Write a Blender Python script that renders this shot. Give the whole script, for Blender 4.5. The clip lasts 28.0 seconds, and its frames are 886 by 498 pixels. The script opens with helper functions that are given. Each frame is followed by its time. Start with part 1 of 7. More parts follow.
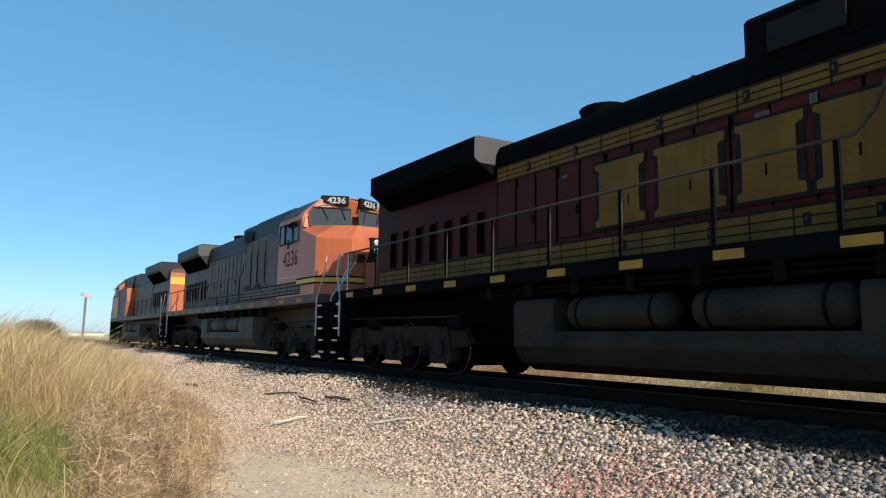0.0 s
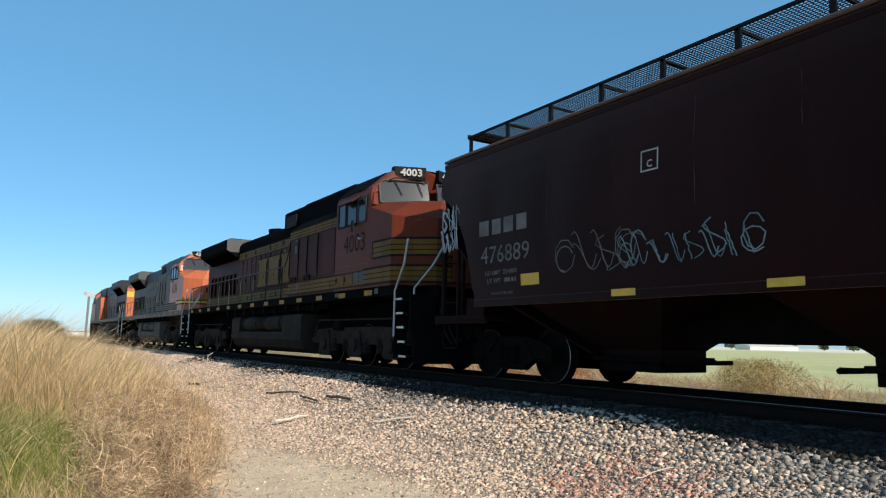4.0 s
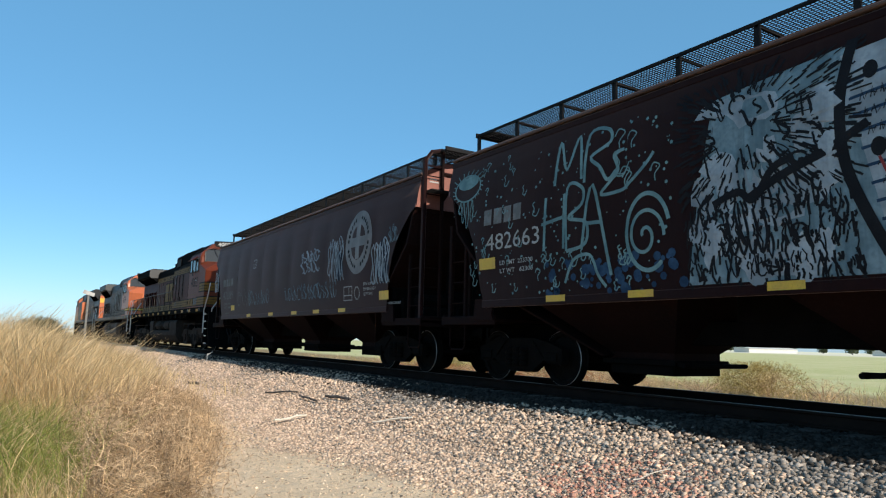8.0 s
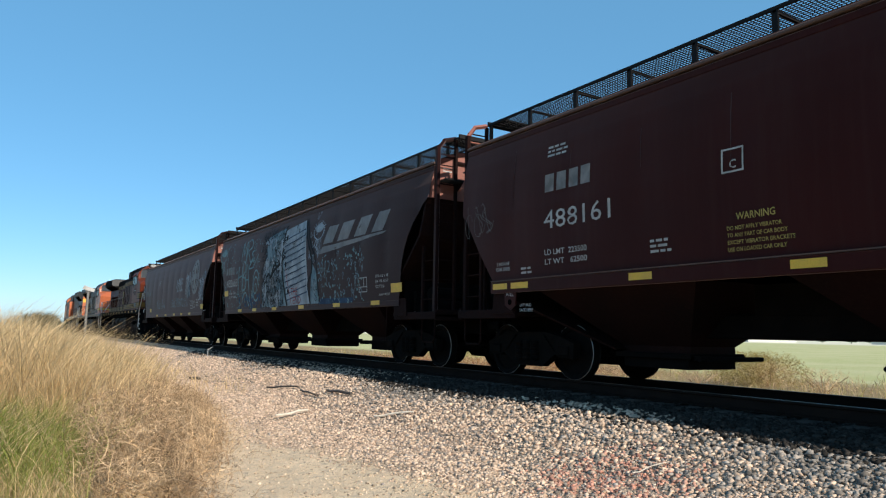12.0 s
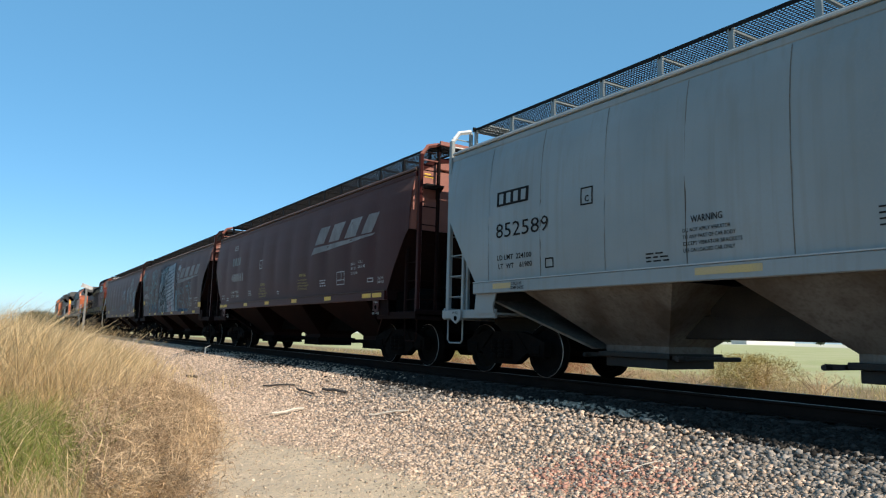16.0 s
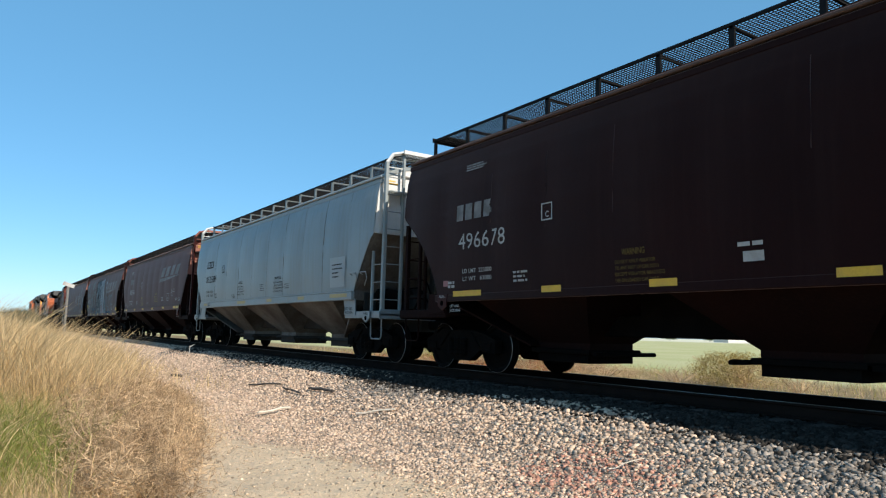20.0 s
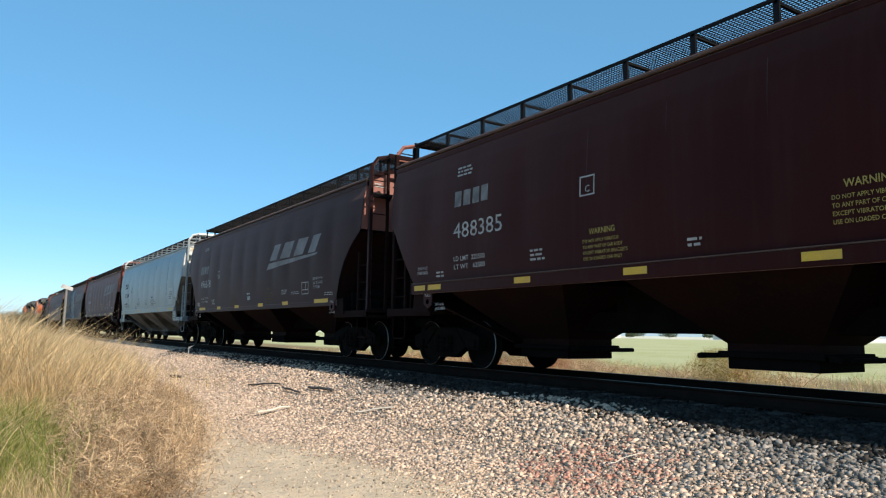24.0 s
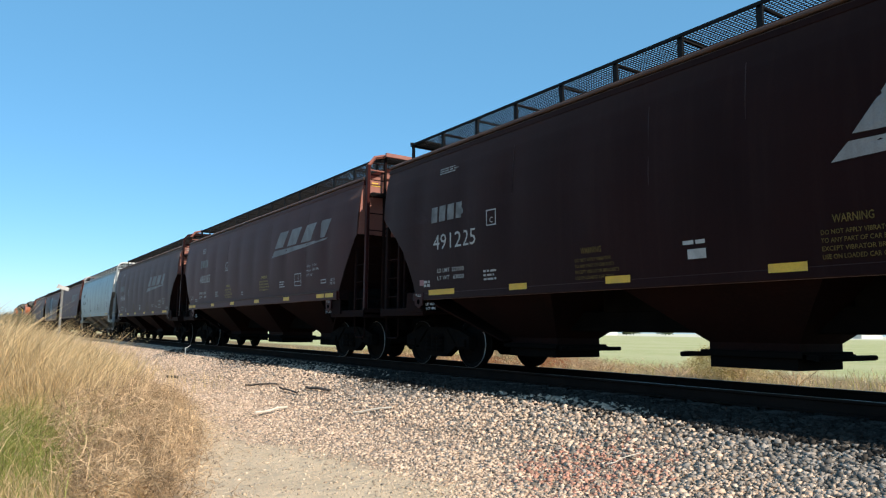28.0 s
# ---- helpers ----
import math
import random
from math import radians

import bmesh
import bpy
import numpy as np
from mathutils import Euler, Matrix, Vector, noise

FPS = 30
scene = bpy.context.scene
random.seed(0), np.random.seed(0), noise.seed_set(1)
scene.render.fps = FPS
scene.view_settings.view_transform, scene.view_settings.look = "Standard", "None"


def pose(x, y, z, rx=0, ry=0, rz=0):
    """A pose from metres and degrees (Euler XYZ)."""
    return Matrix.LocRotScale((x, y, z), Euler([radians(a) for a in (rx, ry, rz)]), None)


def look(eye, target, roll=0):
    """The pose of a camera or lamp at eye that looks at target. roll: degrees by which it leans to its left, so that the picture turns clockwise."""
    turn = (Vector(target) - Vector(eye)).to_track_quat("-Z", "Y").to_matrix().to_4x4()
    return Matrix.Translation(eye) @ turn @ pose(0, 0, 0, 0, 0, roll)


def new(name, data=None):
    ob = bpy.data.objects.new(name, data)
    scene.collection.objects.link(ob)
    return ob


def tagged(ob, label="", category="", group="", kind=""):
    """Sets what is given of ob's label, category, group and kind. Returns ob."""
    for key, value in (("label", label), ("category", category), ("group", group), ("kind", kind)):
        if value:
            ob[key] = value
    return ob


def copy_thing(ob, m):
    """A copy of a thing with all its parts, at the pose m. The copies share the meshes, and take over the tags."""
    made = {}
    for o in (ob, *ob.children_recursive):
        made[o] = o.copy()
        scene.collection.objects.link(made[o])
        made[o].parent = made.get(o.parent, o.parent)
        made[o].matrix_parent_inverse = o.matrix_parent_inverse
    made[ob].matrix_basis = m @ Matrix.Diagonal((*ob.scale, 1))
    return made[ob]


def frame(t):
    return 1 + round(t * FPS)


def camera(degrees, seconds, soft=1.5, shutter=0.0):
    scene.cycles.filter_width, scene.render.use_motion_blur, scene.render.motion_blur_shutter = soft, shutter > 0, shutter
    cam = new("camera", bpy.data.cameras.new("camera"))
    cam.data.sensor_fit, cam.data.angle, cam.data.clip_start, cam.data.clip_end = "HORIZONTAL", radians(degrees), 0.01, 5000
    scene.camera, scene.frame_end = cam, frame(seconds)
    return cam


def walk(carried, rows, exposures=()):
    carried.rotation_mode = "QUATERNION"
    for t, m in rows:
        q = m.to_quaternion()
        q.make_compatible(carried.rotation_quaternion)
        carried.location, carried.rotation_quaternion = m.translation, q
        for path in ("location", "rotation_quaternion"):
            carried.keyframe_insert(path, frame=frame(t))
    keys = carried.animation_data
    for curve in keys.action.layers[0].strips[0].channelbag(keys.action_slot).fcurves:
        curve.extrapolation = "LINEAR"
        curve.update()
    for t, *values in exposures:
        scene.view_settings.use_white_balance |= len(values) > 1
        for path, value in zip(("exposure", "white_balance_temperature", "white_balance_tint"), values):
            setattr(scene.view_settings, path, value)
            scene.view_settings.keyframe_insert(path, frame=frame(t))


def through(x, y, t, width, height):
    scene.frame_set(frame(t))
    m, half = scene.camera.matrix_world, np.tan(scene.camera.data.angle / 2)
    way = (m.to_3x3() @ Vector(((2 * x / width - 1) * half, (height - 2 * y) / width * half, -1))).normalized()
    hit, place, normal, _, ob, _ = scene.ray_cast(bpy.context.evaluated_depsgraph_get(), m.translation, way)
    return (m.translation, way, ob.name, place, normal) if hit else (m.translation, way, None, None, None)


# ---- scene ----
cam = camera(65.62, 28.0, 1.2)


def aim(x, y, z, yaw, pitch, roll):
    a, b = radians(yaw), radians(pitch)
    d = Vector((math.sin(a) * math.cos(b), math.cos(a) * math.cos(b), math.sin(b)))
    e = Vector((x, y, z))
    return look(e, e + d, roll)


# seconds, eye, yaw from the track's direction, pitch, roll
walk(cam, [(r[0], aim(*r[1:])) for r in (
    (0.0, -8.752, 0.144, 0.704, 32.49, 7.50, 0.94),
    (0.5, -8.751, 0.140, 0.702, 32.41, 7.50, 1.01),
    (1.0, -8.749, 0.136, 0.701, 32.30, 7.49, 1.03),
    (1.5, -8.742, 0.129, 0.706, 32.25, 7.44, 0.96),
    (2.0, -8.734, 0.116, 0.708, 32.16, 7.43, 0.86),
    (2.5, -8.739, 0.108, 0.695, 32.07, 7.50, 1.02),
    (3.0, -8.754, 0.087, 0.681, 31.93, 7.60, 1.32),
    (3.5, -8.757, 0.084, 0.679, 32.07, 7.60, 1.27),
    (5.5, -8.758, 0.106, 0.697, 32.66, 7.57, 1.19),
    (6.0, -8.757, 0.109, 0.700, 32.63, 7.53, 1.20),
    (6.5, -8.767, 0.105, 0.698, 32.59, 7.54, 1.34),
    (7.0, -8.774, 0.087, 0.694, 32.48, 7.57, 1.47),
    (7.5, -8.781, 0.071, 0.690, 32.38, 7.60, 1.58),
    (8.0, -8.786, 0.051, 0.686, 32.30, 7.64, 1.58),
    (8.5, -8.797, 0.033, 0.678, 32.20, 7.71, 1.70),
    (9.0, -8.812, 0.028, 0.681, 32.21, 7.69, 1.71),
    (9.5, -8.821, 0.028, 0.692, 32.21, 7.62, 1.70),
    (10.0, -8.827, 0.034, 0.702, 32.25, 7.54, 1.63),
    (10.5, -8.821, 0.023, 0.700, 32.24, 7.43, 1.51),
    (11.0, -8.819, 0.021, 0.703, 32.29, 7.31, 1.35),
    (11.5, -8.812, 0.017, 0.712, 32.31, 7.20, 1.24),
    (12.0, -8.815, 0.015, 0.727, 32.39, 6.98, 1.11),
    (12.5, -8.816, 0.012, 0.736, 32.48, 6.86, 1.04),
    (14.5, -8.791, -0.011, 0.738, 32.68, 6.87, 1.05),
    (15.0, -8.789, -0.027, 0.728, 32.61, 6.90, 1.22),
    (15.5, -8.790, -0.038, 0.718, 32.54, 6.95, 1.41),
    (16.0, -8.793, -0.051, 0.708, 32.46, 7.02, 1.48),
    (16.5, -8.790, -0.052, 0.702, 32.40, 7.05, 1.55),
    (17.0, -8.793, -0.056, 0.697, 32.55, 7.03, 1.53),
    (17.5, -8.796, -0.061, 0.705, 32.73, 6.95, 1.53),
    (18.0, -8.808, -0.062, 0.713, 32.97, 6.91, 1.56),
    (18.5, -8.821, -0.066, 0.721, 33.20, 6.89, 1.50),
    (19.0, -8.833, -0.072, 0.722, 33.37, 6.90, 1.52),
    (19.5, -8.850, -0.084, 0.717, 33.55, 6.92, 1.44),
    (20.0, -8.862, -0.090, 0.721, 33.73, 6.92, 1.48),
    (20.5, -8.864, -0.098, 0.721, 33.82, 6.90, 1.48),
    (21.0, -8.865, -0.099, 0.727, 33.91, 6.84, 1.39),
    (21.5, -8.858, -0.105, 0.720, 33.94, 6.83, 1.30),
    (23.5, -8.840, -0.099, 0.689, 33.77, 6.86, 1.03),
    (24.0, -8.845, -0.089, 0.683, 33.84, 6.91, 0.95),
    (24.5, -8.837, -0.082, 0.677, 33.87, 6.92, 0.89),
    (25.0, -8.830, -0.074, 0.677, 33.90, 6.92, 0.75),
    (25.5, -8.834, -0.066, 0.695, 34.00, 6.86, 0.65),
    (26.0, -8.837, -0.058, 0.706, 34.13, 6.78, 0.52),
    (26.5, -8.841, -0.048, 0.716, 34.23, 6.71, 0.44),
    (27.0, -8.842, -0.063, 0.713, 34.18, 6.75, 0.52),
    (27.5, -8.845, -0.066, 0.710, 34.15, 6.75, 0.63),
    (28.0, -8.847, -0.065, 0.707, 34.13, 6.78, 0.70),
)], ((0.0, 0.27), (6.0, 0.29), (12.0, 0.34), (18.0, 0.33), (21.0, 0.38), (24.0, 0.42), (28.0, 0.46)))

# seconds and metres that the train has gone
RUN = ((0.0, -0.02), (0.5, 2.12), (1.0, 4.27), (1.5, 6.43), (2.0, 8.60), (2.5, 10.77), (3.0, 12.94), (3.5, 15.11), (5.5, 23.78), (6.0, 25.94), (6.5, 28.10), (7.0, 30.25), (7.5, 32.40), (8.0, 34.53), (8.5, 36.64), (9.0, 38.75), (9.5, 40.86), (10.0, 42.97), (10.5, 45.08), (11.0, 47.20), (11.5, 49.34), (12.0, 51.49), (12.5, 53.67), (14.5, 62.44), (15.0, 64.65), (15.5, 66.86), (16.0, 69.08), (16.5, 71.30), (17.0, 73.53), (17.5, 75.76), (18.0, 78.00), (18.5, 80.23), (19.0, 82.45), (19.5, 84.67), (20.0, 86.90), (20.5, 89.13), (21.0, 91.36), (21.5, 93.57), (23.5, 102.33), (24.0, 104.51), (24.5, 106.66), (25.0, 108.80), (25.5, 110.94), (26.0, 113.07), (26.5, 115.21), (27.0, 117.37), (27.5, 119.53), (28.0, 121.71))

# ---- world, sun, exposure ----
SUN_WAY = Vector((0.10, -1.0, 0.66)).normalized()   # towards the sun: behind the viewer, a little beyond the train
world = bpy.data.worlds.new("sky")
scene.world = world
world.use_nodes = True
wn, wl = world.node_tree.nodes, world.node_tree.links
sky = wn.new("ShaderNodeTexSky")
sky.sky_type = "NISHITA"
sky.sun_disc = False
sky.sun_elevation = math.asin(SUN_WAY.z)
sky.sun_rotation = math.atan2(SUN_WAY.x, SUN_WAY.y)
sky.air_density, sky.dust_density, sky.ozone_density = 0.75, 0.4, 2.6
hsv = wn.new("ShaderNodeHueSaturation")
hsv.inputs["Hue"].default_value = 0.488
hsv.inputs["Saturation"].default_value = 1.2
wl.new(sky.outputs[0], hsv.inputs["Color"])
haze = wn.new("ShaderNodeMix")
haze.data_type = "RGBA"
haze.inputs[0].default_value = 0.55
haze.inputs[7].default_value = (0.96, 2.44, 4.0, 1.0)   # even blue haze over the whole dome
wl.new(hsv.outputs[0], haze.inputs[6])
wl.new(haze.outputs[2], wn["Background"].inputs[0])
wn["Background"].inputs[1].default_value = 0.15
sun = new("sun", bpy.data.lights.new("sun", "SUN"))
sun.data.energy, sun.data.angle, sun.data.color = 4.8, radians(0.5), (1.0, 0.91, 0.78)
sun.matrix_basis = look((0, 0, 60), Vector((0, 0, 60)) - SUN_WAY)


# ---- mesh tools ----
class Mesh:
    """Vertices and faces gathered piece by piece."""

    def __init__(self):
        self.v, self.f = [], []

    def add(self, vs, fs):
        n = len(self.v)
        self.v.extend([tuple(a) for a in vs])
        self.f.extend([tuple(i + n for i in f) for f in fs])
        return self

    def box(self, x0, x1, y0, y1, z0, z1, c=0.0):
        """A box; c chamfers the four edges along its longest side."""
        x0, x1, y0, y1, z0, z1 = min(x0, x1), max(x0, x1), min(y0, y1), max(y0, y1), min(z0, z1), max(z0, z1)
        if c <= 0:
            vs = [(x, y, z) for x in (x0, x1) for y in (y0, y1) for z in (z0, z1)]
            return self.add(vs, [(0, 1, 3, 2), (4, 6, 7, 5), (0, 4, 5, 1), (2, 3, 7, 6), (0, 2, 6, 4), (1, 5, 7, 3)])
        d = (x1 - x0, y1 - y0, z1 - z0)
        a = d.index(max(d))
        lim = [(x0, x1), (y0, y1), (z0, z1)]
        (p0, p1), (q0, q1) = lim[(a + 1) % 3], lim[(a + 2) % 3]
        c = min(c, (p1 - p0) * 0.45, (q1 - q0) * 0.45)
        sec = [(p0 + c, q0), (p1 - c, q0), (p1, q0 + c), (p1, q1 - c), (p1 - c, q1), (p0 + c, q1), (p0, q1 - c), (p0, q0 + c)]
        return self.sweep(sec, "xyz"[a], *lim[a])

    def sweep(self, sec, axis, a0, a1):
        """A closed section pushed along an axis; the section's coordinates follow the axis in the order x, y, z, x."""
        n = len(sec)
        put = {"x": lambda a, p, q: (a, p, q), "y": lambda a, p, q: (q, a, p), "z": lambda a, p, q: (p, q, a)}[axis]
        vs = [put(a, p, q) for a in (a0, a1) for p, q in sec]
        fs = [(i, (i + 1) % n, n + (i + 1) % n, n + i) for i in range(n)]
        return self.add(vs, fs + [tuple(reversed(range(n))), tuple(range(n, 2 * n))])

    def plate(self, outline, x, t):
        """An outline in (y, z), t thick from x on, in the plane across the track."""
        n = len(outline)
        vs = [(a, y, z) for a in (x, x + t) for y, z in outline]
        fs = [(i, (i + 1) % n, n + (i + 1) % n, n + i) for i in range(n)]
        return self.add(vs, fs + [tuple(reversed(range(n))), tuple(range(n, 2 * n))])

    def tube(self, pts, r, n=6, caps=True):
        """A round bar along points."""
        pts = [Vector(p) for p in pts]
        rings = []
        for i, p in enumerate(pts):
            d = (pts[min(i + 1, len(pts) - 1)] - pts[max(i - 1, 0)]).normalized()
            s = d.cross(Vector((0, 0, 1)) if abs(d.z) < 0.9 else Vector((0, 1, 0))).normalized()
            u = s.cross(d)
            rings.append([p + (s * math.cos(k * math.tau / n) + u * math.sin(k * math.tau / n)) * r for k in range(n)])
        fs = [(j * n + k, j * n + (k + 1) % n, j * n + n + (k + 1) % n, j * n + n + k) for j in range(len(pts) - 1) for k in range(n)]
        if caps:
            fs += [tuple(reversed(range(n))), tuple(range((len(pts) - 1) * n, len(pts) * n))]
        return self.add([v for ring in rings for v in ring], fs)

    def turned(self, prof, axis, at, n=24):
        """A profile of (position along the axis, radius) turned about the axis through at."""
        ax = "xyz".index(axis)
        vs = []
        for a, r in prof:
            for k in range(n):
                p = [0, 0, 0]
                p[ax], p[(ax + 1) % 3], p[(ax + 2) % 3] = a, r * math.cos(k * math.tau / n), r * math.sin(k * math.tau / n)
                vs.append((p[0] + at[0], p[1] + at[1], p[2] + at[2]))
        fs = [(j * n + k, j * n + (k + 1) % n, j * n + n + (k + 1) % n, j * n + n + k) for j in range(len(prof) - 1) for k in range(n)]
        fs += [tuple(reversed(range(n))), tuple(range((len(prof) - 1) * n, len(prof) * n))]
        return self.add(vs, fs)

    def loft(self, rings, closed=True, caps=True):
        """Faces between rings of equal length."""
        n = len(rings[0])
        m = n if closed else n - 1
        fs = [(j * n + k, j * n + (k + 1) % n, j * n + n + (k + 1) % n, j * n + n + k) for j in range(len(rings) - 1) for k in range(m)]
        if caps:
            fs += [tuple(reversed(range(n))), tuple(range((len(rings) - 1) * n, len(rings) * n))]
        return self.add([v for ring in rings for v in ring], fs)


def mesh_data(name, m, material, smooth=0):
    me = bpy.data.meshes.new(name)
    me.from_pydata(m.v, [], m.f)
    bm = bmesh.new()
    bm.from_mesh(me)
    bmesh.ops.recalc_face_normals(bm, faces=bm.faces)
    bm.to_mesh(me)
    bm.free()
    me.materials.append(material)
    if smooth:
        me.polygons.foreach_set("use_smooth", [True] * len(me.polygons))
        me.set_sharp_from_angle(angle=radians(smooth))
    return me


def part(name, m, material, parent, label="", smooth=0):
    """One mesh object under a thing or a part."""
    ob = new(name, m if isinstance(m, bpy.types.Mesh) else mesh_data(name, m, material, smooth))
    ob.parent = parent
    return tagged(ob, label)


def thing(name, label, category, group="", kind="", at=(0, 0, 0)):
    ob = new(name)
    ob.empty_display_size = 0.2
    ob.location = at
    return tagged(ob, label, category, group, kind)


def whole(name, m, material, label, category="", group="", kind="", smooth=0):
    """A thing or piece of the setting that is one mesh."""
    ob = new(name, m if isinstance(m, bpy.types.Mesh) else mesh_data(name, m, material, smooth))
    return tagged(ob, label, category, group, kind)


# ---- materials ----
def material(name, color, rough=0.6, metal=0.0, color2=None, scale=4.0, mix=0.5, bump=0.0, bump_scale=40.0, fine=None, fine_scale=60.0,
             streak=None, streak_amount=0.0, island=0.0, rand=0.0, spec=0.5, stretch=(1, 1, 1)):
    """A two-scale surface: base and second colour by large noise, a fine grain, streaks that run down, bump, and a change from piece to piece."""
    m = bpy.data.materials.new(name)
    m.use_nodes = True
    n, l = m.node_tree.nodes, m.node_tree.links
    b = n["Principled BSDF"]
    b.inputs["Metallic"].default_value = metal
    b.inputs["Roughness"].default_value = rough
    b.inputs["Specular IOR Level"].default_value = spec
    tc = n.new("ShaderNodeTexCoord")
    mp = n.new("ShaderNodeMapping")
    mp.inputs["Scale"].default_value = stretch
    l.new(tc.outputs["Object"], mp.inputs[0])

    def noise_tex(scale_, detail=6.0):
        t = n.new("ShaderNodeTexNoise")
        t.inputs["Scale"].default_value = scale_
        t.inputs["Detail"].default_value = detail
        l.new(mp.outputs[0], t.inputs["Vector"])
        return t

    def ramp(fac, lo, hi):
        r = n.new("ShaderNodeMapRange")
        r.inputs["From Min"].default_value, r.inputs["From Max"].default_value = lo, hi
        l.new(fac, r.inputs["Value"])
        return r.outputs[0]

    def blend(fac, a, c, kind="MIX"):
        x = n.new("ShaderNodeMix")
        x.data_type, x.blend_type = "RGBA", kind
        if isinstance(fac, float):
            x.inputs[0].default_value = fac
        else:
            l.new(fac, x.inputs[0])
        for sock, v in ((x.inputs[6], a), (x.inputs[7], c)):
            if isinstance(v, tuple):
                sock.default_value = (*v, 1)
            else:
                l.new(v, sock)
        return x.outputs[2]

    def times(fac, k):
        x = n.new("ShaderNodeMath")
        x.operation = "MULTIPLY"
        l.new(fac, x.inputs[0])
        x.inputs[1].default_value = k
        return x.outputs[0]

    big = noise_tex(scale)
    c2 = color2 or tuple(v * 0.72 for v in color)
    col = blend(times(ramp(big.outputs[0], 0.35, 0.68), mix * 1.6), tuple(color), tuple(c2))
    small = noise_tex(fine_scale, 8.0)
    col = blend(times(ramp(small.outputs[0], 0.45, 0.75), 0.5), col, tuple(fine) if fine else tuple(v * 0.6 for v in color))
    if streak:
        sp = n.new("ShaderNodeMapping")
        sp.inputs["Scale"].default_value = (9.0, 9.0, 0.35)
        l.new(tc.outputs["Object"], sp.inputs[0])
        st = n.new("ShaderNodeTexNoise")
        st.inputs["Scale"].default_value, st.inputs["Detail"].default_value = 1.0, 5.0
        l.new(sp.outputs[0], st.inputs["Vector"])
        col = blend(times(ramp(st.outputs[0], 0.5, 0.78), streak_amount), col, tuple(streak))
    for amount, sock in ((island, "Random Per Island"), (rand, "Random")):
        if amount:
            g = n.new("ShaderNodeNewGeometry" if amount is island and island else "ShaderNodeObjectInfo")
            h = n.new("ShaderNodeHueSaturation")
            r = n.new("ShaderNodeMapRange")
            r.inputs["To Min"].default_value, r.inputs["To Max"].default_value = 1 - amount, 1 + amount
            l.new(g.outputs[sock], r.inputs["Value"])
            l.new(r.outputs[0], h.inputs["Value"])
            l.new(col, h.inputs["Color"])
            col = h.outputs[0]
    l.new(col, b.inputs["Base Color"])
    l.new(ramp(small.outputs[0], 0.2, 0.8), b.inputs["Roughness"])
    rr = n.new("ShaderNodeMapRange")
    rr.inputs["To Min"].default_value, rr.inputs["To Max"].default_value = max(rough - 0.12, 0.05), min(rough + 0.12, 1.0)
    l.new(small.outputs[0], rr.inputs["Value"])
    l.new(rr.outputs[0], b.inputs["Roughness"])
    if bump:
        bt = noise_tex(bump_scale, 6.0)
        bp = n.new("ShaderNodeBump")
        bp.inputs["Strength"].default_value, bp.inputs["Distance"].default_value = 0.6, bump
        l.new(bt.outputs[0], bp.inputs["Height"])
        l.new(bp.outputs[0], b.inputs["Normal"])
    return m


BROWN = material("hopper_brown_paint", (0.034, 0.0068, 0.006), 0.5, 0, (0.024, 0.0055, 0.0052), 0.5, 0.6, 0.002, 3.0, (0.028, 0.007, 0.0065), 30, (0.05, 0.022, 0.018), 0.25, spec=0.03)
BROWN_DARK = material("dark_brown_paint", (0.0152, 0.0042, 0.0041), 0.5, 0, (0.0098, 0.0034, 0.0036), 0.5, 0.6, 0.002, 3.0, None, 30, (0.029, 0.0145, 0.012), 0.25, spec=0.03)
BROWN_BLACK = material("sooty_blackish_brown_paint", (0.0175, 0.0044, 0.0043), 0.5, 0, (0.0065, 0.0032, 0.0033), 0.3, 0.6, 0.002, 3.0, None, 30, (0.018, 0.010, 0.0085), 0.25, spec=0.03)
# tinted sheen pales sides seen at a slant, standing in for distance haze
for dusty, amount in ((BROWN, 0.36), (BROWN_DARK, 0.34), (BROWN_BLACK, 0.32)):
    sheen = dusty.node_tree.nodes["Principled BSDF"].inputs
    sheen["Sheen Weight"].default_value, sheen["Sheen Roughness"].default_value, sheen["Sheen Tint"].default_value = amount, 0.45, (0.85, 0.62, 0.58, 1)
MARK_GREY = material("worn_grey_mark_paint", (0.25, 0.24, 0.23), 0.6, 0, (0.15, 0.145, 0.14), 5, 0.8, spec=0.06)
FADED = material("faded_grey_stencil", (0.19, 0.18, 0.17), 0.7, 0, (0.11, 0.105, 0.10), 3, 0.7, spec=0.06)
GREY = material("hopper_grey_paint", (0.255, 0.285, 0.292), 0.38, 0, (0.20, 0.225, 0.228), 0.5, 0.6, 0.002, 3.0, (0.25, 0.26, 0.25), 30, (0.19, 0.17, 0.135), 0.4, spec=0.3)
# near-black running gear: shade under the cars put into the colour
UNDER = material("shade_black_underframe_steel", (0.0055, 0.005, 0.0047), 0.9, 0, (0.009, 0.0078, 0.007), 3.0, 0.6, 0.004, 25, (0.006, 0.0055, 0.005), 40, spec=0.02)
TRUCK = material("shade_black_cast_steel", (0.0075, 0.0066, 0.0058), 0.9, 0, (0.0045, 0.004, 0.0036), 4.0, 0.6, 0.006, 30, (0.011, 0.0095, 0.0082), 50, spec=0.03)
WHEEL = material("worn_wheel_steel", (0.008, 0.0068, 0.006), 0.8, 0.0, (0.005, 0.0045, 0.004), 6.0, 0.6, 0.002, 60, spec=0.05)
TREAD = material("polished_rim_edge_steel", (0.45, 0.44, 0.42), 0.5, 0.4, (0.24, 0.225, 0.205), 8.0, 0.5)
BLACK = material("black_grating_steel", (0.010, 0.010, 0.011), 0.7, 0, (0.017, 0.015, 0.014), 3, 0.5, spec=0.12)
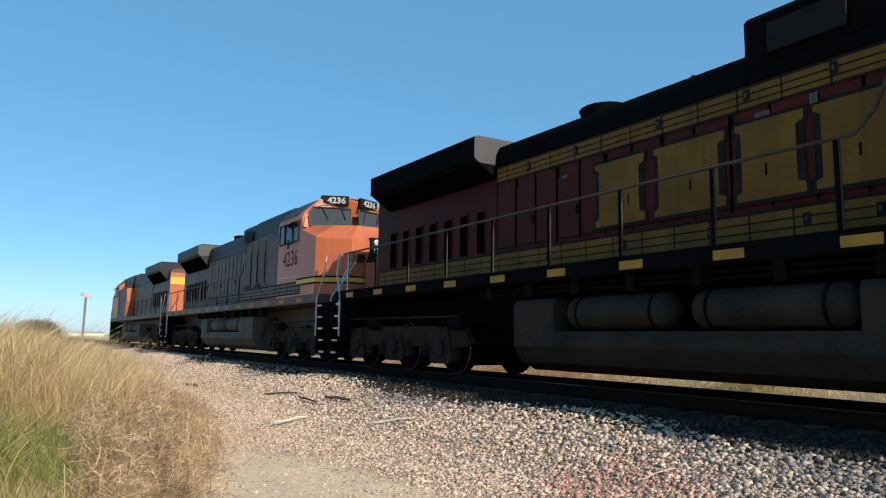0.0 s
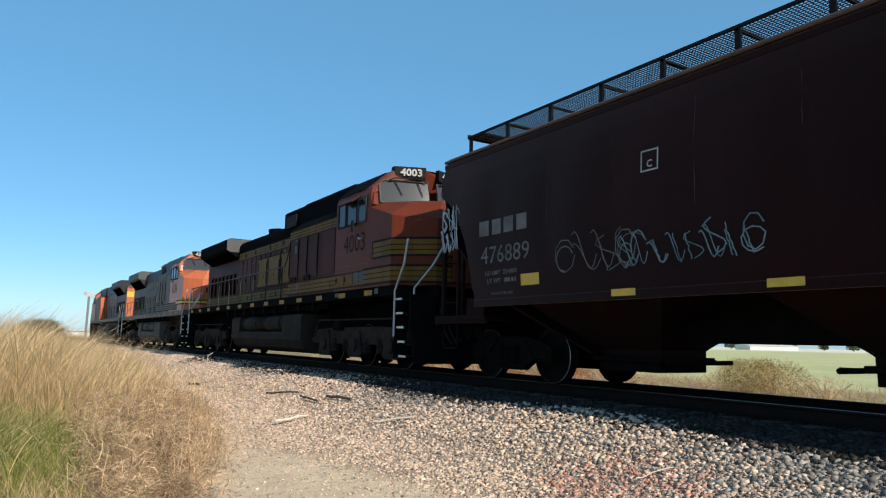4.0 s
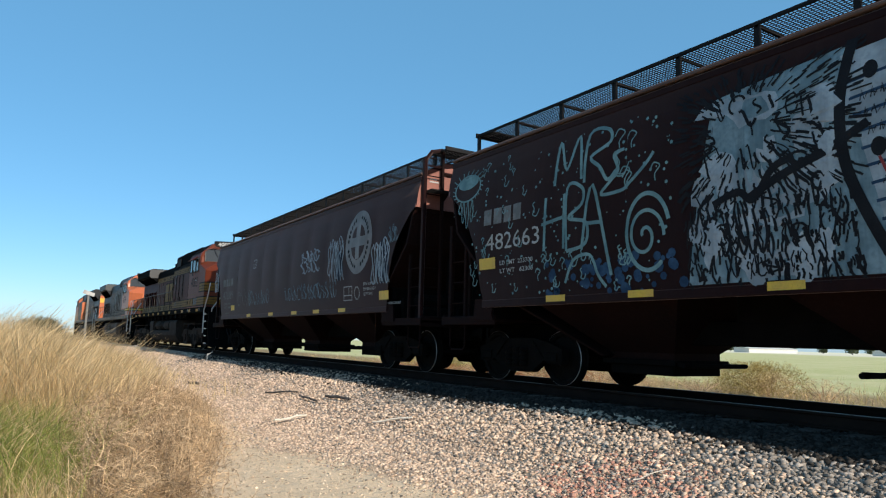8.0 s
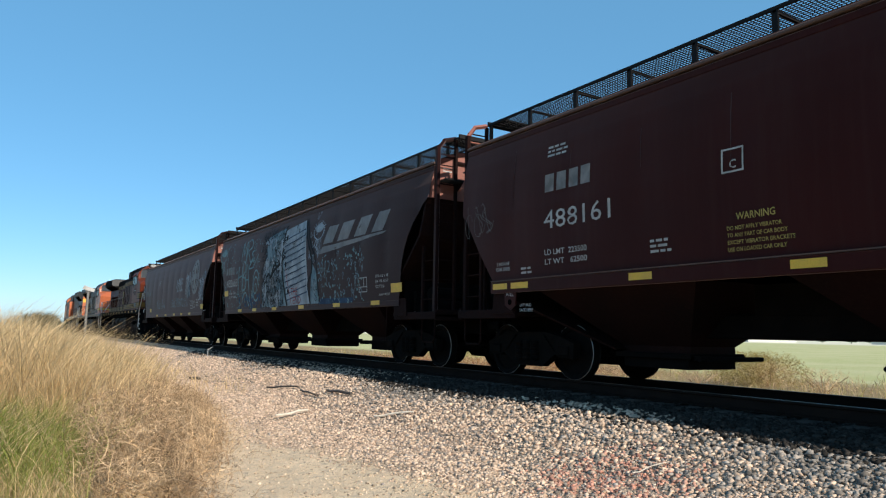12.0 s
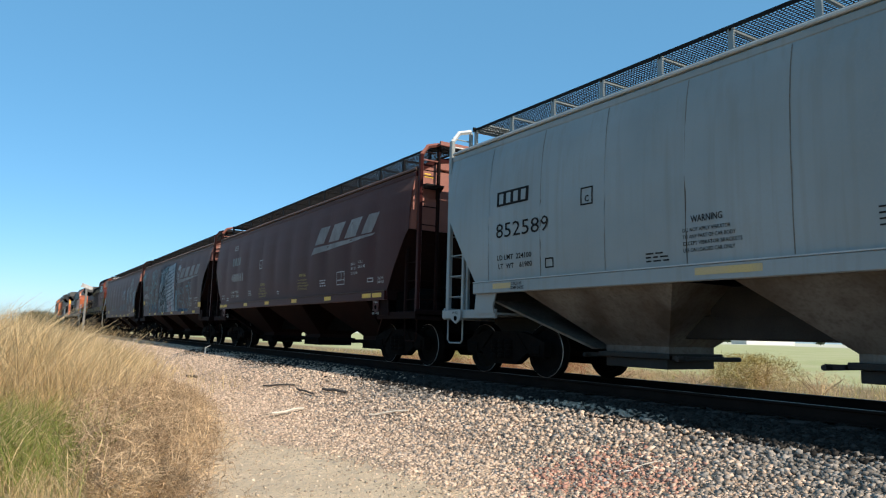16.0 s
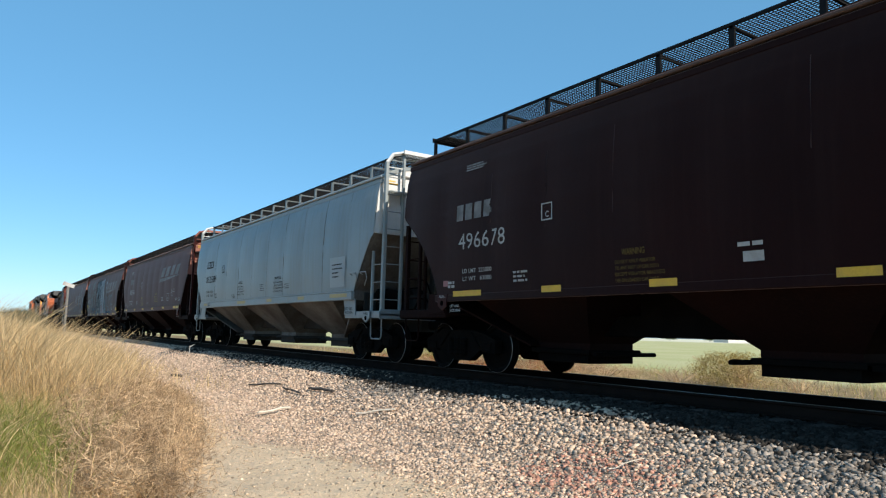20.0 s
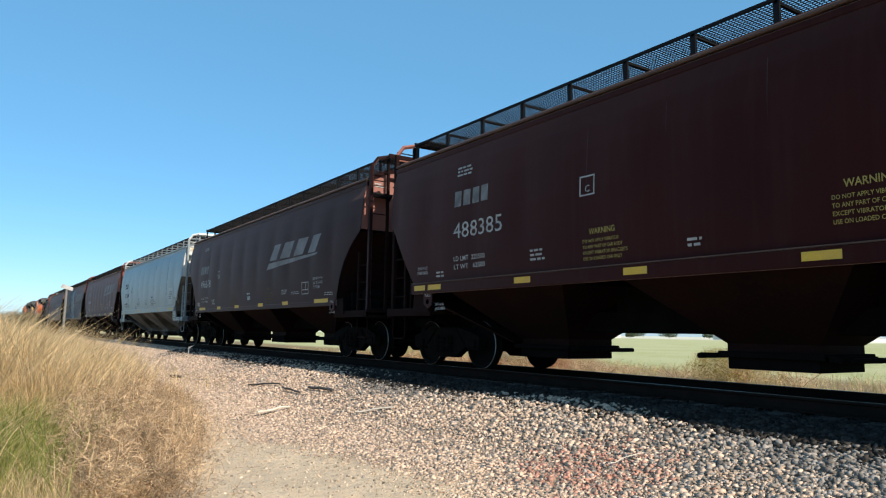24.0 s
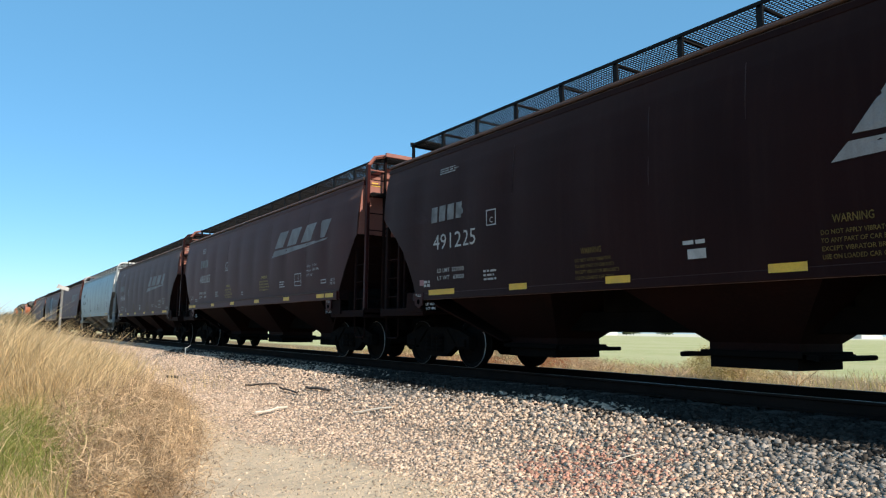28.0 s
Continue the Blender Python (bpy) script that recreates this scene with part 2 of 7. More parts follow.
YELLOW = material("yellow_reflective_tape", (0.72, 0.43, 0.03), 0.5, 0, (0.55, 0.33, 0.05), 5, 0.5)
WHITE = material("white_stencil_paint", (0.47, 0.455, 0.435), 0.6, 0, (0.33, 0.32, 0.30), 5, 0.7, spec=0.06)
DULL_YELLOW = material("faded_yellow_stencil", (0.42, 0.32, 0.10), 0.7, 0, (0.3, 0.23, 0.08), 5, 0.6, spec=0.06)
DIM_YELLOW = material("dim_ochre_stencil", (0.16, 0.11, 0.035), 0.7, 0, (0.10, 0.07, 0.025), 5, 0.7, spec=0.06)
INK = material("black_stencil_paint", (0.012, 0.011, 0.011), 0.7, 0, (0.02, 0.018, 0.017), 5, 0.6, spec=0.08)
# paler copies of the car paints: sunlight on the ends put into colour
END_LIT_WHITE = material("sunlit_end_white_paint", (0.62, 0.62, 0.60), 0.5, 0, (0.52, 0.52, 0.50), 2, 0.5, 0.001, 8, (0.50, 0.49, 0.47), 30, (0.38, 0.35, 0.31), 0.3)
END_LIT_RED = material("sunlit_end_red_paint", (0.27, 0.098, 0.068), 0.6, 0, (0.20, 0.07, 0.05), 2, 0.5, 0.002, 8)


# ---- ground ----
PROFILE = ((-60, -1.1), (-14, -0.95), (-8.8, -0.86), (-6.0, -0.86), (-4.2, -0.80), (-3.6, -0.72), (-2.25, -0.30), (-1.95, -0.23), (-1.3, -0.20), (1.3, -0.20), (1.95, -0.23),
           (3.6, -0.9), (6, -1.15), (60, -1.3))


def bed(x):
    """Height of the ground across the track, whose rail tops are at 0."""
    return np.interp(x, [p[0] for p in PROFILE], [p[1] for p in PROFILE])


def height(x, y):
    """The bed with low swells away from the rails, for numbers or arrays."""
    k = np.clip((np.abs(x) - 2.2) / 2.0, 0.0, 1.0) * np.clip((60.0 - np.abs(x)) / 20.0, 0.0, 1.0)
    swell = np.sin(1.7 * x + 0.6 * y) + np.sin(0.9 * y - 1.1 * x + 2.0) + 0.45 * np.sin(3.1 * x + 2.3 * y) + 0.35 * np.sin(4.3 * y - 2.7 * x)
    return bed(x) + 0.014 * k * swell


def ground_material():
    m = bpy.data.materials.new("sandy_ground_gravel_and_field")
    m.use_nodes = True
    n, l = m.node_tree.nodes, m.node_tree.links
    b = n["Principled BSDF"]
    b.inputs["Roughness"].default_value = 0.95
    b.inputs["Specular IOR Level"].default_value = 0.15
    tc = n.new("ShaderNodeTexCoord")
    sep = n.new("ShaderNodeSeparateXYZ")
    l.new(tc.outputs["Object"], sep.inputs[0])

    def tex(scale, detail=6.0):
        t = n.new("ShaderNodeTexNoise")
        t.inputs["Scale"].default_value, t.inputs["Detail"].default_value = scale, detail
        l.new(tc.outputs["Object"], t.inputs["Vector"])
        return t.outputs[0]

    def span(v, a, c, lo=0.0, hi=1.0):
        r = n.new("ShaderNodeMapRange")
        for k, x in zip(("From Min", "From Max", "To Min", "To Max"), (a, c, lo, hi)):
            r.inputs[k].default_value = x
        l.new(v, r.inputs["Value"])
        return r.outputs[0]

    def add(u, v):
        x = n.new("ShaderNodeMath")
        x.operation = "ADD"
        l.new(u, x.inputs[0])
        l.new(v, x.inputs[1])
        return x.outputs[0]

    def mixc(f, a, c):
        x = n.new("ShaderNodeMix")
        x.data_type = "RGBA"
        l.new(f, x.inputs[0])
        for s, v in ((x.inputs[6], a), (x.inputs[7], c)):
            if isinstance(v, tuple):
                s.default_value = (*v, 1)
            else:
                l.new(v, s)
        return x.outputs[2]

    xw = add(sep.outputs[0], span(tex(0.7, 8.0), 0.0, 1.0, -1.3, 1.3))
    fine = tex(55.0, 8.0)
    mid = tex(1.6)
    sand = mixc(span(mid, 0.35, 0.65), (0.78, 0.585, 0.39), (0.62, 0.465, 0.31))
    sand = mixc(span(tex(7.0), 0.5, 0.72), sand, (0.50, 0.40, 0.29))
    sand = mixc(span(fine, 0.45, 0.75), sand, (0.46, 0.37, 0.27))
    vor = n.new("ShaderNodeTexVoronoi")
    vor.inputs["Scale"].default_value = 22.0
    l.new(tc.outputs["Object"], vor.inputs["Vector"])
    grit = mixc(span(vor.outputs["Distance"], 0.15, 0.55), (0.50, 0.38, 0.28), (0.27, 0.20, 0.15))
    # strip beside the rails darkened to paint the train's shadow on the ground
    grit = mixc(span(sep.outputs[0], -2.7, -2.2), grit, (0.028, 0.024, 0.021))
    col = mixc(span(xw, -5.4, -4.7), sand, grit)
    weeds = mixc(span(mid, 0.35, 0.65), (0.30, 0.21, 0.11), (0.20, 0.15, 0.07))
    col = mixc(span(xw, 3.6, 4.4), col, weeds)
    field = mixc(span(tex(0.09), 0.4, 0.6), (0.40, 0.40, 0.18), (0.46, 0.44, 0.23))
    field = mixc(span(tex(0.8), 0.5, 0.75), field, (0.52, 0.46, 0.25))
    col = mixc(span(xw, 22.0, 26.0), col, field)
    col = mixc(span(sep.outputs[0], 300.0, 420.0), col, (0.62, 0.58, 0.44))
    soil = mixc(span(mid, 0.35, 0.65), (0.34, 0.26, 0.13), (0.24, 0.21, 0.10))
    col = mixc(span(xw, -8.5, -7.6), soil, col)
    l.new(col, b.inputs["Base Color"])
    bp = n.new("ShaderNodeBump")
    bp.inputs["Strength"].default_value, bp.inputs["Distance"].default_value = 0.8, 0.03
    l.new(add(fine, span(tex(14.0), 0.3, 0.7, 0.0, 0.5)), bp.inputs["Height"])
    l.new(bp.outputs[0], b.inputs["Normal"])
    return m


def ground_sheet():
    xs = [-2500, -900, -300, -120, -60, -40, -28, -20, -16] + [-14 + 0.25 * i for i in range(81)] + [7, 8.5, 10, 14, 20, 30, 45, 70, 120, 300, 900, 2500]
    ys = [-1500, -400, -100, -40, -20, -10, -6] + [-4 + 0.3 * i for i in range(100)] + [27, 29, 31, 34, 37, 40, 45, 50, 60, 75, 100, 140, 200, 300, 500, 900, 1600, 2800]
    m = Mesh()
    m.v = [(x, y, float(height(x, y))) for y in ys for x in xs]
    n = len(xs)
    m.f = [(j * n + i, j * n + i + 1, j * n + n + i + 1, j * n + n + i) for j in range(len(ys) - 1) for i in range(n - 1)]
    return m


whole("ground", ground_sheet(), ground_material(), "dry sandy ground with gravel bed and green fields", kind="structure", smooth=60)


# ---- track ----
RAIL = material("rusty_rail_steel", (0.022, 0.014, 0.011), 0.85, 0.0, (0.014, 0.010, 0.008), 3, 0.6, 0.002, 60, spec=0.04)
WOOD = material("weathered_tie_timber", (0.07, 0.055, 0.045), 0.9, 0, (0.045, 0.036, 0.03), 3, 0.6, 0.004, 30, (0.05, 0.04, 0.033), 40, rand=0.3, stretch=(0.3, 3, 3))
HEAD = material("worn_rail_head_steel", (0.06, 0.055, 0.05), 0.5, 1.0, (0.04, 0.036, 0.033), 3, 0.6)
for x in (-0.755, 0.755):
    sec = [(-0.076, 0), (0.076, 0), (0.076, 0.012), (0.012, 0.03), (0.012, 0.13), (0.037, 0.142), (0.037, 0.165), (-0.037, 0.165), (-0.037, 0.142), (-0.012, 0.13), (-0.012, 0.03), (-0.076, 0.012)]
    rail = thing("rail", "rust-brown steel rail with a polished head", "rail", "running rails")
    part("web_and_foot", Mesh().sweep([(z - 0.172, x + p) for p, z in sec], "y", -60, 400), RAIL, rail)
    part("running_head", Mesh().box(x - 0.030, x + 0.030, -60, 400, -0.0069, 0.0), HEAD, rail, "polished rail head")
tie = whole("crosstie", Mesh().box(-1.29, 1.29, -0.115, 0.115, -0.36, -0.178, 0.015), WOOD, "weathered dark timber crosstie under the rails", "crosstie", "crossties of the track")
tie.location = (0, -4.0, 0)
for i in range(1, 130):
    copy_thing(tie, pose(random.uniform(-0.03, 0.03), -4.0 + i * 0.53 + random.uniform(-0.02, 0.02), random.uniform(-0.006, 0.0), 0, 0, random.uniform(-0.6, 0.6)))
plate = Mesh()
for i in range(130):
    for x in (-0.755, 0.755):
        plate.box(x - 0.17, x + 0.17, -4.08 + i * 0.53, -3.92 + i * 0.53, -0.177, -0.168)
whole("tie_plate", plate, RAIL, "rusty steel tie plates under the rails", "tie plate", kind="stuff")


# ---- loose stones ----
CHIP_V = np.array([(x, y, z) for x in (-1, 1) for y in (-1, 1) for z in (-1, 1)]) * 0.62
CHIP_F = np.array([(0, 1, 3), (0, 3, 2), (4, 6, 7), (4, 7, 5), (0, 4, 5), (0, 5, 1), (2, 3, 7), (2, 7, 6), (0, 2, 6), (0, 6, 4), (1, 5, 7), (1, 7, 3)])


def fast_mesh(name, verts, faces, mat):
    """A mesh from arrays of vertices and equal-sided faces."""
    me = bpy.data.meshes.new(name)
    nf, k = faces.shape
    me.vertices.add(len(verts))
    me.vertices.foreach_set("co", verts.astype(np.float32).ravel())
    me.loops.add(nf * k)
    me.loops.foreach_set("vertex_index", faces.astype(np.int32).ravel())
    me.polygons.add(nf)
    me.polygons.foreach_set("loop_start", np.arange(0, nf * k, k, dtype=np.int32))
    me.update(calc_edges=True)
    me.materials.append(mat)
    return me


def stones(name, rng, x, y, size, mat, label, sink=0.3):
    n = len(x)
    v = CHIP_V[None] * rng.uniform(0.4, 1.45, (n, 8, 3)) * rng.uniform(0.5, 1.4, (n, 1, 3)) * size[:, None, None]
    a, b = rng.uniform(0, math.tau, n), rng.uniform(0, math.tau, n)
    ca, sa, cb, sb = np.cos(a), np.sin(a), np.cos(b), np.sin(b)
    v = np.stack([v[..., 0] * ca[:, None] - v[..., 1] * sa[:, None], v[..., 0] * sa[:, None] + v[..., 1] * ca[:, None], v[..., 2]], -1)
    v = np.stack([v[..., 0], v[..., 1] * cb[:, None] - v[..., 2] * sb[:, None], v[..., 1] * sb[:, None] + v[..., 2] * cb[:, None]], -1)
    c, d = np.cos(b * 3 + a), np.sin(b * 3 + a)
    v = np.stack([v[..., 0] * c[:, None] - v[..., 2] * d[:, None], v[..., 1], v[..., 0] * d[:, None] + v[..., 2] * c[:, None]], -1)
    v[..., 2] *= 0.72
    z = height(x, y) + size * sink * 0.7
    v += np.stack([x, y, z], -1)[:, None]
    f = CHIP_F[None] + 8 * np.arange(n)[:, None, None]
    return tagged(new(name, fast_mesh(name, v.reshape(-1, 3), f.reshape(-1, 3), mat)), label, "gravel", kind="stuff")


def scatter(rng, n, x0, x1, y0, y1, near=1.0):
    """Places that thin out with distance along the track."""
    u = rng.uniform(0, 1, n)
    return rng.uniform(x0, x1, n), y0 + (y1 - y0) * u ** near


def gravel_edge(y):
    """Where the gravel thins out into the sandy path."""
    return np.interp(y, [3, 5.3, 7, 8.2, 10.5, 13, 17, 30], [-5.25, -5.05, -4.8, -5.2, -5.65, -5.3, -4.7, -4.5]) + 0.12 * np.sin(y * 2.3 + 1)


rng = np.random.default_rng(7)
sx, sy = scatter(rng, 132000, -6.2, -1.25, 2.0, 34, 1.6)
ex, ey = scatter(rng, 7000, -5.4, -1.25, 2.0, -8.0, 1.4)
sx, sy = np.concatenate([sx, ex]), np.concatenate([sy, ey])
edge = gravel_edge(sy)
keep = sx > edge + rng.normal(0, 0.22, len(sx))
sx, sy = sx[keep], sy[keep]
STONE_PINK = material("pink_granite_gravel", (0.57, 0.41, 0.30), 0.9, 0, (0.50, 0.385, 0.285), 9.0, 0.7, 0.003, 60, (0.44, 0.32, 0.25), 70, island=0.42, spec=0.1)
STONE_RED = material("reddish_granite_gravel", (0.50, 0.24, 0.17), 0.9, 0, (0.44, 0.26, 0.19), 9.0, 0.7, 0.003, 60, (0.32, 0.17, 0.13), 70, island=0.4, spec=0.2)
STONE_GREY = material("grey_crushed_gravel", (0.34, 0.29, 0.245), 0.9, 0, (0.17, 0.15, 0.13), 9.0, 0.7, 0.003, 60, (0.14, 0.13, 0.12), 70, island=0.55, spec=0.1)
STONE_PALE = material("pale_limestone_pebbles", (0.60, 0.475, 0.345), 0.9, 0, (0.38, 0.29, 0.205), 9.0, 0.7, 0.003, 60, (0.30, 0.24, 0.18), 70, island=0.45, spec=0.2)
# near-black stones: the train's shade is put into their colour
STONE_DARK = material("shade_dark_gravel", (0.045, 0.038, 0.032), 0.9, 0, (0.024, 0.021, 0.018), 9.0, 0.7, 0.003, 60, (0.015, 0.0135, 0.012), 70, island=0.6, spec=0.1)
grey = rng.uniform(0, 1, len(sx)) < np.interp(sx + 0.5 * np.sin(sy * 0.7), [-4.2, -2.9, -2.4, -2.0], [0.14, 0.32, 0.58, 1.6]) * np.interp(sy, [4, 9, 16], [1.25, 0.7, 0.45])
red = ~grey & (np.hypot((sx + 3.55) * 1.3, sy - 5.1) + rng.normal(0, 0.3, len(sx)) < 0.75) & (rng.uniform(0, 1, len(sx)) < 0.8)
size = (0.010 + 0.025 * rng.uniform(0, 1, len(sx)) ** 1.5) * np.interp(sx, [-5.6, -4.5, -3.2, -2.0], [0.7, 0.95, 1.12, 1.35])
stones("pink_gravel", rng, sx[~grey & ~red], sy[~grey & ~red], size[~grey & ~red], STONE_PINK, "pinkish crushed granite gravel on the track bed")
stones("red_gravel", rng, sx[red], sy[red], size[red], STONE_RED, "patch of finer reddish gravel on the bed's slope")
# darkest stones kept to the train's shadow strip
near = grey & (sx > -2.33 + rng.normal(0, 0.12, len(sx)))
stones("sooty_gravel", rng, sx[near], sy[near], size[near], STONE_DARK, "gravel on the bed's shoulder, darkened for the train's shadow")
stones("grey_gravel", rng, sx[grey & ~near], sy[grey & ~near], size[grey & ~near], STONE_GREY, "dark grey crushed gravel on the track bed")
px, py = scatter(rng, 34000, -7.6, -4.2, 3.0, 24, 1.5)
ex, ey = scatter(rng, 4000, -7.6, -4.2, 3.0, -7.0, 1.5)
px, py = np.concatenate([px, ex]), np.concatenate([py, ey])
keep = rng.uniform(0, 1, len(px)) < np.interp(px, [-7.6, -6.4, -5.6, -4.9, -4.3, -3.2], [0.35, 0.35, 0.45, 0.8, 0.8, 0.2])
stones("pale_pebbles", rng, px[keep], py[keep], 0.004 + 0.018 * rng.uniform(0, 1, keep.sum()) ** 2.4, STONE_PALE, "pale pebbles strewn over the sandy path")
fx, fy = scatter(rng, 14000, -4.4, -1.3, 30, 75, 1.4)
stones("far_gravel", rng, fx, fy, rng.uniform(0.03, 0.065, len(fx)), STONE_PINK, "pinkish gravel of the far track bed")
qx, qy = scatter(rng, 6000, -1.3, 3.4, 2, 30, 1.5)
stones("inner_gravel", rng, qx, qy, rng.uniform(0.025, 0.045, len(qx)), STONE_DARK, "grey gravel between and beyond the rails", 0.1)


# ---- sticks and debris on the gravel ----
def stick(label, a, b, r, mat, flat=1.0):
    d = Vector(b) - Vector(a)
    pts = [Vector(a) + d * t + Vector((0, 0, 0.012 * math.sin(t * 9 + a[0]))) for t in (0, 0.2, 0.45, 0.7, 1.0)]
    m = Mesh().tube(pts, r, 7)
    m.v = [(x, y, z + 0.6 * r + 0.02) for x, y, z in m.v]
    whole("stick", m, mat, label, "stick", "sticks on the gravel")


PALE_WOOD = material("sun_bleached_wood", (0.68, 0.60, 0.50), 0.8, 0, (0.55, 0.48, 0.38), 8, 0.6, 0.002, 40)
DARK_WOOD = material("charred_tie_wood", (0.055, 0.045, 0.04), 0.9, 0, (0.09, 0.075, 0.06), 8, 0.6, 0.004, 40)
stick("sun-bleached white stick on the gravel", (-4.68, 11.85, -0.79), (-3.98, 12.15, -0.74), 0.022, PALE_WOOD)
stick("pale thin stick lying on pink gravel", (-3.58, 10.27, -0.67), (-3.16, 9.72, -0.55), 0.015, PALE_WOOD)
stick("dark splintered timber on the gravel", (-3.48, 16.0, -0.64), (-3.13, 14.9, -0.54), 0.02, DARK_WOOD)
stick("short dark timber piece on the gravel", (-3.28, 14.35, -0.58), (-3.33, 13.25, -0.60), 0.02, DARK_WOOD)
stick("broken dark timber with a pale end", (-3.08, 13.4, -0.52), (-3.0, 12.4, -0.50), 0.028, DARK_WOOD)
stick("dark wood scrap beside the grass", (-4.12, 20.9, -0.74), (-3.95, 20.5, -0.73), 0.04, DARK_WOOD)
stick("thin dry twig on grey gravel", (-3.25, 4.4, -0.56), (-2.85, 4.45, -0.44), 0.004, DARK_WOOD)
stick("thin dry twig on grey gravel", (-3.45, 4.9, -0.63), (-3.1, 4.75, -0.52), 0.005, PALE_WOOD)


# ---- grass, weeds, bushes ----
def blades(name, rng, x, y, h, w, lean, mat, label, segs=3, head=0.0, z=None, category="grass"):
    """Bent tapering blades; head widens the upper part into a seed head."""
    n = len(x)
    a = rng.uniform(0, math.tau, n)
    ln = lean * rng.uniform(0.2, 1.3, n) * h
    wx = rng.uniform(0, math.tau, n)
    t = np.linspace(0, 1, segs + 1)
    base = height(x, y) - 0.02 if z is None else z
    cx = x[:, None] + (ln * np.cos(a))[:, None] * t[None] ** 1.8
    cy = y[:, None] + (ln * np.sin(a))[:, None] * t[None] ** 1.8
    cz = base[:, None] + h[:, None] * (t[None] - 0.22 * lean * t[None] ** 3)
    prof = np.where(t > 0.7, np.maximum(1 - t, 0.05) / 0.3 * (1 + head), 0.75 + 0.25 * (1 - t)) if head else (1 - t) ** 0.7 + 0.04
    half = 0.5 * w[:, None] * prof[None]
    ox, oy = half * np.cos(wx)[:, None], half * np.sin(wx)[:, None]
    v = np.stack([np.stack([cx - ox, cy - oy, cz], -1), np.stack([cx + ox, cy + oy, cz], -1)], 2).reshape(n, -1, 3)
    q = np.array([(2 * i, 2 * i + 1, 2 * i + 3, 2 * i + 2) for i in range(segs)])
    f = q[None] + (2 * (segs + 1)) * np.arange(n)[:, None, None]
    return tagged(new(name, fast_mesh(name, v.reshape(-1, 3), f.reshape(-1, 4), mat)), label, category, kind="stuff")


def tangle(name, rng, x, y, z, length, w, mat, label):
    """Curling twigs that wander in all directions through a mound."""
    n, segs = len(x), 5
    a, e = rng.uniform(0, math.tau, n), rng.normal(0.35, 0.5, n)
    turn, dip = rng.normal(0, 0.45, n), rng.normal(-0.12, 0.25, n)
    p = np.stack([x, y, z], -1)
    pts = [p]
    for i in range(segs):
        st = np.stack([np.cos(e) * np.cos(a), np.cos(e) * np.sin(a), np.sin(e)], -1) * (length / segs)[:, None]
        p = p + st
        pts.append(p)
        a, e = a + turn + rng.normal(0, 0.25, n), e + dip
    c = np.stack(pts, 1)
    wx = rng.uniform(0, math.tau, n)
    half = 0.5 * w[:, None] * np.linspace(1, 0.35, segs + 1)[None]
    o = np.stack([half * np.cos(wx)[:, None], half * np.sin(wx)[:, None], half * 0.7], -1)
    v = np.stack([c - o, c + o], 2).reshape(n, -1, 3)
    q = np.array([(2 * i, 2 * i + 1, 2 * i + 3, 2 * i + 2) for i in range(segs)])
    f = q[None] + (2 * (segs + 1)) * np.arange(n)[:, None, None]
    return tagged(new(name, fast_mesh(name, v.reshape(-1, 3), f.reshape(-1, 4), mat)), label, "weeds", kind="stuff")


def leafy(name, color, color2, island=0.35, through=0.35):
    m = material(name, color, 0.8, 0, color2, 2.0, 0.7, 0, 10, None, 60, island=island, spec=0.2)
    n, l = m.node_tree.nodes, m.node_tree.links
    b = n["Principled BSDF"]
    tr = n.new("ShaderNodeBsdfTranslucent")
    mx = n.new("ShaderNodeMixShader")
    mx.inputs[0].default_value = through
    l.new(b.inputs["Base Color"].links[0].from_socket, tr.inputs[0])
    l.new(b.outputs[0], mx.inputs[1])
    l.new(tr.outputs[0], mx.inputs[2])
    l.new(mx.outputs[0], n["Material Output"].inputs[0])
    return m


STRAW = leafy("straw_grass", (0.72, 0.54, 0.31), (0.54, 0.385, 0.195), 0.4, 0.4)
GREEN = leafy("green_grass", (0.20, 0.245, 0.05), (0.32, 0.315, 0.095))
TAN = leafy("tan_weed_stems", (0.64, 0.455, 0.275), (0.25, 0.165, 0.095), 0.65, 0.2)
RUST = leafy("rust_red_weeds", (0.36, 0.12, 0.06), (0.40, 0.20, 0.09))
OLIVE = leafy("olive_weeds", (0.36, 0.32, 0.10), (0.52, 0.42, 0.16))


def edge_x(y):
    """Where the tall grass ends towards the path."""
    return np.interp(y, [3, 7.2, 9.6, 14, 18, 30, 60], [-7.6, -7.05, -6.25, -5.35, -4.75, -4.7, -4.7])


r2 = np.random.default_rng(11)
# tall straw behind
gx, gy = r2.uniform(-15, -4.5, 56000), 10.2 + 32 * r2.uniform(0, 1, 56000) ** 1.6
inside = gx < edge_x(gy) - 0.9 * r2.uniform(0, 1, len(gx)) - np.interp(gy, [10.5, 16, 30], [1.1, 0.5, 0.2])
gx, gy = gx[inside], gy[inside]
swell = np.interp(gx - edge_x(gy), [-4, -2, -0.4, 0], [1.50, 1.18, 0.70, 0.44]) * (1 + 0.18 * np.sin(gx * 1.3 + 0.5) * np.sin(gy * 0.7))
gh = (0.6 + 0.85 * r2.uniform(0, 1, len(gx)) ** 0.8) * swell
blades("straw_grass", r2, gx, gy, gh, r2.uniform(0.0032, 0.0075, len(gx)), 0.55, STRAW, "tall straw-coloured dry grass beside the path", 4, 0.5)
k = r2.uniform(0, 1, len(gx)) < 0.05
blades("seed_stalks", r2, gx[k], gy[k], r2.uniform(1.0, 1.38, k.sum()) * swell[k], r2.uniform(0.0025, 0.005, k.sum()), 0.5, STRAW, "thin wispy stalks with seed heads above the dry grass", 5, 1.6)
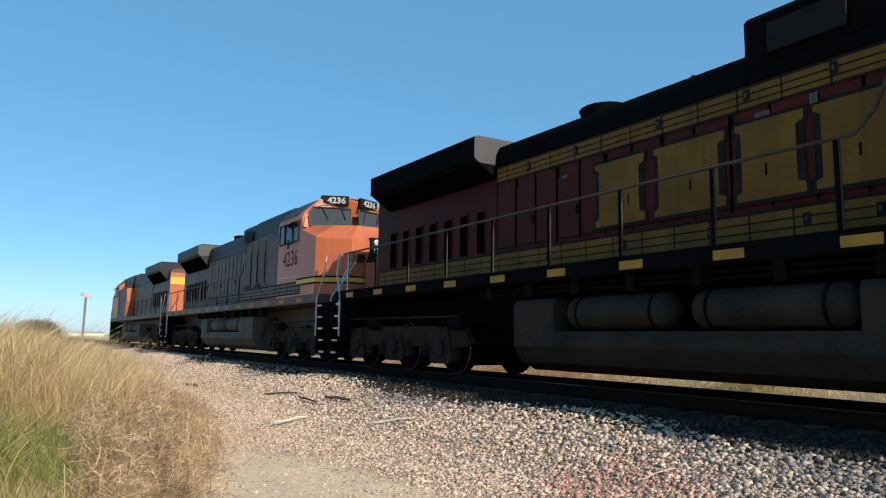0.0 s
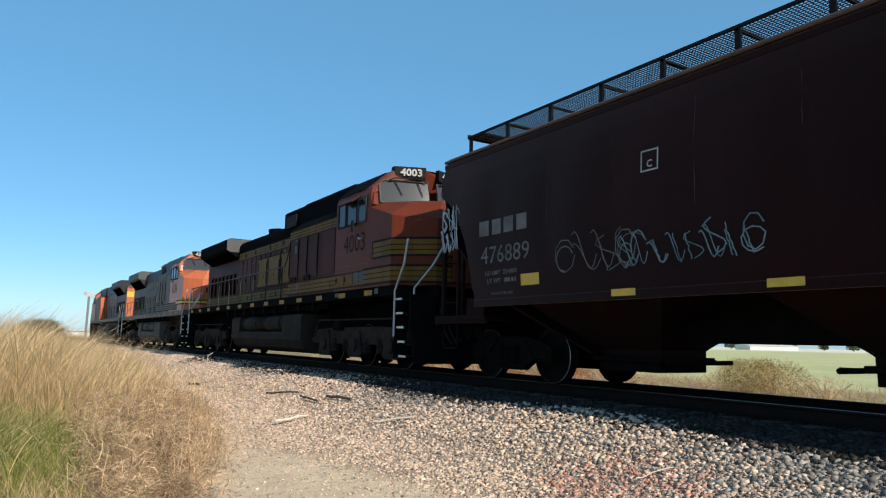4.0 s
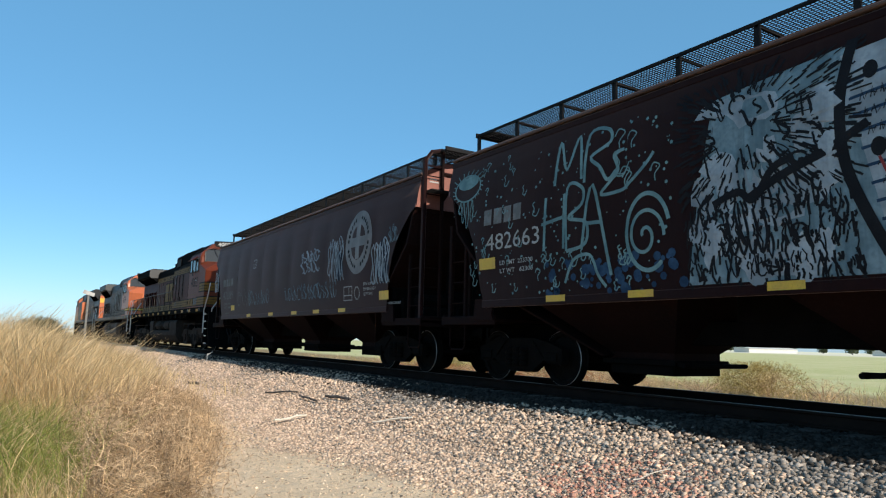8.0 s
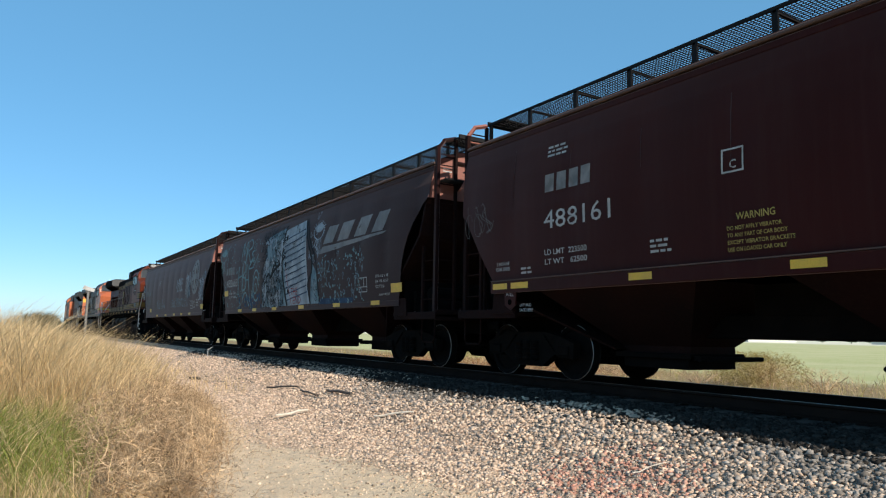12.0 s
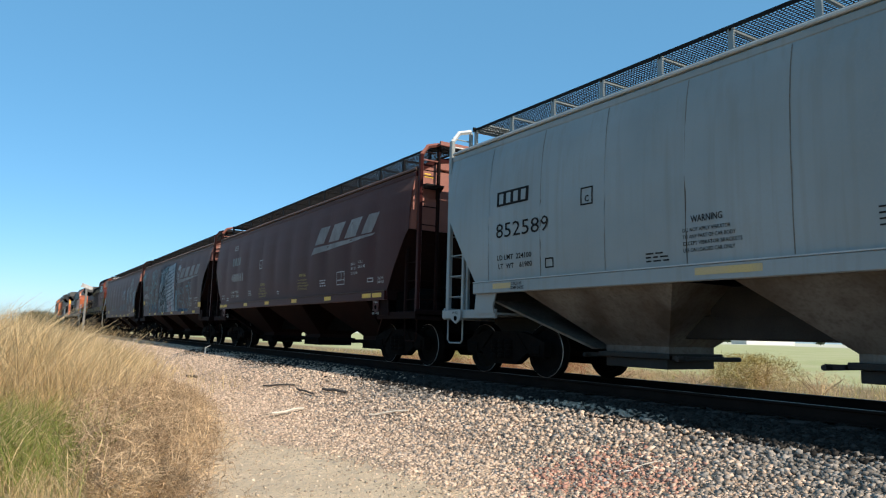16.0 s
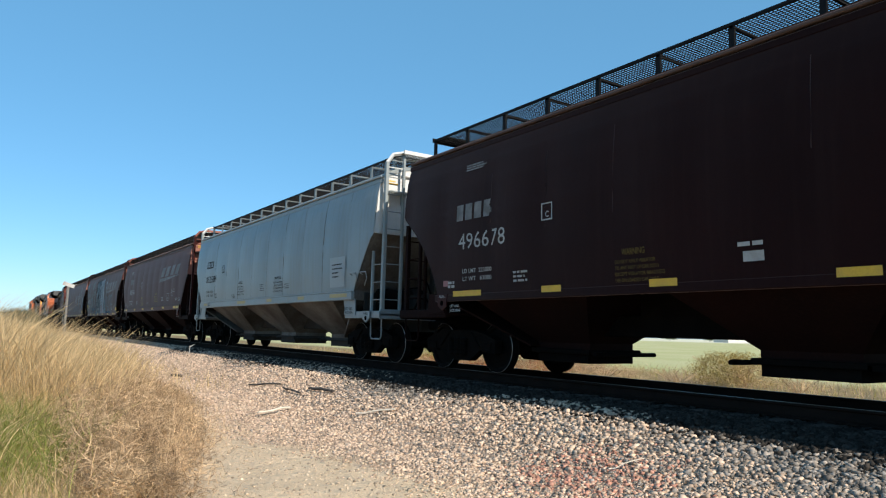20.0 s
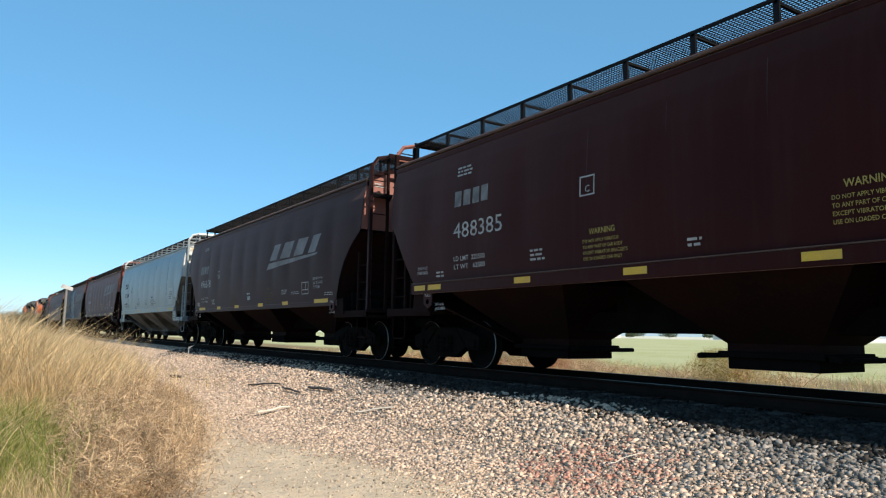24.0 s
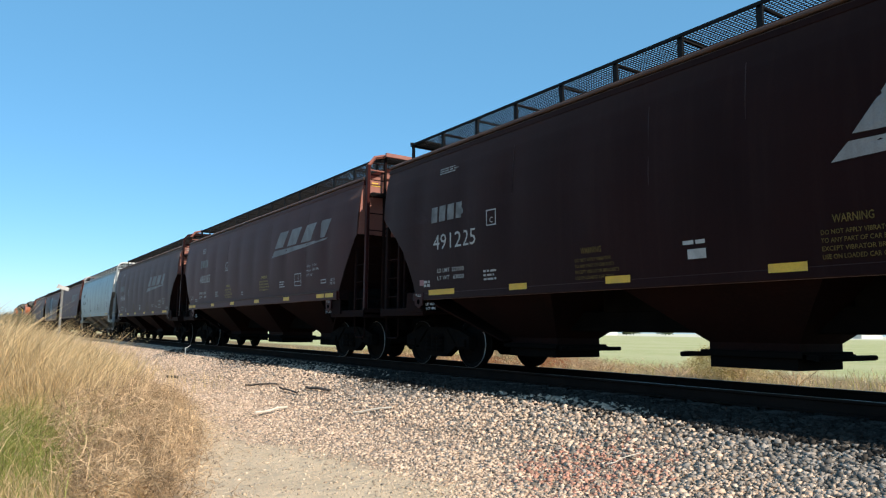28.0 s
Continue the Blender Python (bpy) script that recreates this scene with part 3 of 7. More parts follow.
# green tuft in front, mixed with dry blades
hx, hy = r2.normal(-9.05, 0.62, 10000), r2.normal(9.4, 0.95, 10000)
ok = hx < -7.75 + 0.3 * np.sin(hy * 3.1)
hx, hy = hx[ok], hy[ok]
clump = 1 + 0.35 * np.sin(hx * 5.1) * np.sin(hy * 4.3)
blades("green_grass", r2, hx, hy, r2.uniform(0.28, 0.9, len(hx)) * clump, r2.uniform(0.005, 0.011, len(hx)), 0.85, GREEN, "bright green grass clump in dry grass", 5)
k = r2.uniform(0, 1, len(hx)) < 0.22
blades("dry_blades", r2, hx[k], hy[k], r2.uniform(0.35, 0.95, k.sum()), r2.uniform(0.003, 0.007, k.sum()), 0.8, STRAW, "dry straw blades mixed into the green clump", 5, 0.6)
# brown tangled weeds at the edge
bx, by = r2.uniform(-9.2, -4.9, 30000), r2.uniform(6.4, 17.5, 30000)
d = edge_x(by) - bx + r2.normal(0, 0.12, 30000)
ok = (d > 0.0) & (d < 2.3) & ~((bx < -8.0) & (by < 10.4))
bx, by, d = bx[ok], by[ok], d[ok]
bh = r2.uniform(0.12, 0.6, len(bx)) * np.interp(d, [0, 0.5, 1.4], [0.3, 0.8, 1.25])
blades("brown_weeds", r2, bx, by, bh, r2.uniform(0.003, 0.007, len(bx)), 1.1, TAN, "brown tangled dry weeds at the path edge", 4, 0.3, category="weeds")


tx, ty = r2.uniform(-9.0, -4.9, 60000), r2.uniform(6.3, 16, 60000)
d = edge_x(ty) - tx + r2.normal(0, 0.18, 60000)
ok = (d > 0.06) & (d < 1.9) & ~((tx < -8.0) & (ty < 10.2))
tx, ty, d = tx[ok], ty[ok], d[ok]
top = np.interp(d, [-0.1, 0.15, 0.6, 1.3], [0.02, 0.12, 0.36, 0.62]) * (1 + 0.25 * np.sin(tx * 4.0) * np.sin(ty * 3.3))
tangle("weed_tangle", r2, tx, ty, bed(tx) + top * r2.uniform(0, 1, len(tx)) ** 0.8, r2.uniform(0.12, 0.42, len(tx)), r2.uniform(0.0035, 0.0085, len(tx)), TAN, "wiry tangle of pale brown dead weeds")
lx, ly = r2.uniform(-8.2, -4.6, 2600), r2.uniform(6.0, 16, 2600)
d = lx - edge_x(ly)
ok = (d > -0.3) & (d < 0.9 * r2.uniform(0, 1, len(lx)))
tangle("straw_litter", r2, lx[ok], ly[ok], bed(lx[ok]) + 0.012, r2.uniform(0.05, 0.22, ok.sum()), r2.uniform(0.004, 0.009, ok.sum()), TAN, "loose dry straw fallen on the path edge")
cx2, cy2 = r2.uniform(-9.8, -6.9, 5000), r2.uniform(6.3, 9.5, 5000)
ok = cx2 < edge_x(cy2) - 0.35
blades("yellow_grass", r2, cx2[ok], cy2[ok], r2.uniform(0.15, 0.5, ok.sum()), r2.uniform(0.003, 0.007, ok.sum()), 0.95, STRAW, "short yellowed grass at the green clump's foot", 4)
# sparse stalks along the gravel's edge
tx, ty = r2.uniform(-5.0, -3.7, 900), r2.uniform(16, 45, 900)
blades("edge_stalks", r2, tx, ty, r2.uniform(0.15, 0.6, 900), r2.uniform(0.006, 0.012, 900), 0.5, STRAW, "sparse dry stalks along the gravel edge", 4, 0.5, category="weeds")
# weeds beyond the track
wx_, wy_ = 4.5 + 22 * r2.uniform(0, 1, 22000) ** 1.3, r2.uniform(2, 60, 22000)
patchy = np.sin(wx_ * 0.9 + 1.3 * np.sin(wy_ * 0.35)) + np.sin(wy_ * 0.6) + r2.normal(0, 0.6, len(wx_)) > 0.1
wx_, wy_ = wx_[patchy], wy_[patchy]
tan = r2.uniform(0, 1, len(wx_)) < 0.45
blades("tan_verge_weeds", r2, wx_[tan], wy_[tan], r2.uniform(0.2, 0.7, tan.sum()), r2.uniform(0.008, 0.02, tan.sum()), 0.8, TAN, "tan and brown dead weeds beyond the track", 3, 0.4, category="weeds")
wx_, wy_ = wx_[~tan], wy_[~tan]
blades("verge_weeds", r2, wx_, wy_, r2.uniform(0.15, 0.55, len(wx_)), r2.uniform(0.008, 0.02, len(wx_)), 0.6, OLIVE, "olive and straw verge weeds beyond the track", 3, 0.4, category="weeds")
vx, vy = r2.uniform(9, 19, 6000), r2.uniform(24, 44, 6000)
blades("red_weeds", r2, vx, vy, r2.uniform(0.2, 0.6, 6000), r2.uniform(0.01, 0.02, 6000), 0.6, RUST, "rust-red dry weeds beyond the track", 3, 0.4, category="weeds")


def bush(label, x, y, h, w, mat, seed, n=2600, stems=TAN):
    """Stems from one root with a ragged crown of small leaves and twigs."""
    rg = np.random.default_rng(seed)
    z0 = float(bed(x))
    ob = thing("bush", label, "bush")
    for i in range(16):
        m = Mesh()
        a, o = rg.uniform(0, math.tau), rg.uniform(0.1, 0.5) * w
        top = (x + o * math.cos(a), y + o * math.sin(a), z0 + h * rg.uniform(0.5, 0.95))
        m.tube([(x + 0.05 * math.cos(a), y + 0.05 * math.sin(a), z0 - 0.05), (x + 0.35 * o * math.cos(a), y + 0.35 * o * math.sin(a), z0 + 0.5 * top[2] - 0.5 * z0), top], 0.012, 4)
        part("stalk", m, stems, ob)
    k = n
    a, u = rg.uniform(0, math.tau, k), rg.uniform(0, 1, k) ** 0.55
    lob = 1 + 0.22 * np.sin(3 * a + seed) + 0.12 * np.sin(7 * a)
    zz = rg.uniform(0.05, 1.0, k)
    rad = u * w * 0.5 * lob * np.sqrt(np.clip(1.05 - (zz - 0.4) ** 2 * 2.2, 0.05, 1))
    lx, ly, lz = x + rad * np.cos(a), y + rad * np.sin(a), z0 + zz * h * rg.uniform(0.85, 1.08, k)
    c = tangle("crown", rg, lx, ly, lz, rg.uniform(0.12, 0.4, k) * h * 0.55, rg.uniform(0.008, 0.026, k) * h * 0.5, mat, "")
    c.parent = ob
    for key in ("category", "kind"):
        if key in c:
            del c[key]
    return ob


bush("rust-red rounded bush beyond the track", 18.4, 29.3, 2.1, 4.2, RUST, 3, 6500)
bush("straw and rust coloured bush beyond the track", 18.6, 34.6, 2.3, 4.6, TAN, 15, 6000)
GOLD = leafy("golden_brown_weeds", (0.40, 0.29, 0.09), (0.26, 0.19, 0.06), 0.5, 0.2)
bush("golden-brown tumbleweed bush beyond the track", 17.9, 17.6, 1.3, 3.8, GOLD, 5, 9000)
bush("straw-coloured weed clump beyond the track", 17.4, 16.6, 0.95, 2.2, STRAW, 8, 2600)
bush("yellow-green shrub beyond the track", 18.6, 41.5, 2.4, 4.0, OLIVE, 6, 4600)
bush("yellow-green shrub beyond the track", 19.0, 47.5, 1.9, 3.0, OLIVE, 16, 3000)
bush("tan tumbleweed beyond the track", 15.2, 23.5, 0.7, 2.4, TAN, 9, 2400)
bush("straw-coloured weed clump beyond the track", 14.8, 20.6, 0.6, 2.0, STRAW, 18, 2000)
rb = random.Random(77)
for i in range(9):
    bush(rb.choice(("straw-coloured weed clump beyond the track", "tan tumbleweed beyond the track")), rb.uniform(12.5, 16.5), 13.0 + 3.4 * i + rb.uniform(-1, 1), rb.uniform(0.6, 1.0), rb.uniform(1.8, 3.0), rb.choice((TAN, STRAW, GOLD)), 200 + i, 1500)
HAZY = leafy("grey_olive_leaves", (0.11, 0.105, 0.06), (0.15, 0.14, 0.08), 0.3, 0.15)
bush("hazy olive bush far behind the grass", -5.7, 78.0, 2.6, 5.0, HAZY, 12, 14000, DARK_WOOD)

# ---- post with a white plate ----
post = thing("marker_post", "slim grey lineside post with a white plate on top", "post")
GALV = material("galvanised_post_steel", (0.24, 0.23, 0.21), 0.6, 0.3, (0.17, 0.16, 0.15), 5, 0.5)
part("pole", Mesh().tube([(-4.3, 50, -0.9), (-4.28, 50, 3.05)], 0.07, 8), GALV, post)
part("plate", Mesh().loft([[(-4.65, 49.9, 3.12), (-3.95, 49.9, 2.92), (-3.92, 49.9, 3.14), (-4.55, 49.9, 3.36)], [(-4.65, 49.93, 3.12), (-3.95, 49.93, 2.92), (-3.92, 49.93, 3.14), (-4.55, 49.93, 3.36)]]), WHITE, post, "white plate")
for k, (mx, my) in enumerate(((-2.3, 26.5), (-2.6, 41.0))):
    mk = thing("rail_marker", "small bent white stake beside the rails", "stake", "stakes beside the rails")
    part("stake", Mesh().tube([(mx, my, -0.45), (mx + 0.02, my, 0.0)], 0.013, 6), WHITE, mk)
    part("flag", Mesh().tube([(mx + 0.02, my, -0.05), (mx + 0.2, my, 0.06)], 0.014, 5), WHITE, mk)

# ---- distance ----
FAR_TREE = leafy("far_tree_leaves", (0.055, 0.075, 0.035), (0.085, 0.10, 0.05), 0.4, 0.15)
SHED = material("pale_shed_cladding", (0.58, 0.57, 0.53), 0.6, 0, (0.5, 0.49, 0.46), 0.1, 0.5)


def far_tree(x, y, h, w, seed):
    rg = np.random.default_rng(seed)
    ob = thing("tree", "dark green tree on the far field edge", "tree", "trees on the horizon", at=(0, 0, 0))
    part("trunk", Mesh().turned([(-1.4, 0.35), (h * 0.5, 0.2)], "z", (x, y, 0), 7), WOOD, ob)
    k = 500
    a, u, zz = rg.uniform(0, math.tau, k), rg.uniform(0, 1, k) ** 0.5, rg.uniform(0.12, 1, k)
    rad = u * w * 0.5 * np.sqrt(np.clip(1.1 - (zz - 0.5) ** 2 * 3, 0.1, 1)) * (1 + 0.25 * np.sin(3 * a + seed))
    c = blades("crown", rg, x + rad * np.cos(a), y + rad * np.sin(a), rg.uniform(0.8, 2.0, k), rg.uniform(0.5, 1.2, k), 0.8, FAR_TREE, "", 2, z=-1.3 + zz * h)
    c.parent = ob
    for key in ("category", "kind"):
        if key in c:
            del c[key]


rt = random.Random(5)
for i in range(46):
    ang = radians(28 + 62 * i / 45 + rt.uniform(-0.7, 0.7))
    dist = rt.uniform(620, 760)
    if rt.random() < 0.75:
        far_tree(-8.8 + dist * math.sin(ang), dist * math.cos(ang), rt.uniform(4.5, 8.5), rt.uniform(8, 17), 40 + i)
for ang, wid in ((47, 40), (58, 60), (66, 30)):
    a = radians(ang)
    sh = thing("shed", "long pale farm shed on the horizon", "shed", "sheds on the horizon")
    x, y = -8.8 + 560 * math.sin(a), 560 * math.cos(a)
    part("wall", Mesh().box(x - wid / 2, x + wid / 2, y, y + 12, -1.4, 1.6), SHED, sh)
    part("roof", Mesh().sweep([(y - 0.5, 1.6), (y + 6, 2.8), (y + 12.5, 1.6)], "x", x - wid / 2 - 0.5, x + wid / 2 + 0.5), SHED, sh)
sh = thing("shed", "long pale farm shed on the horizon", "shed", "sheds on the horizon")
part("wall", Mesh().box(30, 62, 620, 632, -1.4, 2.0), SHED, sh)
part("roof", Mesh().sweep([(619, 2.0), (626, 3.2), (633, 2.0)], "x", 29, 63), SHED, sh)


# ---- painted marks ----
SIDE = ((1.43, 1.575), (1.62, 1.59), (2.1, 1.615), (2.8, 1.625), (3.4, 1.60), (3.8, 1.555), (4.05, 1.50), (4.25, 1.435))


def side_x(z):
    return float(np.interp(z, [a for a, b in SIDE], [b for a, b in SIDE]))


def side_at(y, z):
    """Half width of the hopper's side, with the faint bulges between its seams."""
    u = y / 1.40 + 0.5
    k = math.floor(u)
    deep = 0.028 + 0.010 * math.sin(k * 2.7)
    return side_x(z) + deep * (math.sin(math.pi * (u - k)) ** 0.7 - 0.5) * math.sin(math.pi * min(1, max(0, (z - 1.6) / 2.5)))


def text_mesh(s, bold=0.0):
    cu = bpy.data.curves.new("lettering", "FONT")
    cu.body = s
    cu.size = 1.0
    cu.offset = bold
    cu.extrude = 0.0
    cu.resolution_u = 2
    ob = bpy.data.objects.new("lettering", cu)
    me = bpy.data.meshes.new_from_object(ob)
    bpy.data.objects.remove(ob)
    vs = [tuple(v.co) for v in me.vertices]
    fs = [tuple(p.vertices) for p in me.polygons]
    bpy.data.meshes.remove(me)
    w = max(v[0] for v in vs)
    return vs, fs, w


def lettering(name, s, y, z, h, mat, parent, width=None, x=None, lean=0.0, bold=0.02, label="", out=0.007):
    """Painted characters on the near side: left end at y, foot at z, capitals h high. x: a flat wall, else the curved hopper side."""
    vs, fs, w = text_mesh(s, bold)
    k = h / 0.70
    kx = width / w if width else k * 0.95
    m = Mesh()
    for u, v, _ in vs:
        zz = z + v * k
        yy = y - (u + v * lean) * kx
        xx = -(side_at(yy, zz) + out) if x is None else x
        m.v.append((xx, yy, zz))
    m.f = [tuple(f) for f in fs]
    return part(name, m, mat, parent, label)


def patch(m, y, z, w, h, x=None, lean=0.0, out=0.006):
    """A thin painted patch on the near side; y and z are its lower left corner."""
    n = 4 if x is None else 1
    k = 1 + int(w / 0.15) if x is None else 1
    base = len(m.v)
    for i in range(n + 1):
        for j in range(k + 1):
            zz, yy = z + h * i / n, y - w * j / k - lean * h * i / n
            m.v.append((-(side_at(yy, zz) + out) if x is None else x, yy, zz))
    m.f += [(base + i * (k + 1) + j, base + i * (k + 1) + j + 1, base + (i + 1) * (k + 1) + j + 1, base + (i + 1) * (k + 1) + j) for i in range(n) for j in range(k)]
    return m


# ---- covered hopper cars ----
def wheelset(parent, y, r, gauge=0.755, rim=0.03):
    """Two wheels on an axle, turned about the axle's middle."""
    ws = new("wheelset")
    ws.parent = parent
    ws.location = (0, y, r)
    m = Mesh()
    for s in (-1, 1):
        part("wheel", WHEEL_DATA[(r, s)], None, ws)
    part("axle", Mesh().turned([(-0.95, 0.07), (-0.6, 0.08), (0.6, 0.08), (0.95, 0.07)], "x", (0, 0, 0), 12), UNDER, ws)
    SPIN.append((ws, y, r))
    return ws


SPIN, TRAIN = [], []
WHEEL_DATA = {}
for wr in (0.457, 0.53):
    for sd in (-1, 1):
        prof = [(0.82, 0.10), (0.835, 0.12), (0.80, 0.15), (0.775, wr - 0.10), (0.815, wr - 0.075), (0.825, wr - 0.011), (0.817, wr - 0.003), (0.80, wr), (0.70, wr + 0.004), (0.685, wr + 0.026), (0.675, wr + 0.01), (0.675, wr - 0.08), (0.72, wr - 0.11), (0.70, 0.13), (0.68, 0.1)]
        WHEEL_DATA[(wr, sd)] = mesh_data("wheel", Mesh().turned([(a * sd, b) for a, b in prof], "x", (0, 0, 0), 40), WHEEL, 35)
        me = WHEEL_DATA[(wr, sd)]
        me.materials.append(TREAD)
        for p in me.polygons:
            rad = math.hypot(p.center.y, p.center.z)
            if abs(p.center.x) > 0.815 and wr - 0.014 < rad < wr - 0.002:
                p.material_index = 1


def side_frame(m, x, yc):
    """A cast three-piece side frame with its spring nest."""
    t = 0.16
    out = [(-1.14, 0.60), (-1.12, 0.36), (-0.78, 0.36), (-0.70, 0.42), (-0.35, 0.20), (0.35, 0.20), (0.70, 0.42), (0.78, 0.36), (1.12, 0.36), (1.14, 0.60), (0.85, 0.70), (0.45, 0.78), (-0.45, 0.78), (-0.85, 0.70)]
    m.plate([(yc + a, b) for a, b in out], x, t)
    for k in (-1, 1):
        m.box(x - 0.03, x + t + 0.03, yc + k * 0.90 - 0.13, yc + k * 0.90 + 0.13, 0.38, 0.56, 0.03)
        m.plate([(yc + k * 0.30, 0.74), (yc + k * 0.42, 0.74), (yc + k * 0.70, 0.46), (yc + k * 0.60, 0.46)], x - 0.03, 0.05)
    for a in (-0.2, 0, 0.2):
        for j in range(4):
            m.turned([(0.30 + j * 0.085, 0.075), (0.34 + j * 0.085, 0.09), (0.375 + j * 0.085, 0.075)], "z", (x - 0.02, yc + a, 0), 10)


def freight_truck(parent, yc):
    tr = new("truck")
    tr.parent = parent
    for s in (-1, 1):
        m = Mesh()
        side_frame(m, -1.06 if s < 0 else 0.90, yc)
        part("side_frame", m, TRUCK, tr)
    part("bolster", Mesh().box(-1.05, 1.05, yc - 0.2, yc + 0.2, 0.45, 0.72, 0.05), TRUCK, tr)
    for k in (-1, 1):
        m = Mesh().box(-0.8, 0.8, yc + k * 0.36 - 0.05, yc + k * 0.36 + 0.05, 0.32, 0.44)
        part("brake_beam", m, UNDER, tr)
        wheelset(parent, yc + k * 0.889, 0.457)


def end_outline(kind, hl):
    """The end edge of the side sheet from the eave down, as (y, z)."""
    if kind == "round":
        return [(hl, 4.25), (hl, 3.55), (hl - 0.08, 3.50), (hl - 0.24, 3.40), (hl - 0.44, 3.23), (hl - 0.63, 3.02), (hl - 0.80, 2.78), (hl - 0.94, 2.53), (hl - 1.04, 2.25), (hl - 1.10, 1.95), (hl - 1.15, 1.65), (hl - 1.22, 1.43)]
    if kind == "curved":
        return [(hl, 4.25), (hl, 3.10), (hl - 0.06, 3.01), (hl - 0.26, 2.86), (hl - 0.52, 2.66), (hl - 0.84, 2.33), (hl - 1.07, 1.96), (hl - 1.22, 1.62), (hl - 1.30, 1.37)]
    return [(hl, 4.25), (hl - 0.02, 2.92), (hl - 0.14, 2.82), (hl - 0.95, 1.66), (hl - 0.95, 1.43)]


def shell(kind, hl, s):
    """The side sheet: the curved wall with its shaped ends, 8 mm thick."""
    edge = end_outline(kind, hl)
    zs = sorted({z for z, _ in SIDE if z >= edge[-1][1]} | {z for _, z in edge} | {1.43 + 0.12 * i for i in range(24)})
    ez = list(reversed([e[1] for e in edge]))
    ey = list(reversed([e[0] for e in edge]))
    m = Mesh()
    if s:
        rows = []
        for z in zs:
            if z > 4.251:
                continue
            ymax = float(np.interp(z, ez, ey))
            n = 84
            rows.append([(s * side_at(-ymax + 2 * ymax * i / n, z), -ymax + 2 * ymax * i / n, z) for i in range(n + 1)])
        k = len(rows[0])
        g = rows + [[(x - s * 0.008, y, z) for x, y, z in r] for r in reversed(rows)]
        g.append(rows[0])
        n = len(g)
        m.v = [v for r in g[:-1] for v in r]
        for a in range(n - 1):
            b = (a + 1) % (n - 1)
            m.f += [(a * k + i, a * k + i + 1, b * k + i + 1, b * k + i) for i in range(k - 1)]
        h = len(rows)
        for i in (0, k - 1):
            m.f += [(a * k + i, (a + 1) * k + i, (n - 3 - a) * k + i, (n - 2 - a) * k + i) for a in range(h - 1)]
    return m


def hopper_car(label, kind, paint, yc, hl=7.9, post=0.12):
    """A three-bay covered hopper. Its end towards -y is the rear."""
    car = thing("hopper_car", label, "hopper car", "hopper cars of the train")
    gear = paint if paint is GREY else SHADE_BROWN
    front = hl - 0.05 if kind == "straight" else hl - 0.18
    # lighter colour that puts sunlight on the end fittings
    bright = END_LIT_WHITE if paint is GREY else END_LIT_RED if kind == "straight" and paint is not GREY else paint
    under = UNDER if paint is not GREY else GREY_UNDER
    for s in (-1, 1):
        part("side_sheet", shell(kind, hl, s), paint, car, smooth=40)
    # roof and eave angles
    roof = [(4.25, -1.435), (4.33, -1.40), (4.52, -1.0), (4.66, -0.5), (4.71, 0), (4.66, 0.5), (4.52, 1.0), (4.33, 1.40), (4.25, 1.435), (4.22, 1.38), (4.46, 0.9), (4.64, 0), (4.46, -0.9), (4.22, -1.38)]
    part("roof", Mesh().sweep(roof, "y", -hl, hl), paint, car, smooth=40)
    for s in (-1, 1):
        part("eave_rail", Mesh().box(s * 1.42, s * 1.493, -hl - 0.02, hl + 0.02, 4.09, 4.205, 0.02), paint, car)
        m = Mesh().box(s * 1.39, s * 1.505, -hl - 0.02, hl + 0.02, 4.225, 4.275, 0.012)
        part("eave_angle", m, EAVE if paint is not GREY else PALE_EAVE, car, "eave angle painted as a sunlit edge")
    # side sill
    if kind == "straight":
        for s in (-1, 1):
            e = hl - 0.97
            part("side_sill", Mesh().box(s * 1.56, s * 1.645, -e, e, 1.43, 1.63, 0.012), paint, car)
            # thin pale strip draws the reflection along the sill's top edge
            part("sill_bead", Mesh().box(s * 1.60, s * 1.653, -e, e, 1.632, 1.648), EAVE if paint is not GREY else PALE_EAVE, car)
    else:
        for s in (-1, 1):
            part("side_sill", Mesh().box(s * 1.50, s * 1.585, -hl + 1.2, hl - 1.2, 1.30, 1.43, 0.012), paint, car)
    # end walls and slope sheets
    for s in (-1, 1):
        m = Mesh()
        low = {"round": 3.52, "curved": 3.06}.get(kind, 2.93)
        ew = [(-1.42, 4.24), (-0.9, 4.47), (-0.5, 4.60), (0, 4.65), (0.5, 4.60), (0.9, 4.47), (1.42, 4.24), (1.52, 3.9), (1.60, low), (-1.60, low), (-1.52, 3.9)]
        m.loft([[(x, s * (hl - 0.05), z) for x, z in ew], [(x, s * (hl - 0.02), z) for x, z in ew]])
        part("end_wall", m, END_LIT_WHITE if paint is GREY else END_LIT_RED, car)
        if paint is GREY:
            part("vent_hole", Mesh().turned([(s * (hl - 0.022), 0.02), (s * (hl - 0.022), 0.11), (s * (hl - 0.012), 0.11), (s * (hl - 0.012), 0.02)], "y", (-0.35, 0, 3.85), 16), SLOT_BLACK, car)
        m = Mesh()
        rows = []
        edge = [e for e in end_outline(kind, hl) if e[1] < low + 0.03]
        if kind == "round":
            edge = [(hl - 0.02, 3.54), (hl - 0.12, 3.40), (hl - 0.30, 2.75), (hl - 0.85, 2.20), (hl - 1.75, 1.45)]
        for y, z in edge + [(4.62 if paint is GREY else 4.85, 0.52)]:
            w = 0.75 if z < 1 else side_x(z) - 0.03
            rows.append([(-w, s * (y - 0.03), z), (w, s * (y - 0.03), z), (w, s * (y - 0.08), z + 0.02), (-w, s * (y - 0.08), z + 0.02)])
        m.loft(rows)
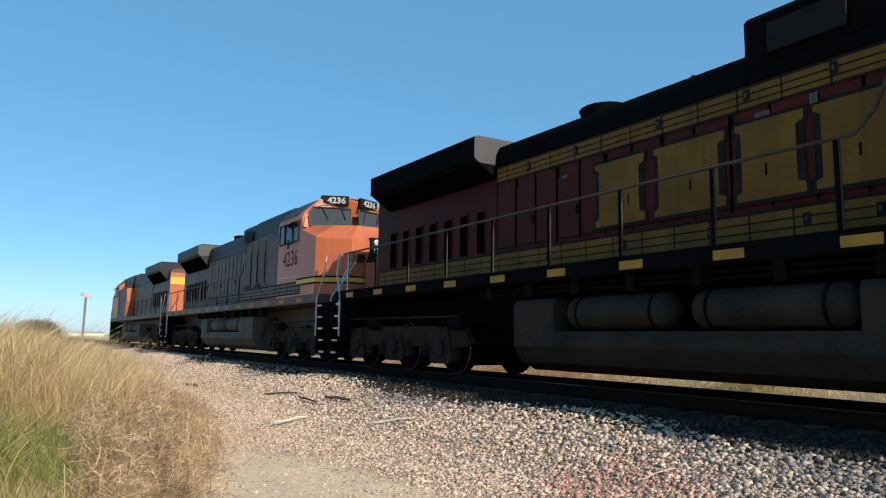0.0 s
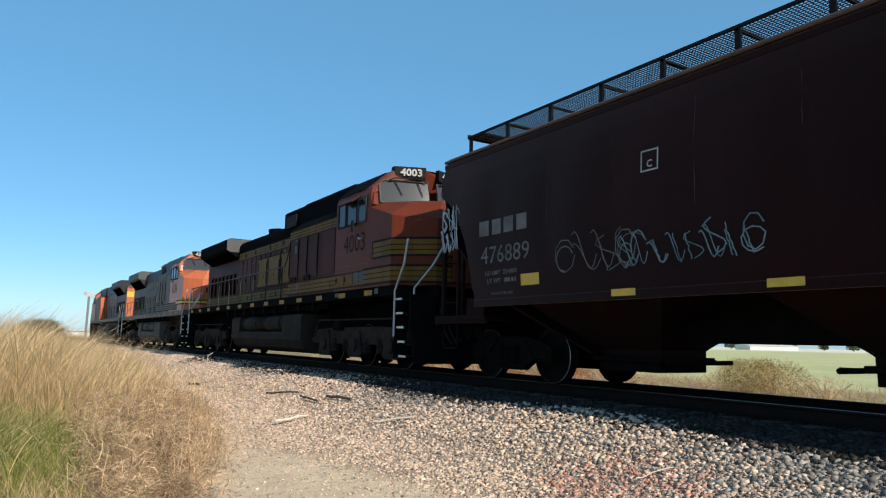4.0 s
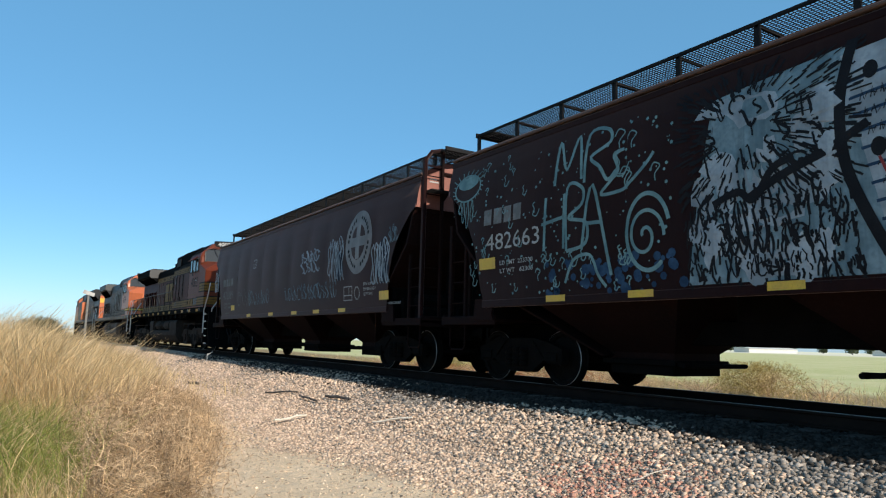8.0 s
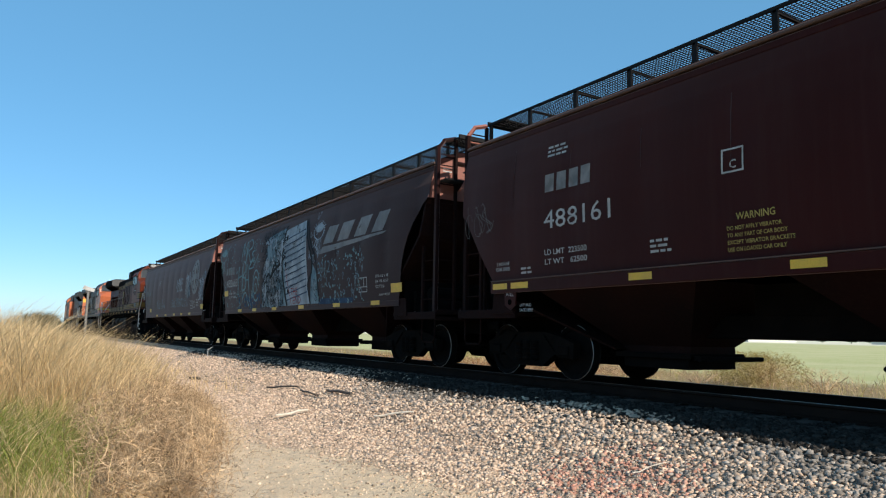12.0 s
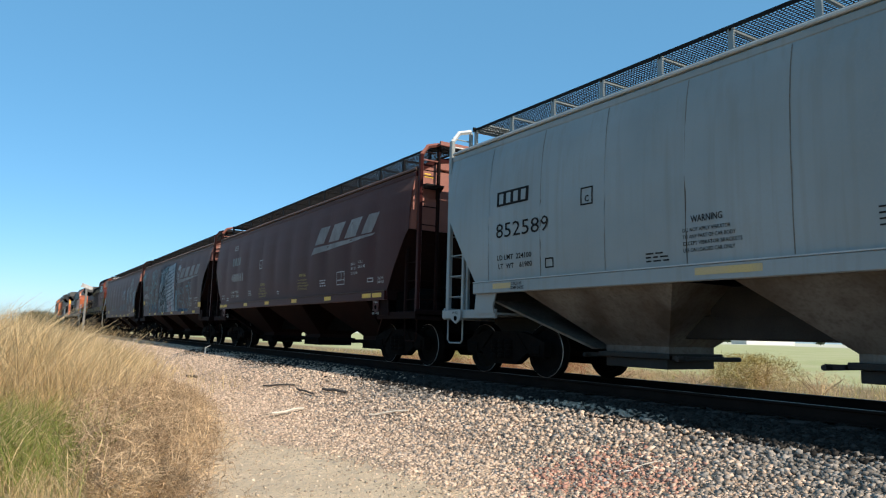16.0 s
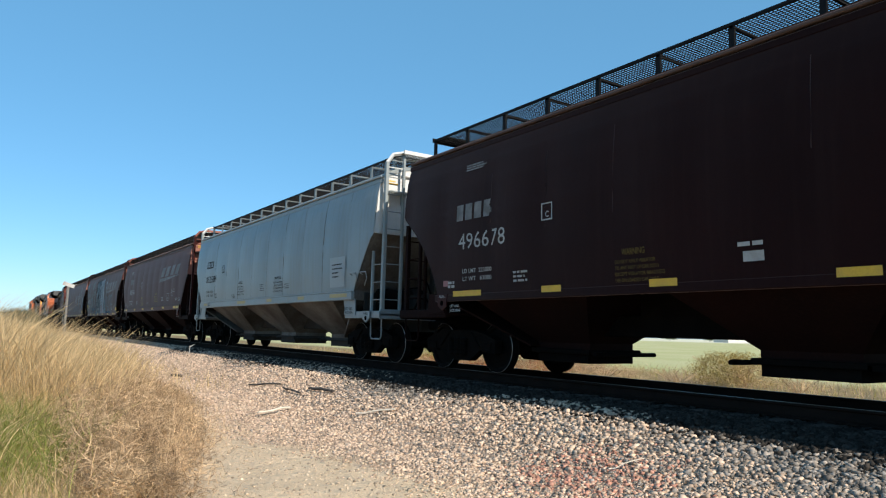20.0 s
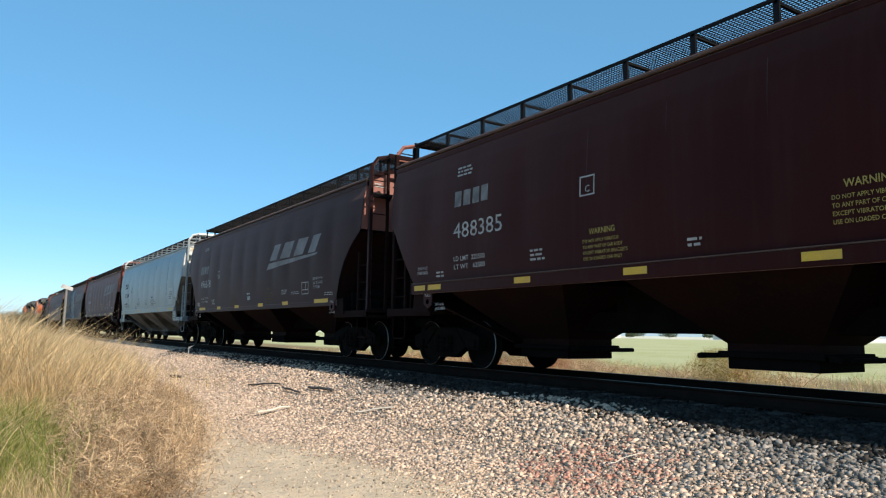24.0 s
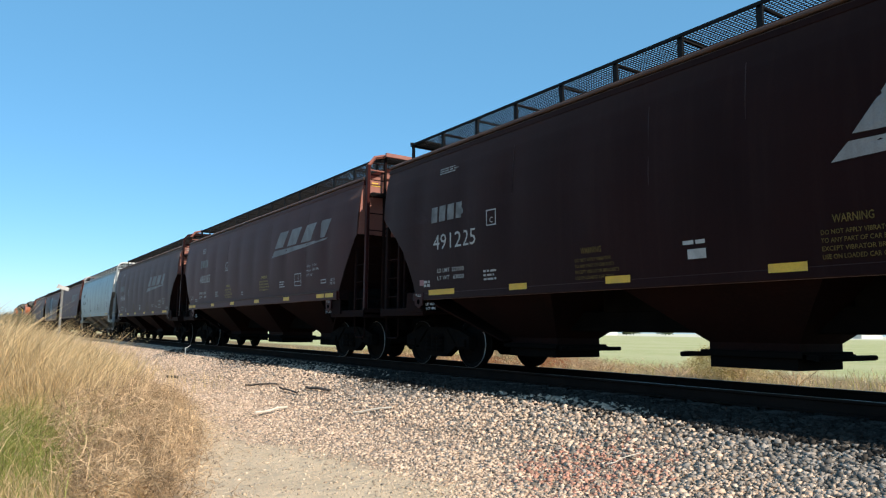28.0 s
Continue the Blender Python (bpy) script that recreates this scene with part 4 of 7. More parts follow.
        part("slope_sheet", m, GREY_CHUTE if paint is GREY else SHADE_BROWN, car)
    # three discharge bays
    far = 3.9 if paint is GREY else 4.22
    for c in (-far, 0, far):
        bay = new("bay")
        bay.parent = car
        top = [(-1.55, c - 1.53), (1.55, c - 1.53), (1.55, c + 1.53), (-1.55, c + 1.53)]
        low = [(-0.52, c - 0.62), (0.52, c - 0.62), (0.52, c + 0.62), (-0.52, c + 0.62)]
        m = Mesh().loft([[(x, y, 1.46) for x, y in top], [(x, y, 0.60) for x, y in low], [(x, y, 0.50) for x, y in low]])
        part("chute", m, GREY_CHUTE if paint is GREY else SHADE_BROWN, bay)
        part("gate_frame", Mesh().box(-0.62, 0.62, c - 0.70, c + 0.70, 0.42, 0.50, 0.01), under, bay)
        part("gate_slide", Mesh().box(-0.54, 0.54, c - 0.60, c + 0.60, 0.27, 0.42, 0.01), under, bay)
        for k in (-1, 1):
            if c * k > 4:
                continue
            part("gate_shaft", Mesh().tube([(-0.72, c + k * 0.92, 0.43), (0.72, c + k * 0.92, 0.43)], 0.035, 8), under, bay)
            part("gate_rail", Mesh().box(-0.60, -0.54, c + k * 0.70, c + k * 0.98, 0.41, 0.47).box(-0.60, 0.60, c + k * 0.70, c + k * 0.74, 0.41, 0.47), under, bay)
    for c in (-1.95, 1.95):
        part("partition_web", Mesh().box(-0.33, 0.33, c - 0.75, c + 0.75, 1.0, 1.45), under, car)
    for s in (-1, 1):
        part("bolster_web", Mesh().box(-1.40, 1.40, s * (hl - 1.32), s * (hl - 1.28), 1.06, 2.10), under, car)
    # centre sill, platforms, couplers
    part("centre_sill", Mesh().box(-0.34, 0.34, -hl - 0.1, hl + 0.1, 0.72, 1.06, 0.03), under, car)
    for s in (-1, 1):
        y0, y1 = s * (hl - 1.5), s * (hl + 0.22)
        part("end_platform", Mesh().box(-1.50, 1.50, y0, y1, 1.06, 1.10).box(-1.53, -1.49, y0, y1, 1.0, 1.16, 0.01).box(1.49, 1.53, y0, y1, 1.0, 1.16, 0.01).box(-1.5, 1.5, y1 - s * 0.05, y1, 0.98, 1.2, 0.01), gear, car)
        m = Mesh().box(-0.15, 0.15, s * (hl + 0.1), s * (hl + 0.55), 0.78, 0.98, 0.04).box(-0.20, 0.20, s * (hl + 0.48), s * (hl + 0.70), 0.70, 1.04, 0.05)
        part("coupler", m, TRUCK, car)
        # bolster webs that carry the sides
        for x in (-1.56, 1.53):
            m = Mesh().plate([(s * (hl - 0.95), 1.46), (s * (hl - 1.55), 1.46), (s * (hl - 1.45), 1.2), (s * (hl - 1.5), 1.08), (s * (hl - 0.9), 1.08)], x, 0.03)
            part("jacking_pad", m, gear, car)
        for x in (-0.35, 0.35):
            part("end_post", Mesh().box(x - 0.04, x + 0.04, s * (hl - 0.62), s * (hl - 0.50), 1.1, 2.75, 0.012), under, car)
        # corner ladders
        for sx in (-1, 1):
            lad = new("ladder")
            lad.parent = car
            x = sx * 1.43
            yo, yi = s * (hl + post), s * (hl + post - 0.50)
            tall = s < 0 or kind == "straight"
            m = Mesh().box(x - 0.04, x + 0.04, yo - 0.05, yo + 0.05, 1.1, 4.56 if tall else 2.95, 0.01)
            part("post", m, gear if s > 0 else paint, lad)
            m = Mesh().tube([(x, yo, 4.54), (x + (-sx) * 0.16, yo, 4.76), (x + (-sx) * 0.45, yo, 4.84)], 0.045, 4)
            if tall:
                part("grab_arch", m, bright, lad)
            part("post", Mesh().box(x - 0.03, x + 0.03, yi - 0.035, yi + 0.035, 1.1, 2.55, 0.01), gear, lad)
            xe = sx * 0.98
            part("post", Mesh().box(xe - 0.03, xe + 0.03, yo - 0.04, yo + 0.04, 1.1, 4.80 if tall else 2.95, 0.01), gear, lad)
            for i in range(9):
                z = 1.42 + i * 0.40
                if z > 2.95 and not tall:
                    continue
                part("rung", Mesh().tube([(x, yo, z), (xe, yo, z)], 0.013, 6), gear, lad)
                if z < 2.6:
                    part("rung", Mesh().tube([(x, yo, z), (x, yi, z)], 0.013, 6), gear, lad)
            m = Mesh().tube([(x, yi, 1.06), (x, yi, 0.60), (x, yi + s * 0.06, 0.54), (x, yo - s * 0.06, 0.54), (x, yo, 0.60), (x, yo, 1.06)], 0.018, 6)
            part("stirrup_step", m, gear, lad)
            m = Mesh().tube([(x - sx * -0.02, yi - s * 0.25, 1.16), (x + sx * 0.06, yi - s * 0.25, 1.10), (x + sx * 0.06, yo, 1.10), (x, yo, 1.12)], 0.014, 6)
            part("grab_iron", m, WHITE, lad, "white grab iron")
    # running boards of grating on brackets
    for sx in (-1, 1):
        board = new("running_board")
        board.parent = car
        g = Mesh()
        a, b = sx * 0.36, sx * 1.05
        ny = int(2 * hl / 0.055)
        for i in range(ny + 1):
            y = -hl + (hl + front) * i / ny
            g.box(a, b, y - 0.005, y + 0.005, 4.808, 4.818)
        for i in range(13):
            x = a + (b - a) * i / 12
            g.box(x - 0.004, x + 0.004, -hl, front, 4.806, 4.816)
        part("grating", g, BLACK, board)
        part("edge_bar", Mesh().box(b - 0.01, b + 0.015, -hl - 0.15, front, 4.79, 4.835), BLACK, board)
        part("edge_bar", Mesh().box(a - 0.015, a + 0.01, -hl - 0.15, front, 4.79, 4.835), BLACK, board)
        nb = 13
        for i in range(nb + 1):
            y = -hl + 0.2 + (hl + front - 0.25) * i / nb
            m = Mesh().box(b - sx * 0.04, b, y - 0.04, y + 0.04, 4.42, 4.82).box(a, b, y - 0.02, y + 0.02, 4.755, 4.795)
            part("bracket", m, BLACK if paint is not GREY else paint, board)
    for s in (-1, 1):
        g = Mesh()
        y0, y1 = (-hl + 0.25, -hl - 0.30) if s < 0 else (front - 0.45, front)
        for i in range(7):
            y = y0 + (y1 - y0) * i / 6
            g.box(-1.05, 1.05, y - 0.006, y + 0.006, 4.80, 4.83)
        for i in range(28):
            x = -1.05 + 2.1 * i / 27
            g.box(x - 0.005, x + 0.005, min(y0, y1), max(y0, y1), 4.795, 4.825)
        part("end_walkway", g, BLACK if paint is not GREY else paint, car)
        # beam takes the sunlit colour at the sun-facing end only
        part("walkway_beam", Mesh().box(-1.07, 1.07, y1 - 0.025, y1 + 0.025, 4.775, 4.87, 0.008), bright if kind != "round" and s < 0 else BLACK, car)
        for sx in (-1, 1) if s < 0 or kind == "straight" else ():
            g = Mesh()
            for i in range(7):
                g.box(sx * 0.95, sx * 1.40, s * (hl + 0.01 + 0.05 * i) - 0.005, s * (hl + 0.01 + 0.05 * i) + 0.005, 3.86, 3.885)
            for i in range(10):
                g.box(sx * (0.95 + 0.05 * i) - 0.004, sx * (0.95 + 0.05 * i) + 0.004, s * (hl - 0.015), s * (hl + 0.32), 3.855, 3.88)
            part("end_step", g, BLACK if paint is not GREY else paint, car)
            part("step_bracket", Mesh().plate([(s * (hl - 0.015), 3.85), (s * (hl + 0.30), 3.85), (s * (hl - 0.015), 3.62)], sx * 0.96, 0.015), gear, car)
            part("end_rail", Mesh().tube([(sx * 0.98, s * (hl + post), 4.45), (sx * 1.43, s * (hl + post), 4.45)], 0.016, 6), bright, car)
        part("end_gusset", Mesh().box(-0.95, 0.95, s * (hl - 0.015), s * (hl + 0.05), 4.30, 4.36, 0.02).box(-0.05, 0.05, s * (hl - 0.01), s * (hl + 0.16), 4.40, 4.76, 0.02), bright, car)
        for i in range(2):
            m = Mesh().add([(-1.26 + dx, s * (hl - 0.014), 4.16 - 0.06 * i + dz) for dx, dz in ((0, 0), (0.17 + 0.06 * i, 0), (0.17 + 0.06 * i, 0.03), (0, 0.03))], [(0, 1, 2, 3)])
            part("end_stencil", m, YELLOW if kind == "straight" else WHITE, car)
        for i in range(5):
            m = Mesh().add([(-0.62 + dx, s * (hl - 0.014), 3.70 - 0.075 * i + dz) for dx, dz in ((0, 0), (0.18 + 0.04 * (i % 2), 0), (0.18 + 0.04 * (i % 2), 0.03), (0, 0.03))], [(0, 1, 2, 3)])
            part("end_stencil", m, FADED, car)
    # weld seams down the sides, some only partly showing
    rs = random.Random(int(-yc * 10))
    for y in (-6.3, -4.9, -3.5, -2.1, -0.7, 0.7, 2.1, 3.5, 4.9, 6.3):
        m = Mesh()
        z0, z1 = (1.66, 4.08) if paint is GREY else (rs.uniform(2.2, 3.2), rs.uniform(3.5, 3.95))
        for i in range(6):
            z = z0 + (z1 - z0) * i / 6
            if kind == "straight" or abs(y) < 6:
                patch(m, y + 0.006, z, 0.016 if paint is GREY else 0.011, (z1 - z0) / 6, out=0.005)
        if m.v and (paint is GREY or rs.random() < 0.7):
            part("weld_seam", m, GREY_CHUTE if paint is GREY else SEAM, car)
    # brake wheel and brake gear on the front platform
    bw = new("brake_wheel")
    bw.parent = car
    ring = [(-0.62 + 0.27 * math.cos(i * math.tau / 18), hl - 0.05, 2.05 + 0.27 * math.sin(i * math.tau / 18)) for i in range(19)]
    part("rim", Mesh().tube(ring, 0.018, 6), UNDER, bw)
    for i in range(6):
        a = i * math.tau / 6
        part("spoke", Mesh().tube([(-0.62, hl - 0.08, 2.05), (-0.62 + 0.26 * math.cos(a), hl - 0.05, 2.05 + 0.26 * math.sin(a))], 0.014, 5), UNDER, bw)
    part("brake_housing", Mesh().box(-0.78, -0.46, hl - 0.28, hl - 0.10, 1.80, 2.30, 0.04).box(-0.68, -0.56, hl - 0.24, hl - 0.14, 1.10, 1.80), UNDER, car)
    for s in (-1, 1):
        part("cross_bearer", Mesh().box(-1.30, 1.30, s * (hl - 1.02), s * (hl - 0.92), 1.10, 1.62, 0.02), under, car)
        part("air_reservoir", Mesh().turned([(-0.15, 0.08), (-0.08, 0.20), (0.62, 0.20), (0.70, 0.08)], "x", (0.2, s * (hl - 0.62), 1.46), 16), under, car, smooth=40)
        part("valve_bracket", Mesh().box(0.10, 0.95, s * (hl - 0.76), s * (hl - 0.46), 1.10, 1.30, 0.02), under, car)
        part("control_valve", Mesh().box(-0.30, 0.02, s * (hl - 0.75), s * (hl - 0.45), 1.10, 1.62, 0.05).box(-0.22, -0.06, s * (hl - 0.70), s * (hl - 0.50), 1.60, 1.78, 0.04), under, car)
        part("valve_pipe", Mesh().tube([(-0.30, s * (hl - 0.6), 1.5), (-0.55, s * (hl - 0.5), 1.66), (-0.85, s * (hl - 0.45), 1.55), (-0.95, s * (hl - 0.4), 1.12)], 0.024, 6), under, car)
        part("valve_pipe", Mesh().tube([(0.02, s * (hl - 0.5), 1.35), (0.10, s * (hl - 0.30), 1.85), (0.60, s * (hl - 0.28), 1.90), (0.75, s * (hl - 0.3), 1.15)], 0.020, 6), under, car)
    part("brake_valve", Mesh().box(-1.1, -0.5, -hl + 0.35, -hl + 0.75, 1.10, 1.42, 0.05).turned([(-1.2, 0.10), (-1.15, 0.15), (-0.5, 0.15), (-0.45, 0.10)], "x", (0, -hl + 0.55, 1.55), 14), UNDER, car)
    part("brake_pipe", Mesh().tube([(-0.9, -hl + 0.3, 1.3), (-0.7, -hl + 0.15, 1.7), (-0.3, -hl + 0.1, 1.75), (-0.1, -hl + 0.0, 1.4), (-0.2, -hl - 0.3, 1.0)], 0.022, 6), UNDER, car)
    for s in (-1, 1):
        part("air_hose", Mesh().tube([(0.3, s * (hl + 0.1), 0.95), (0.32, s * (hl + 0.4), 0.6), (0.3, s * (hl + 0.65), 0.42)], 0.025, 6), BLACK, car)
        part("cross_strut", Mesh().tube([(-0.35, s * (hl - 0.3), 1.15), (0, s * (hl - 0.25), 1.9), (0.35, s * (hl - 0.3), 1.15)], 0.03, 6), UNDER, car)
    part("hatch_trough", Mesh().box(-0.3, 0.3, -hl + 0.5, hl - 0.5, 4.6, 4.79, 0.03), paint, car)
    for c in (-6.55, 6.55):
        freight_truck(car, c)
    TRAIN.append((car, yc, 0))
    return car


GREY_CHUTE = material("rust_dusted_grey_chute", (0.20, 0.188, 0.168), 0.7, 0, (0.09, 0.074, 0.06), 0.9, 0.8, 0.002, 5, (0.08, 0.06, 0.046), 20, (0.05, 0.035, 0.026), 0.4, spec=0.1)
# lighter edge paints: sunlit eave and sill reflection put into colour
EAVE = material("lit_edge_brown_paint", (0.11, 0.068, 0.053), 0.6, 0, (0.075, 0.043, 0.034), 1.2, 0.6, 0.001, 10, (0.08, 0.045, 0.035), 30, spec=0.2)
PALE_EAVE = material("lit_edge_grey_paint", (0.42, 0.44, 0.44), 0.5, 0, (0.36, 0.37, 0.36), 1.2, 0.6, 0.001, 10, spec=0.3)
# darkened copy of the brown paint, shade on chutes, slopes and end gear
SHADE_BROWN = material("shade_dark_brown_paint", (0.016, 0.0065, 0.0056), 0.75, 0, (0.009, 0.0052, 0.005), 0.8, 0.6, 0.002, 5, (0.026, 0.0135, 0.011), 20, spec=0.04)
# lighter than the sides: highlights along the welds put into colour
SEAM = material("weld_highlight_paint", (0.066, 0.033, 0.028), 0.5, 0, (0.035, 0.018, 0.016), 3, 0.8, spec=0.2)
SLOT_BLACK = material("black_hole_shadow_steel", (0.004, 0.004, 0.004), 0.9, spec=0.0)
GREY_UNDER = material("dusty_grey_steel", (0.03, 0.026, 0.022), 0.85, 0, (0.018, 0.016, 0.014), 3.0, 0.6, 0.003, 25)

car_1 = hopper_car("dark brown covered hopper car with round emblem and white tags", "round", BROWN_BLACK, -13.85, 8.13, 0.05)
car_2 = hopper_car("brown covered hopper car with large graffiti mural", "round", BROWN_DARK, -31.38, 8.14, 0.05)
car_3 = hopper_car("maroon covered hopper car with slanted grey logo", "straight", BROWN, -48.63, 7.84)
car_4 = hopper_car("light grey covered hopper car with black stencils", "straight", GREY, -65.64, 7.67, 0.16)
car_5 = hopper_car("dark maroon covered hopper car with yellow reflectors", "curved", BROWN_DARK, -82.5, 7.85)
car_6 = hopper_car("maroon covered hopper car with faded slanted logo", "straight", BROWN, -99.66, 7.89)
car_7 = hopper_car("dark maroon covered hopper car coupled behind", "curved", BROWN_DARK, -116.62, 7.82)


# ---- lettering and spray paint on the hoppers ----
SPRAY_WHITE = material("white_spray_paint", (0.40, 0.44, 0.47), 0.6, 0, (0.22, 0.255, 0.28), 2.2, 0.8, 0, 10, (0.20, 0.22, 0.24), 22, (0.12, 0.14, 0.16), 0.5, spec=0.06)
SPRAY_PALE = material("pale_blue_spray_paint", (0.24, 0.325, 0.36), 0.6, 0, (0.13, 0.195, 0.225), 2.5, 0.85, 0, 10, (0.09, 0.13, 0.15), 18, (0.05, 0.075, 0.09), 0.6, spec=0.06)
SPRAY_TEAL = material("teal_spray_paint", (0.21, 0.33, 0.33), 0.6, 0, (0.12, 0.21, 0.22), 3, 0.8, 0, 10, (0.10, 0.16, 0.17), 25, spec=0.06)
SPRAY_BLUE = material("deep_blue_spray_paint", (0.04, 0.085, 0.15), 0.6, 0, (0.02, 0.045, 0.085), 3, 0.9, 0, 10, (0.015, 0.025, 0.05), 20, spec=0.06)
SPRAY_NAVY = material("dark_blue_spray_mist", (0.016, 0.022, 0.045), 0.6, 0, (0.012, 0.014, 0.026), 3, 0.7, spec=0.06)
SPRAY_BLACK = material("black_spray_paint", (0.012, 0.012, 0.014), 0.6, 0, (0.02, 0.02, 0.022), 3, 0.5, spec=0.06)
SPRAY_RED = material("red_spray_paint", (0.28, 0.05, 0.05), 0.6, 0, (0.22, 0.04, 0.04), 3, 0.5, spec=0.06)
LOGO_GREY = material("faded_logo_white", (0.28, 0.27, 0.265), 0.6, 0, (0.19, 0.183, 0.18), 2, 0.7, streak=(0.15, 0.12, 0.11), streak_amount=0.4, spec=0.06)


def stroke(m, pts, w, out=0.010):
    """A flat ribbon along (y, z) points, laid on the curved side."""
    n = len(pts)
    a = len(m.v)
    for i, (y, z) in enumerate(pts):
        y0, z0 = pts[max(i - 1, 0)]
        y1, z1 = pts[min(i + 1, n - 1)]
        d = math.hypot(y1 - y0, z1 - z0) or 1.0
        ny, nz = -(z1 - z0) / d, (y1 - y0) / d
        k = w * 0.5
        for s in (-1, 1):
            zz = z + s * nz * k
            m.v.append((-(side_at(y + s * ny * k, zz) + out), y + s * ny * k, zz))
    m.f += [(a + 2 * i, a + 2 * i + 1, a + 2 * i + 3, a + 2 * i + 2) for i in range(n - 1)]


GLYPH = {
    "M": (((0, 0), (0.15, 1), (0.45, 0.3), (0.85, 1), (1, 0)),),
    "R": (((0, 0), (0.1, 1), (0.7, 1), (0.8, 0.72), (0.2, 0.5), (0.5, 0.25), (0.75, -0.05), (1.0, 0.1)),),
    "H": (((0, 0), (0.1, 1)), ((0.9, 0), (0.95, 1)), ((-0.1, 0.5), (0.95, 0.58))),
    "B": (((0, 0), (0.05, 1), (0.7, 0.95), (0.7, 0.7), (0.1, 0.52), (0.85, 0.4), (0.8, 0.08), (0, 0)),),
    "A": (((0, 0), (0.45, 1), (1.05, -0.45)), ((0.15, 0.4), (0.8, 0.38))),
    "hook": (((0, 0.7), (0.3, 1), (0.8, 0.8), (0.4, 0.45), (0.45, 0.1)),),
    "wave": (((0.3, 1), (0, 0.85), (0.25, 0.5), (0.05, 0.1), (0.6, 0.0), (1, 0.45)),),
}


def smooth_line(pts, n=5):
    """A curve that runs through the points."""
    p = [pts[0]] + list(pts) + [pts[-1]]
    out = []
    for a, b, c, d in zip(p, p[1:], p[2:], p[3:]):
        for i in range(n):
            t = i / n
            out.append(tuple(0.5 * (2 * q + (r - o) * t + (2 * o - 5 * q + 4 * r - e) * t * t + (3 * q - o - 3 * r + e) * t ** 3) for o, q, r, e in zip(a, b, c, d)))
    return out + [pts[-1]]


def sprayed(m, glyph, y, z, w, h, width, out=0.011):
    for line in GLYPH[glyph]:
        stroke(m, smooth_line([(y - u * w, z + v * h) for u, v in line]), width, out)


def rayed_oval(car, y, z, ry, rz, mat):
    """A sprayed oval ring with rays round it and drips under it."""
    m = Mesh()
    stroke(m, [(y + ry * math.cos(a), z + rz * math.sin(a)) for a in np.linspace(0, math.tau, 33)], 0.035, 0.011)
    for i in range(22):
        a = math.tau * i / 22
        k = 1.45 if math.sin(a) > 0.3 else 1.2
        stroke(m, [(y + ry * 1.04 * math.cos(a), z + rz * 1.04 * math.sin(a)), (y + ry * k * math.cos(a + 0.06), z + rz * k * math.sin(a + 0.06))], 0.022, 0.011)
    tagged(part("sprayed_oval", m, mat, car, "white sprayed oval with rays"), kind="stuff")
    m = Mesh()
    blob(m, y, z + rz * 0.42, ry * 0.8, rz * 0.50, 0.008, 20)
    part("oval_fill", m, mat, car)
    m = Mesh()
    for k, (dy, dz) in enumerate(((-0.05, 0.52), (0.10, 0.40), (-0.20, 0.42), (0.22, 0.22))):
        stroke(m, smooth_line([(y + dy, z - rz), (y + dy + 0.05, z - rz - dz * 0.6), (y + dy, z - rz - dz), (y + dy - 0.05, z - rz - dz * 0.6), (y + dy - 0.01, z - rz)]), 0.024, 0.011)
    tagged(part("paint_drip", m, mat, car), kind="stuff")


def hooks(car, seed, y0, y1, z0, z1, n, size, mat):
    rg = random.Random(seed)
    m = Mesh()
    for _ in range(n):
        k = size * rg.uniform(0.6, 1.3)
        sprayed(m, rg.choice(("hook", "wave")), rg.uniform(y1, y0), rg.uniform(z0, z1), k, k * 1.4, 0.02, 0.0105)
    return tagged(part("sprayed_curl", m, mat, car), kind="stuff")


def blob(m, y, z, ry, rz, out=0.007, n=12, rag=0.0, rg=None):
    pts = []
    for i in range(n):
        k = 1 + (rg.uniform(-rag, rag) if rg else 0)
        pts.append((y + ry * k * math.cos(i * math.tau / n), z + rz * k * math.sin(i * math.tau / n)))
    m.add([(-(side_at(p, q) + out), p, q) for p, q in pts], [tuple(range(n))])


def field_of_paint(m, pts, out=0.005, n=24):
    """A quadrilateral patch (four corners as y, z) laid on the side in small pieces."""
    (a, b, c, d) = [np.array(p, float) for p in pts]
    g = [[(1 - v) * ((1 - u) * a + u * b) + v * ((1 - u) * d + u * c) for u in np.linspace(0, 1, n)] for v in np.linspace(0, 1, n)]
    base = len(m.v)
    m.v += [(-(side_at(p[0], p[1]) + out), float(p[0]), float(p[1])) for r in g for p in r]
    m.f += [(base + j * n + i, base + j * n + i + 1, base + j * n + n + i + 1, base + j * n + n + i) for j in range(n - 1) for i in range(n - 1)]


def curl(rg, y, z, w, h, n=9):
    """A hand-drawn looking stroke inside a cell."""
    k = rg.choice((0, 1, 2, 3))
    if k == 0:
        return [(y - w * t, z + h * (0.5 + 0.48 * math.sin(t * 5 + 1))) for t in np.linspace(0, 1, n)]
    if k == 1:
        return [(y - w * (0.5 + 0.45 * math.cos(a)), z + h * (0.5 + 0.48 * math.sin(a))) for a in np.linspace(0.4, rg.uniform(4, 6.5), n)]
    if k == 2:
        return [(y - w * (0.2 + 0.3 * t + rg.uniform(0, 0.08)), z + h * (1 - t)) for t in np.linspace(0, 1, n)]
    return [(y - w * (0.5 + 0.4 * math.sin(t * 6)), z + h * t) for t in np.linspace(0, 1, n)]


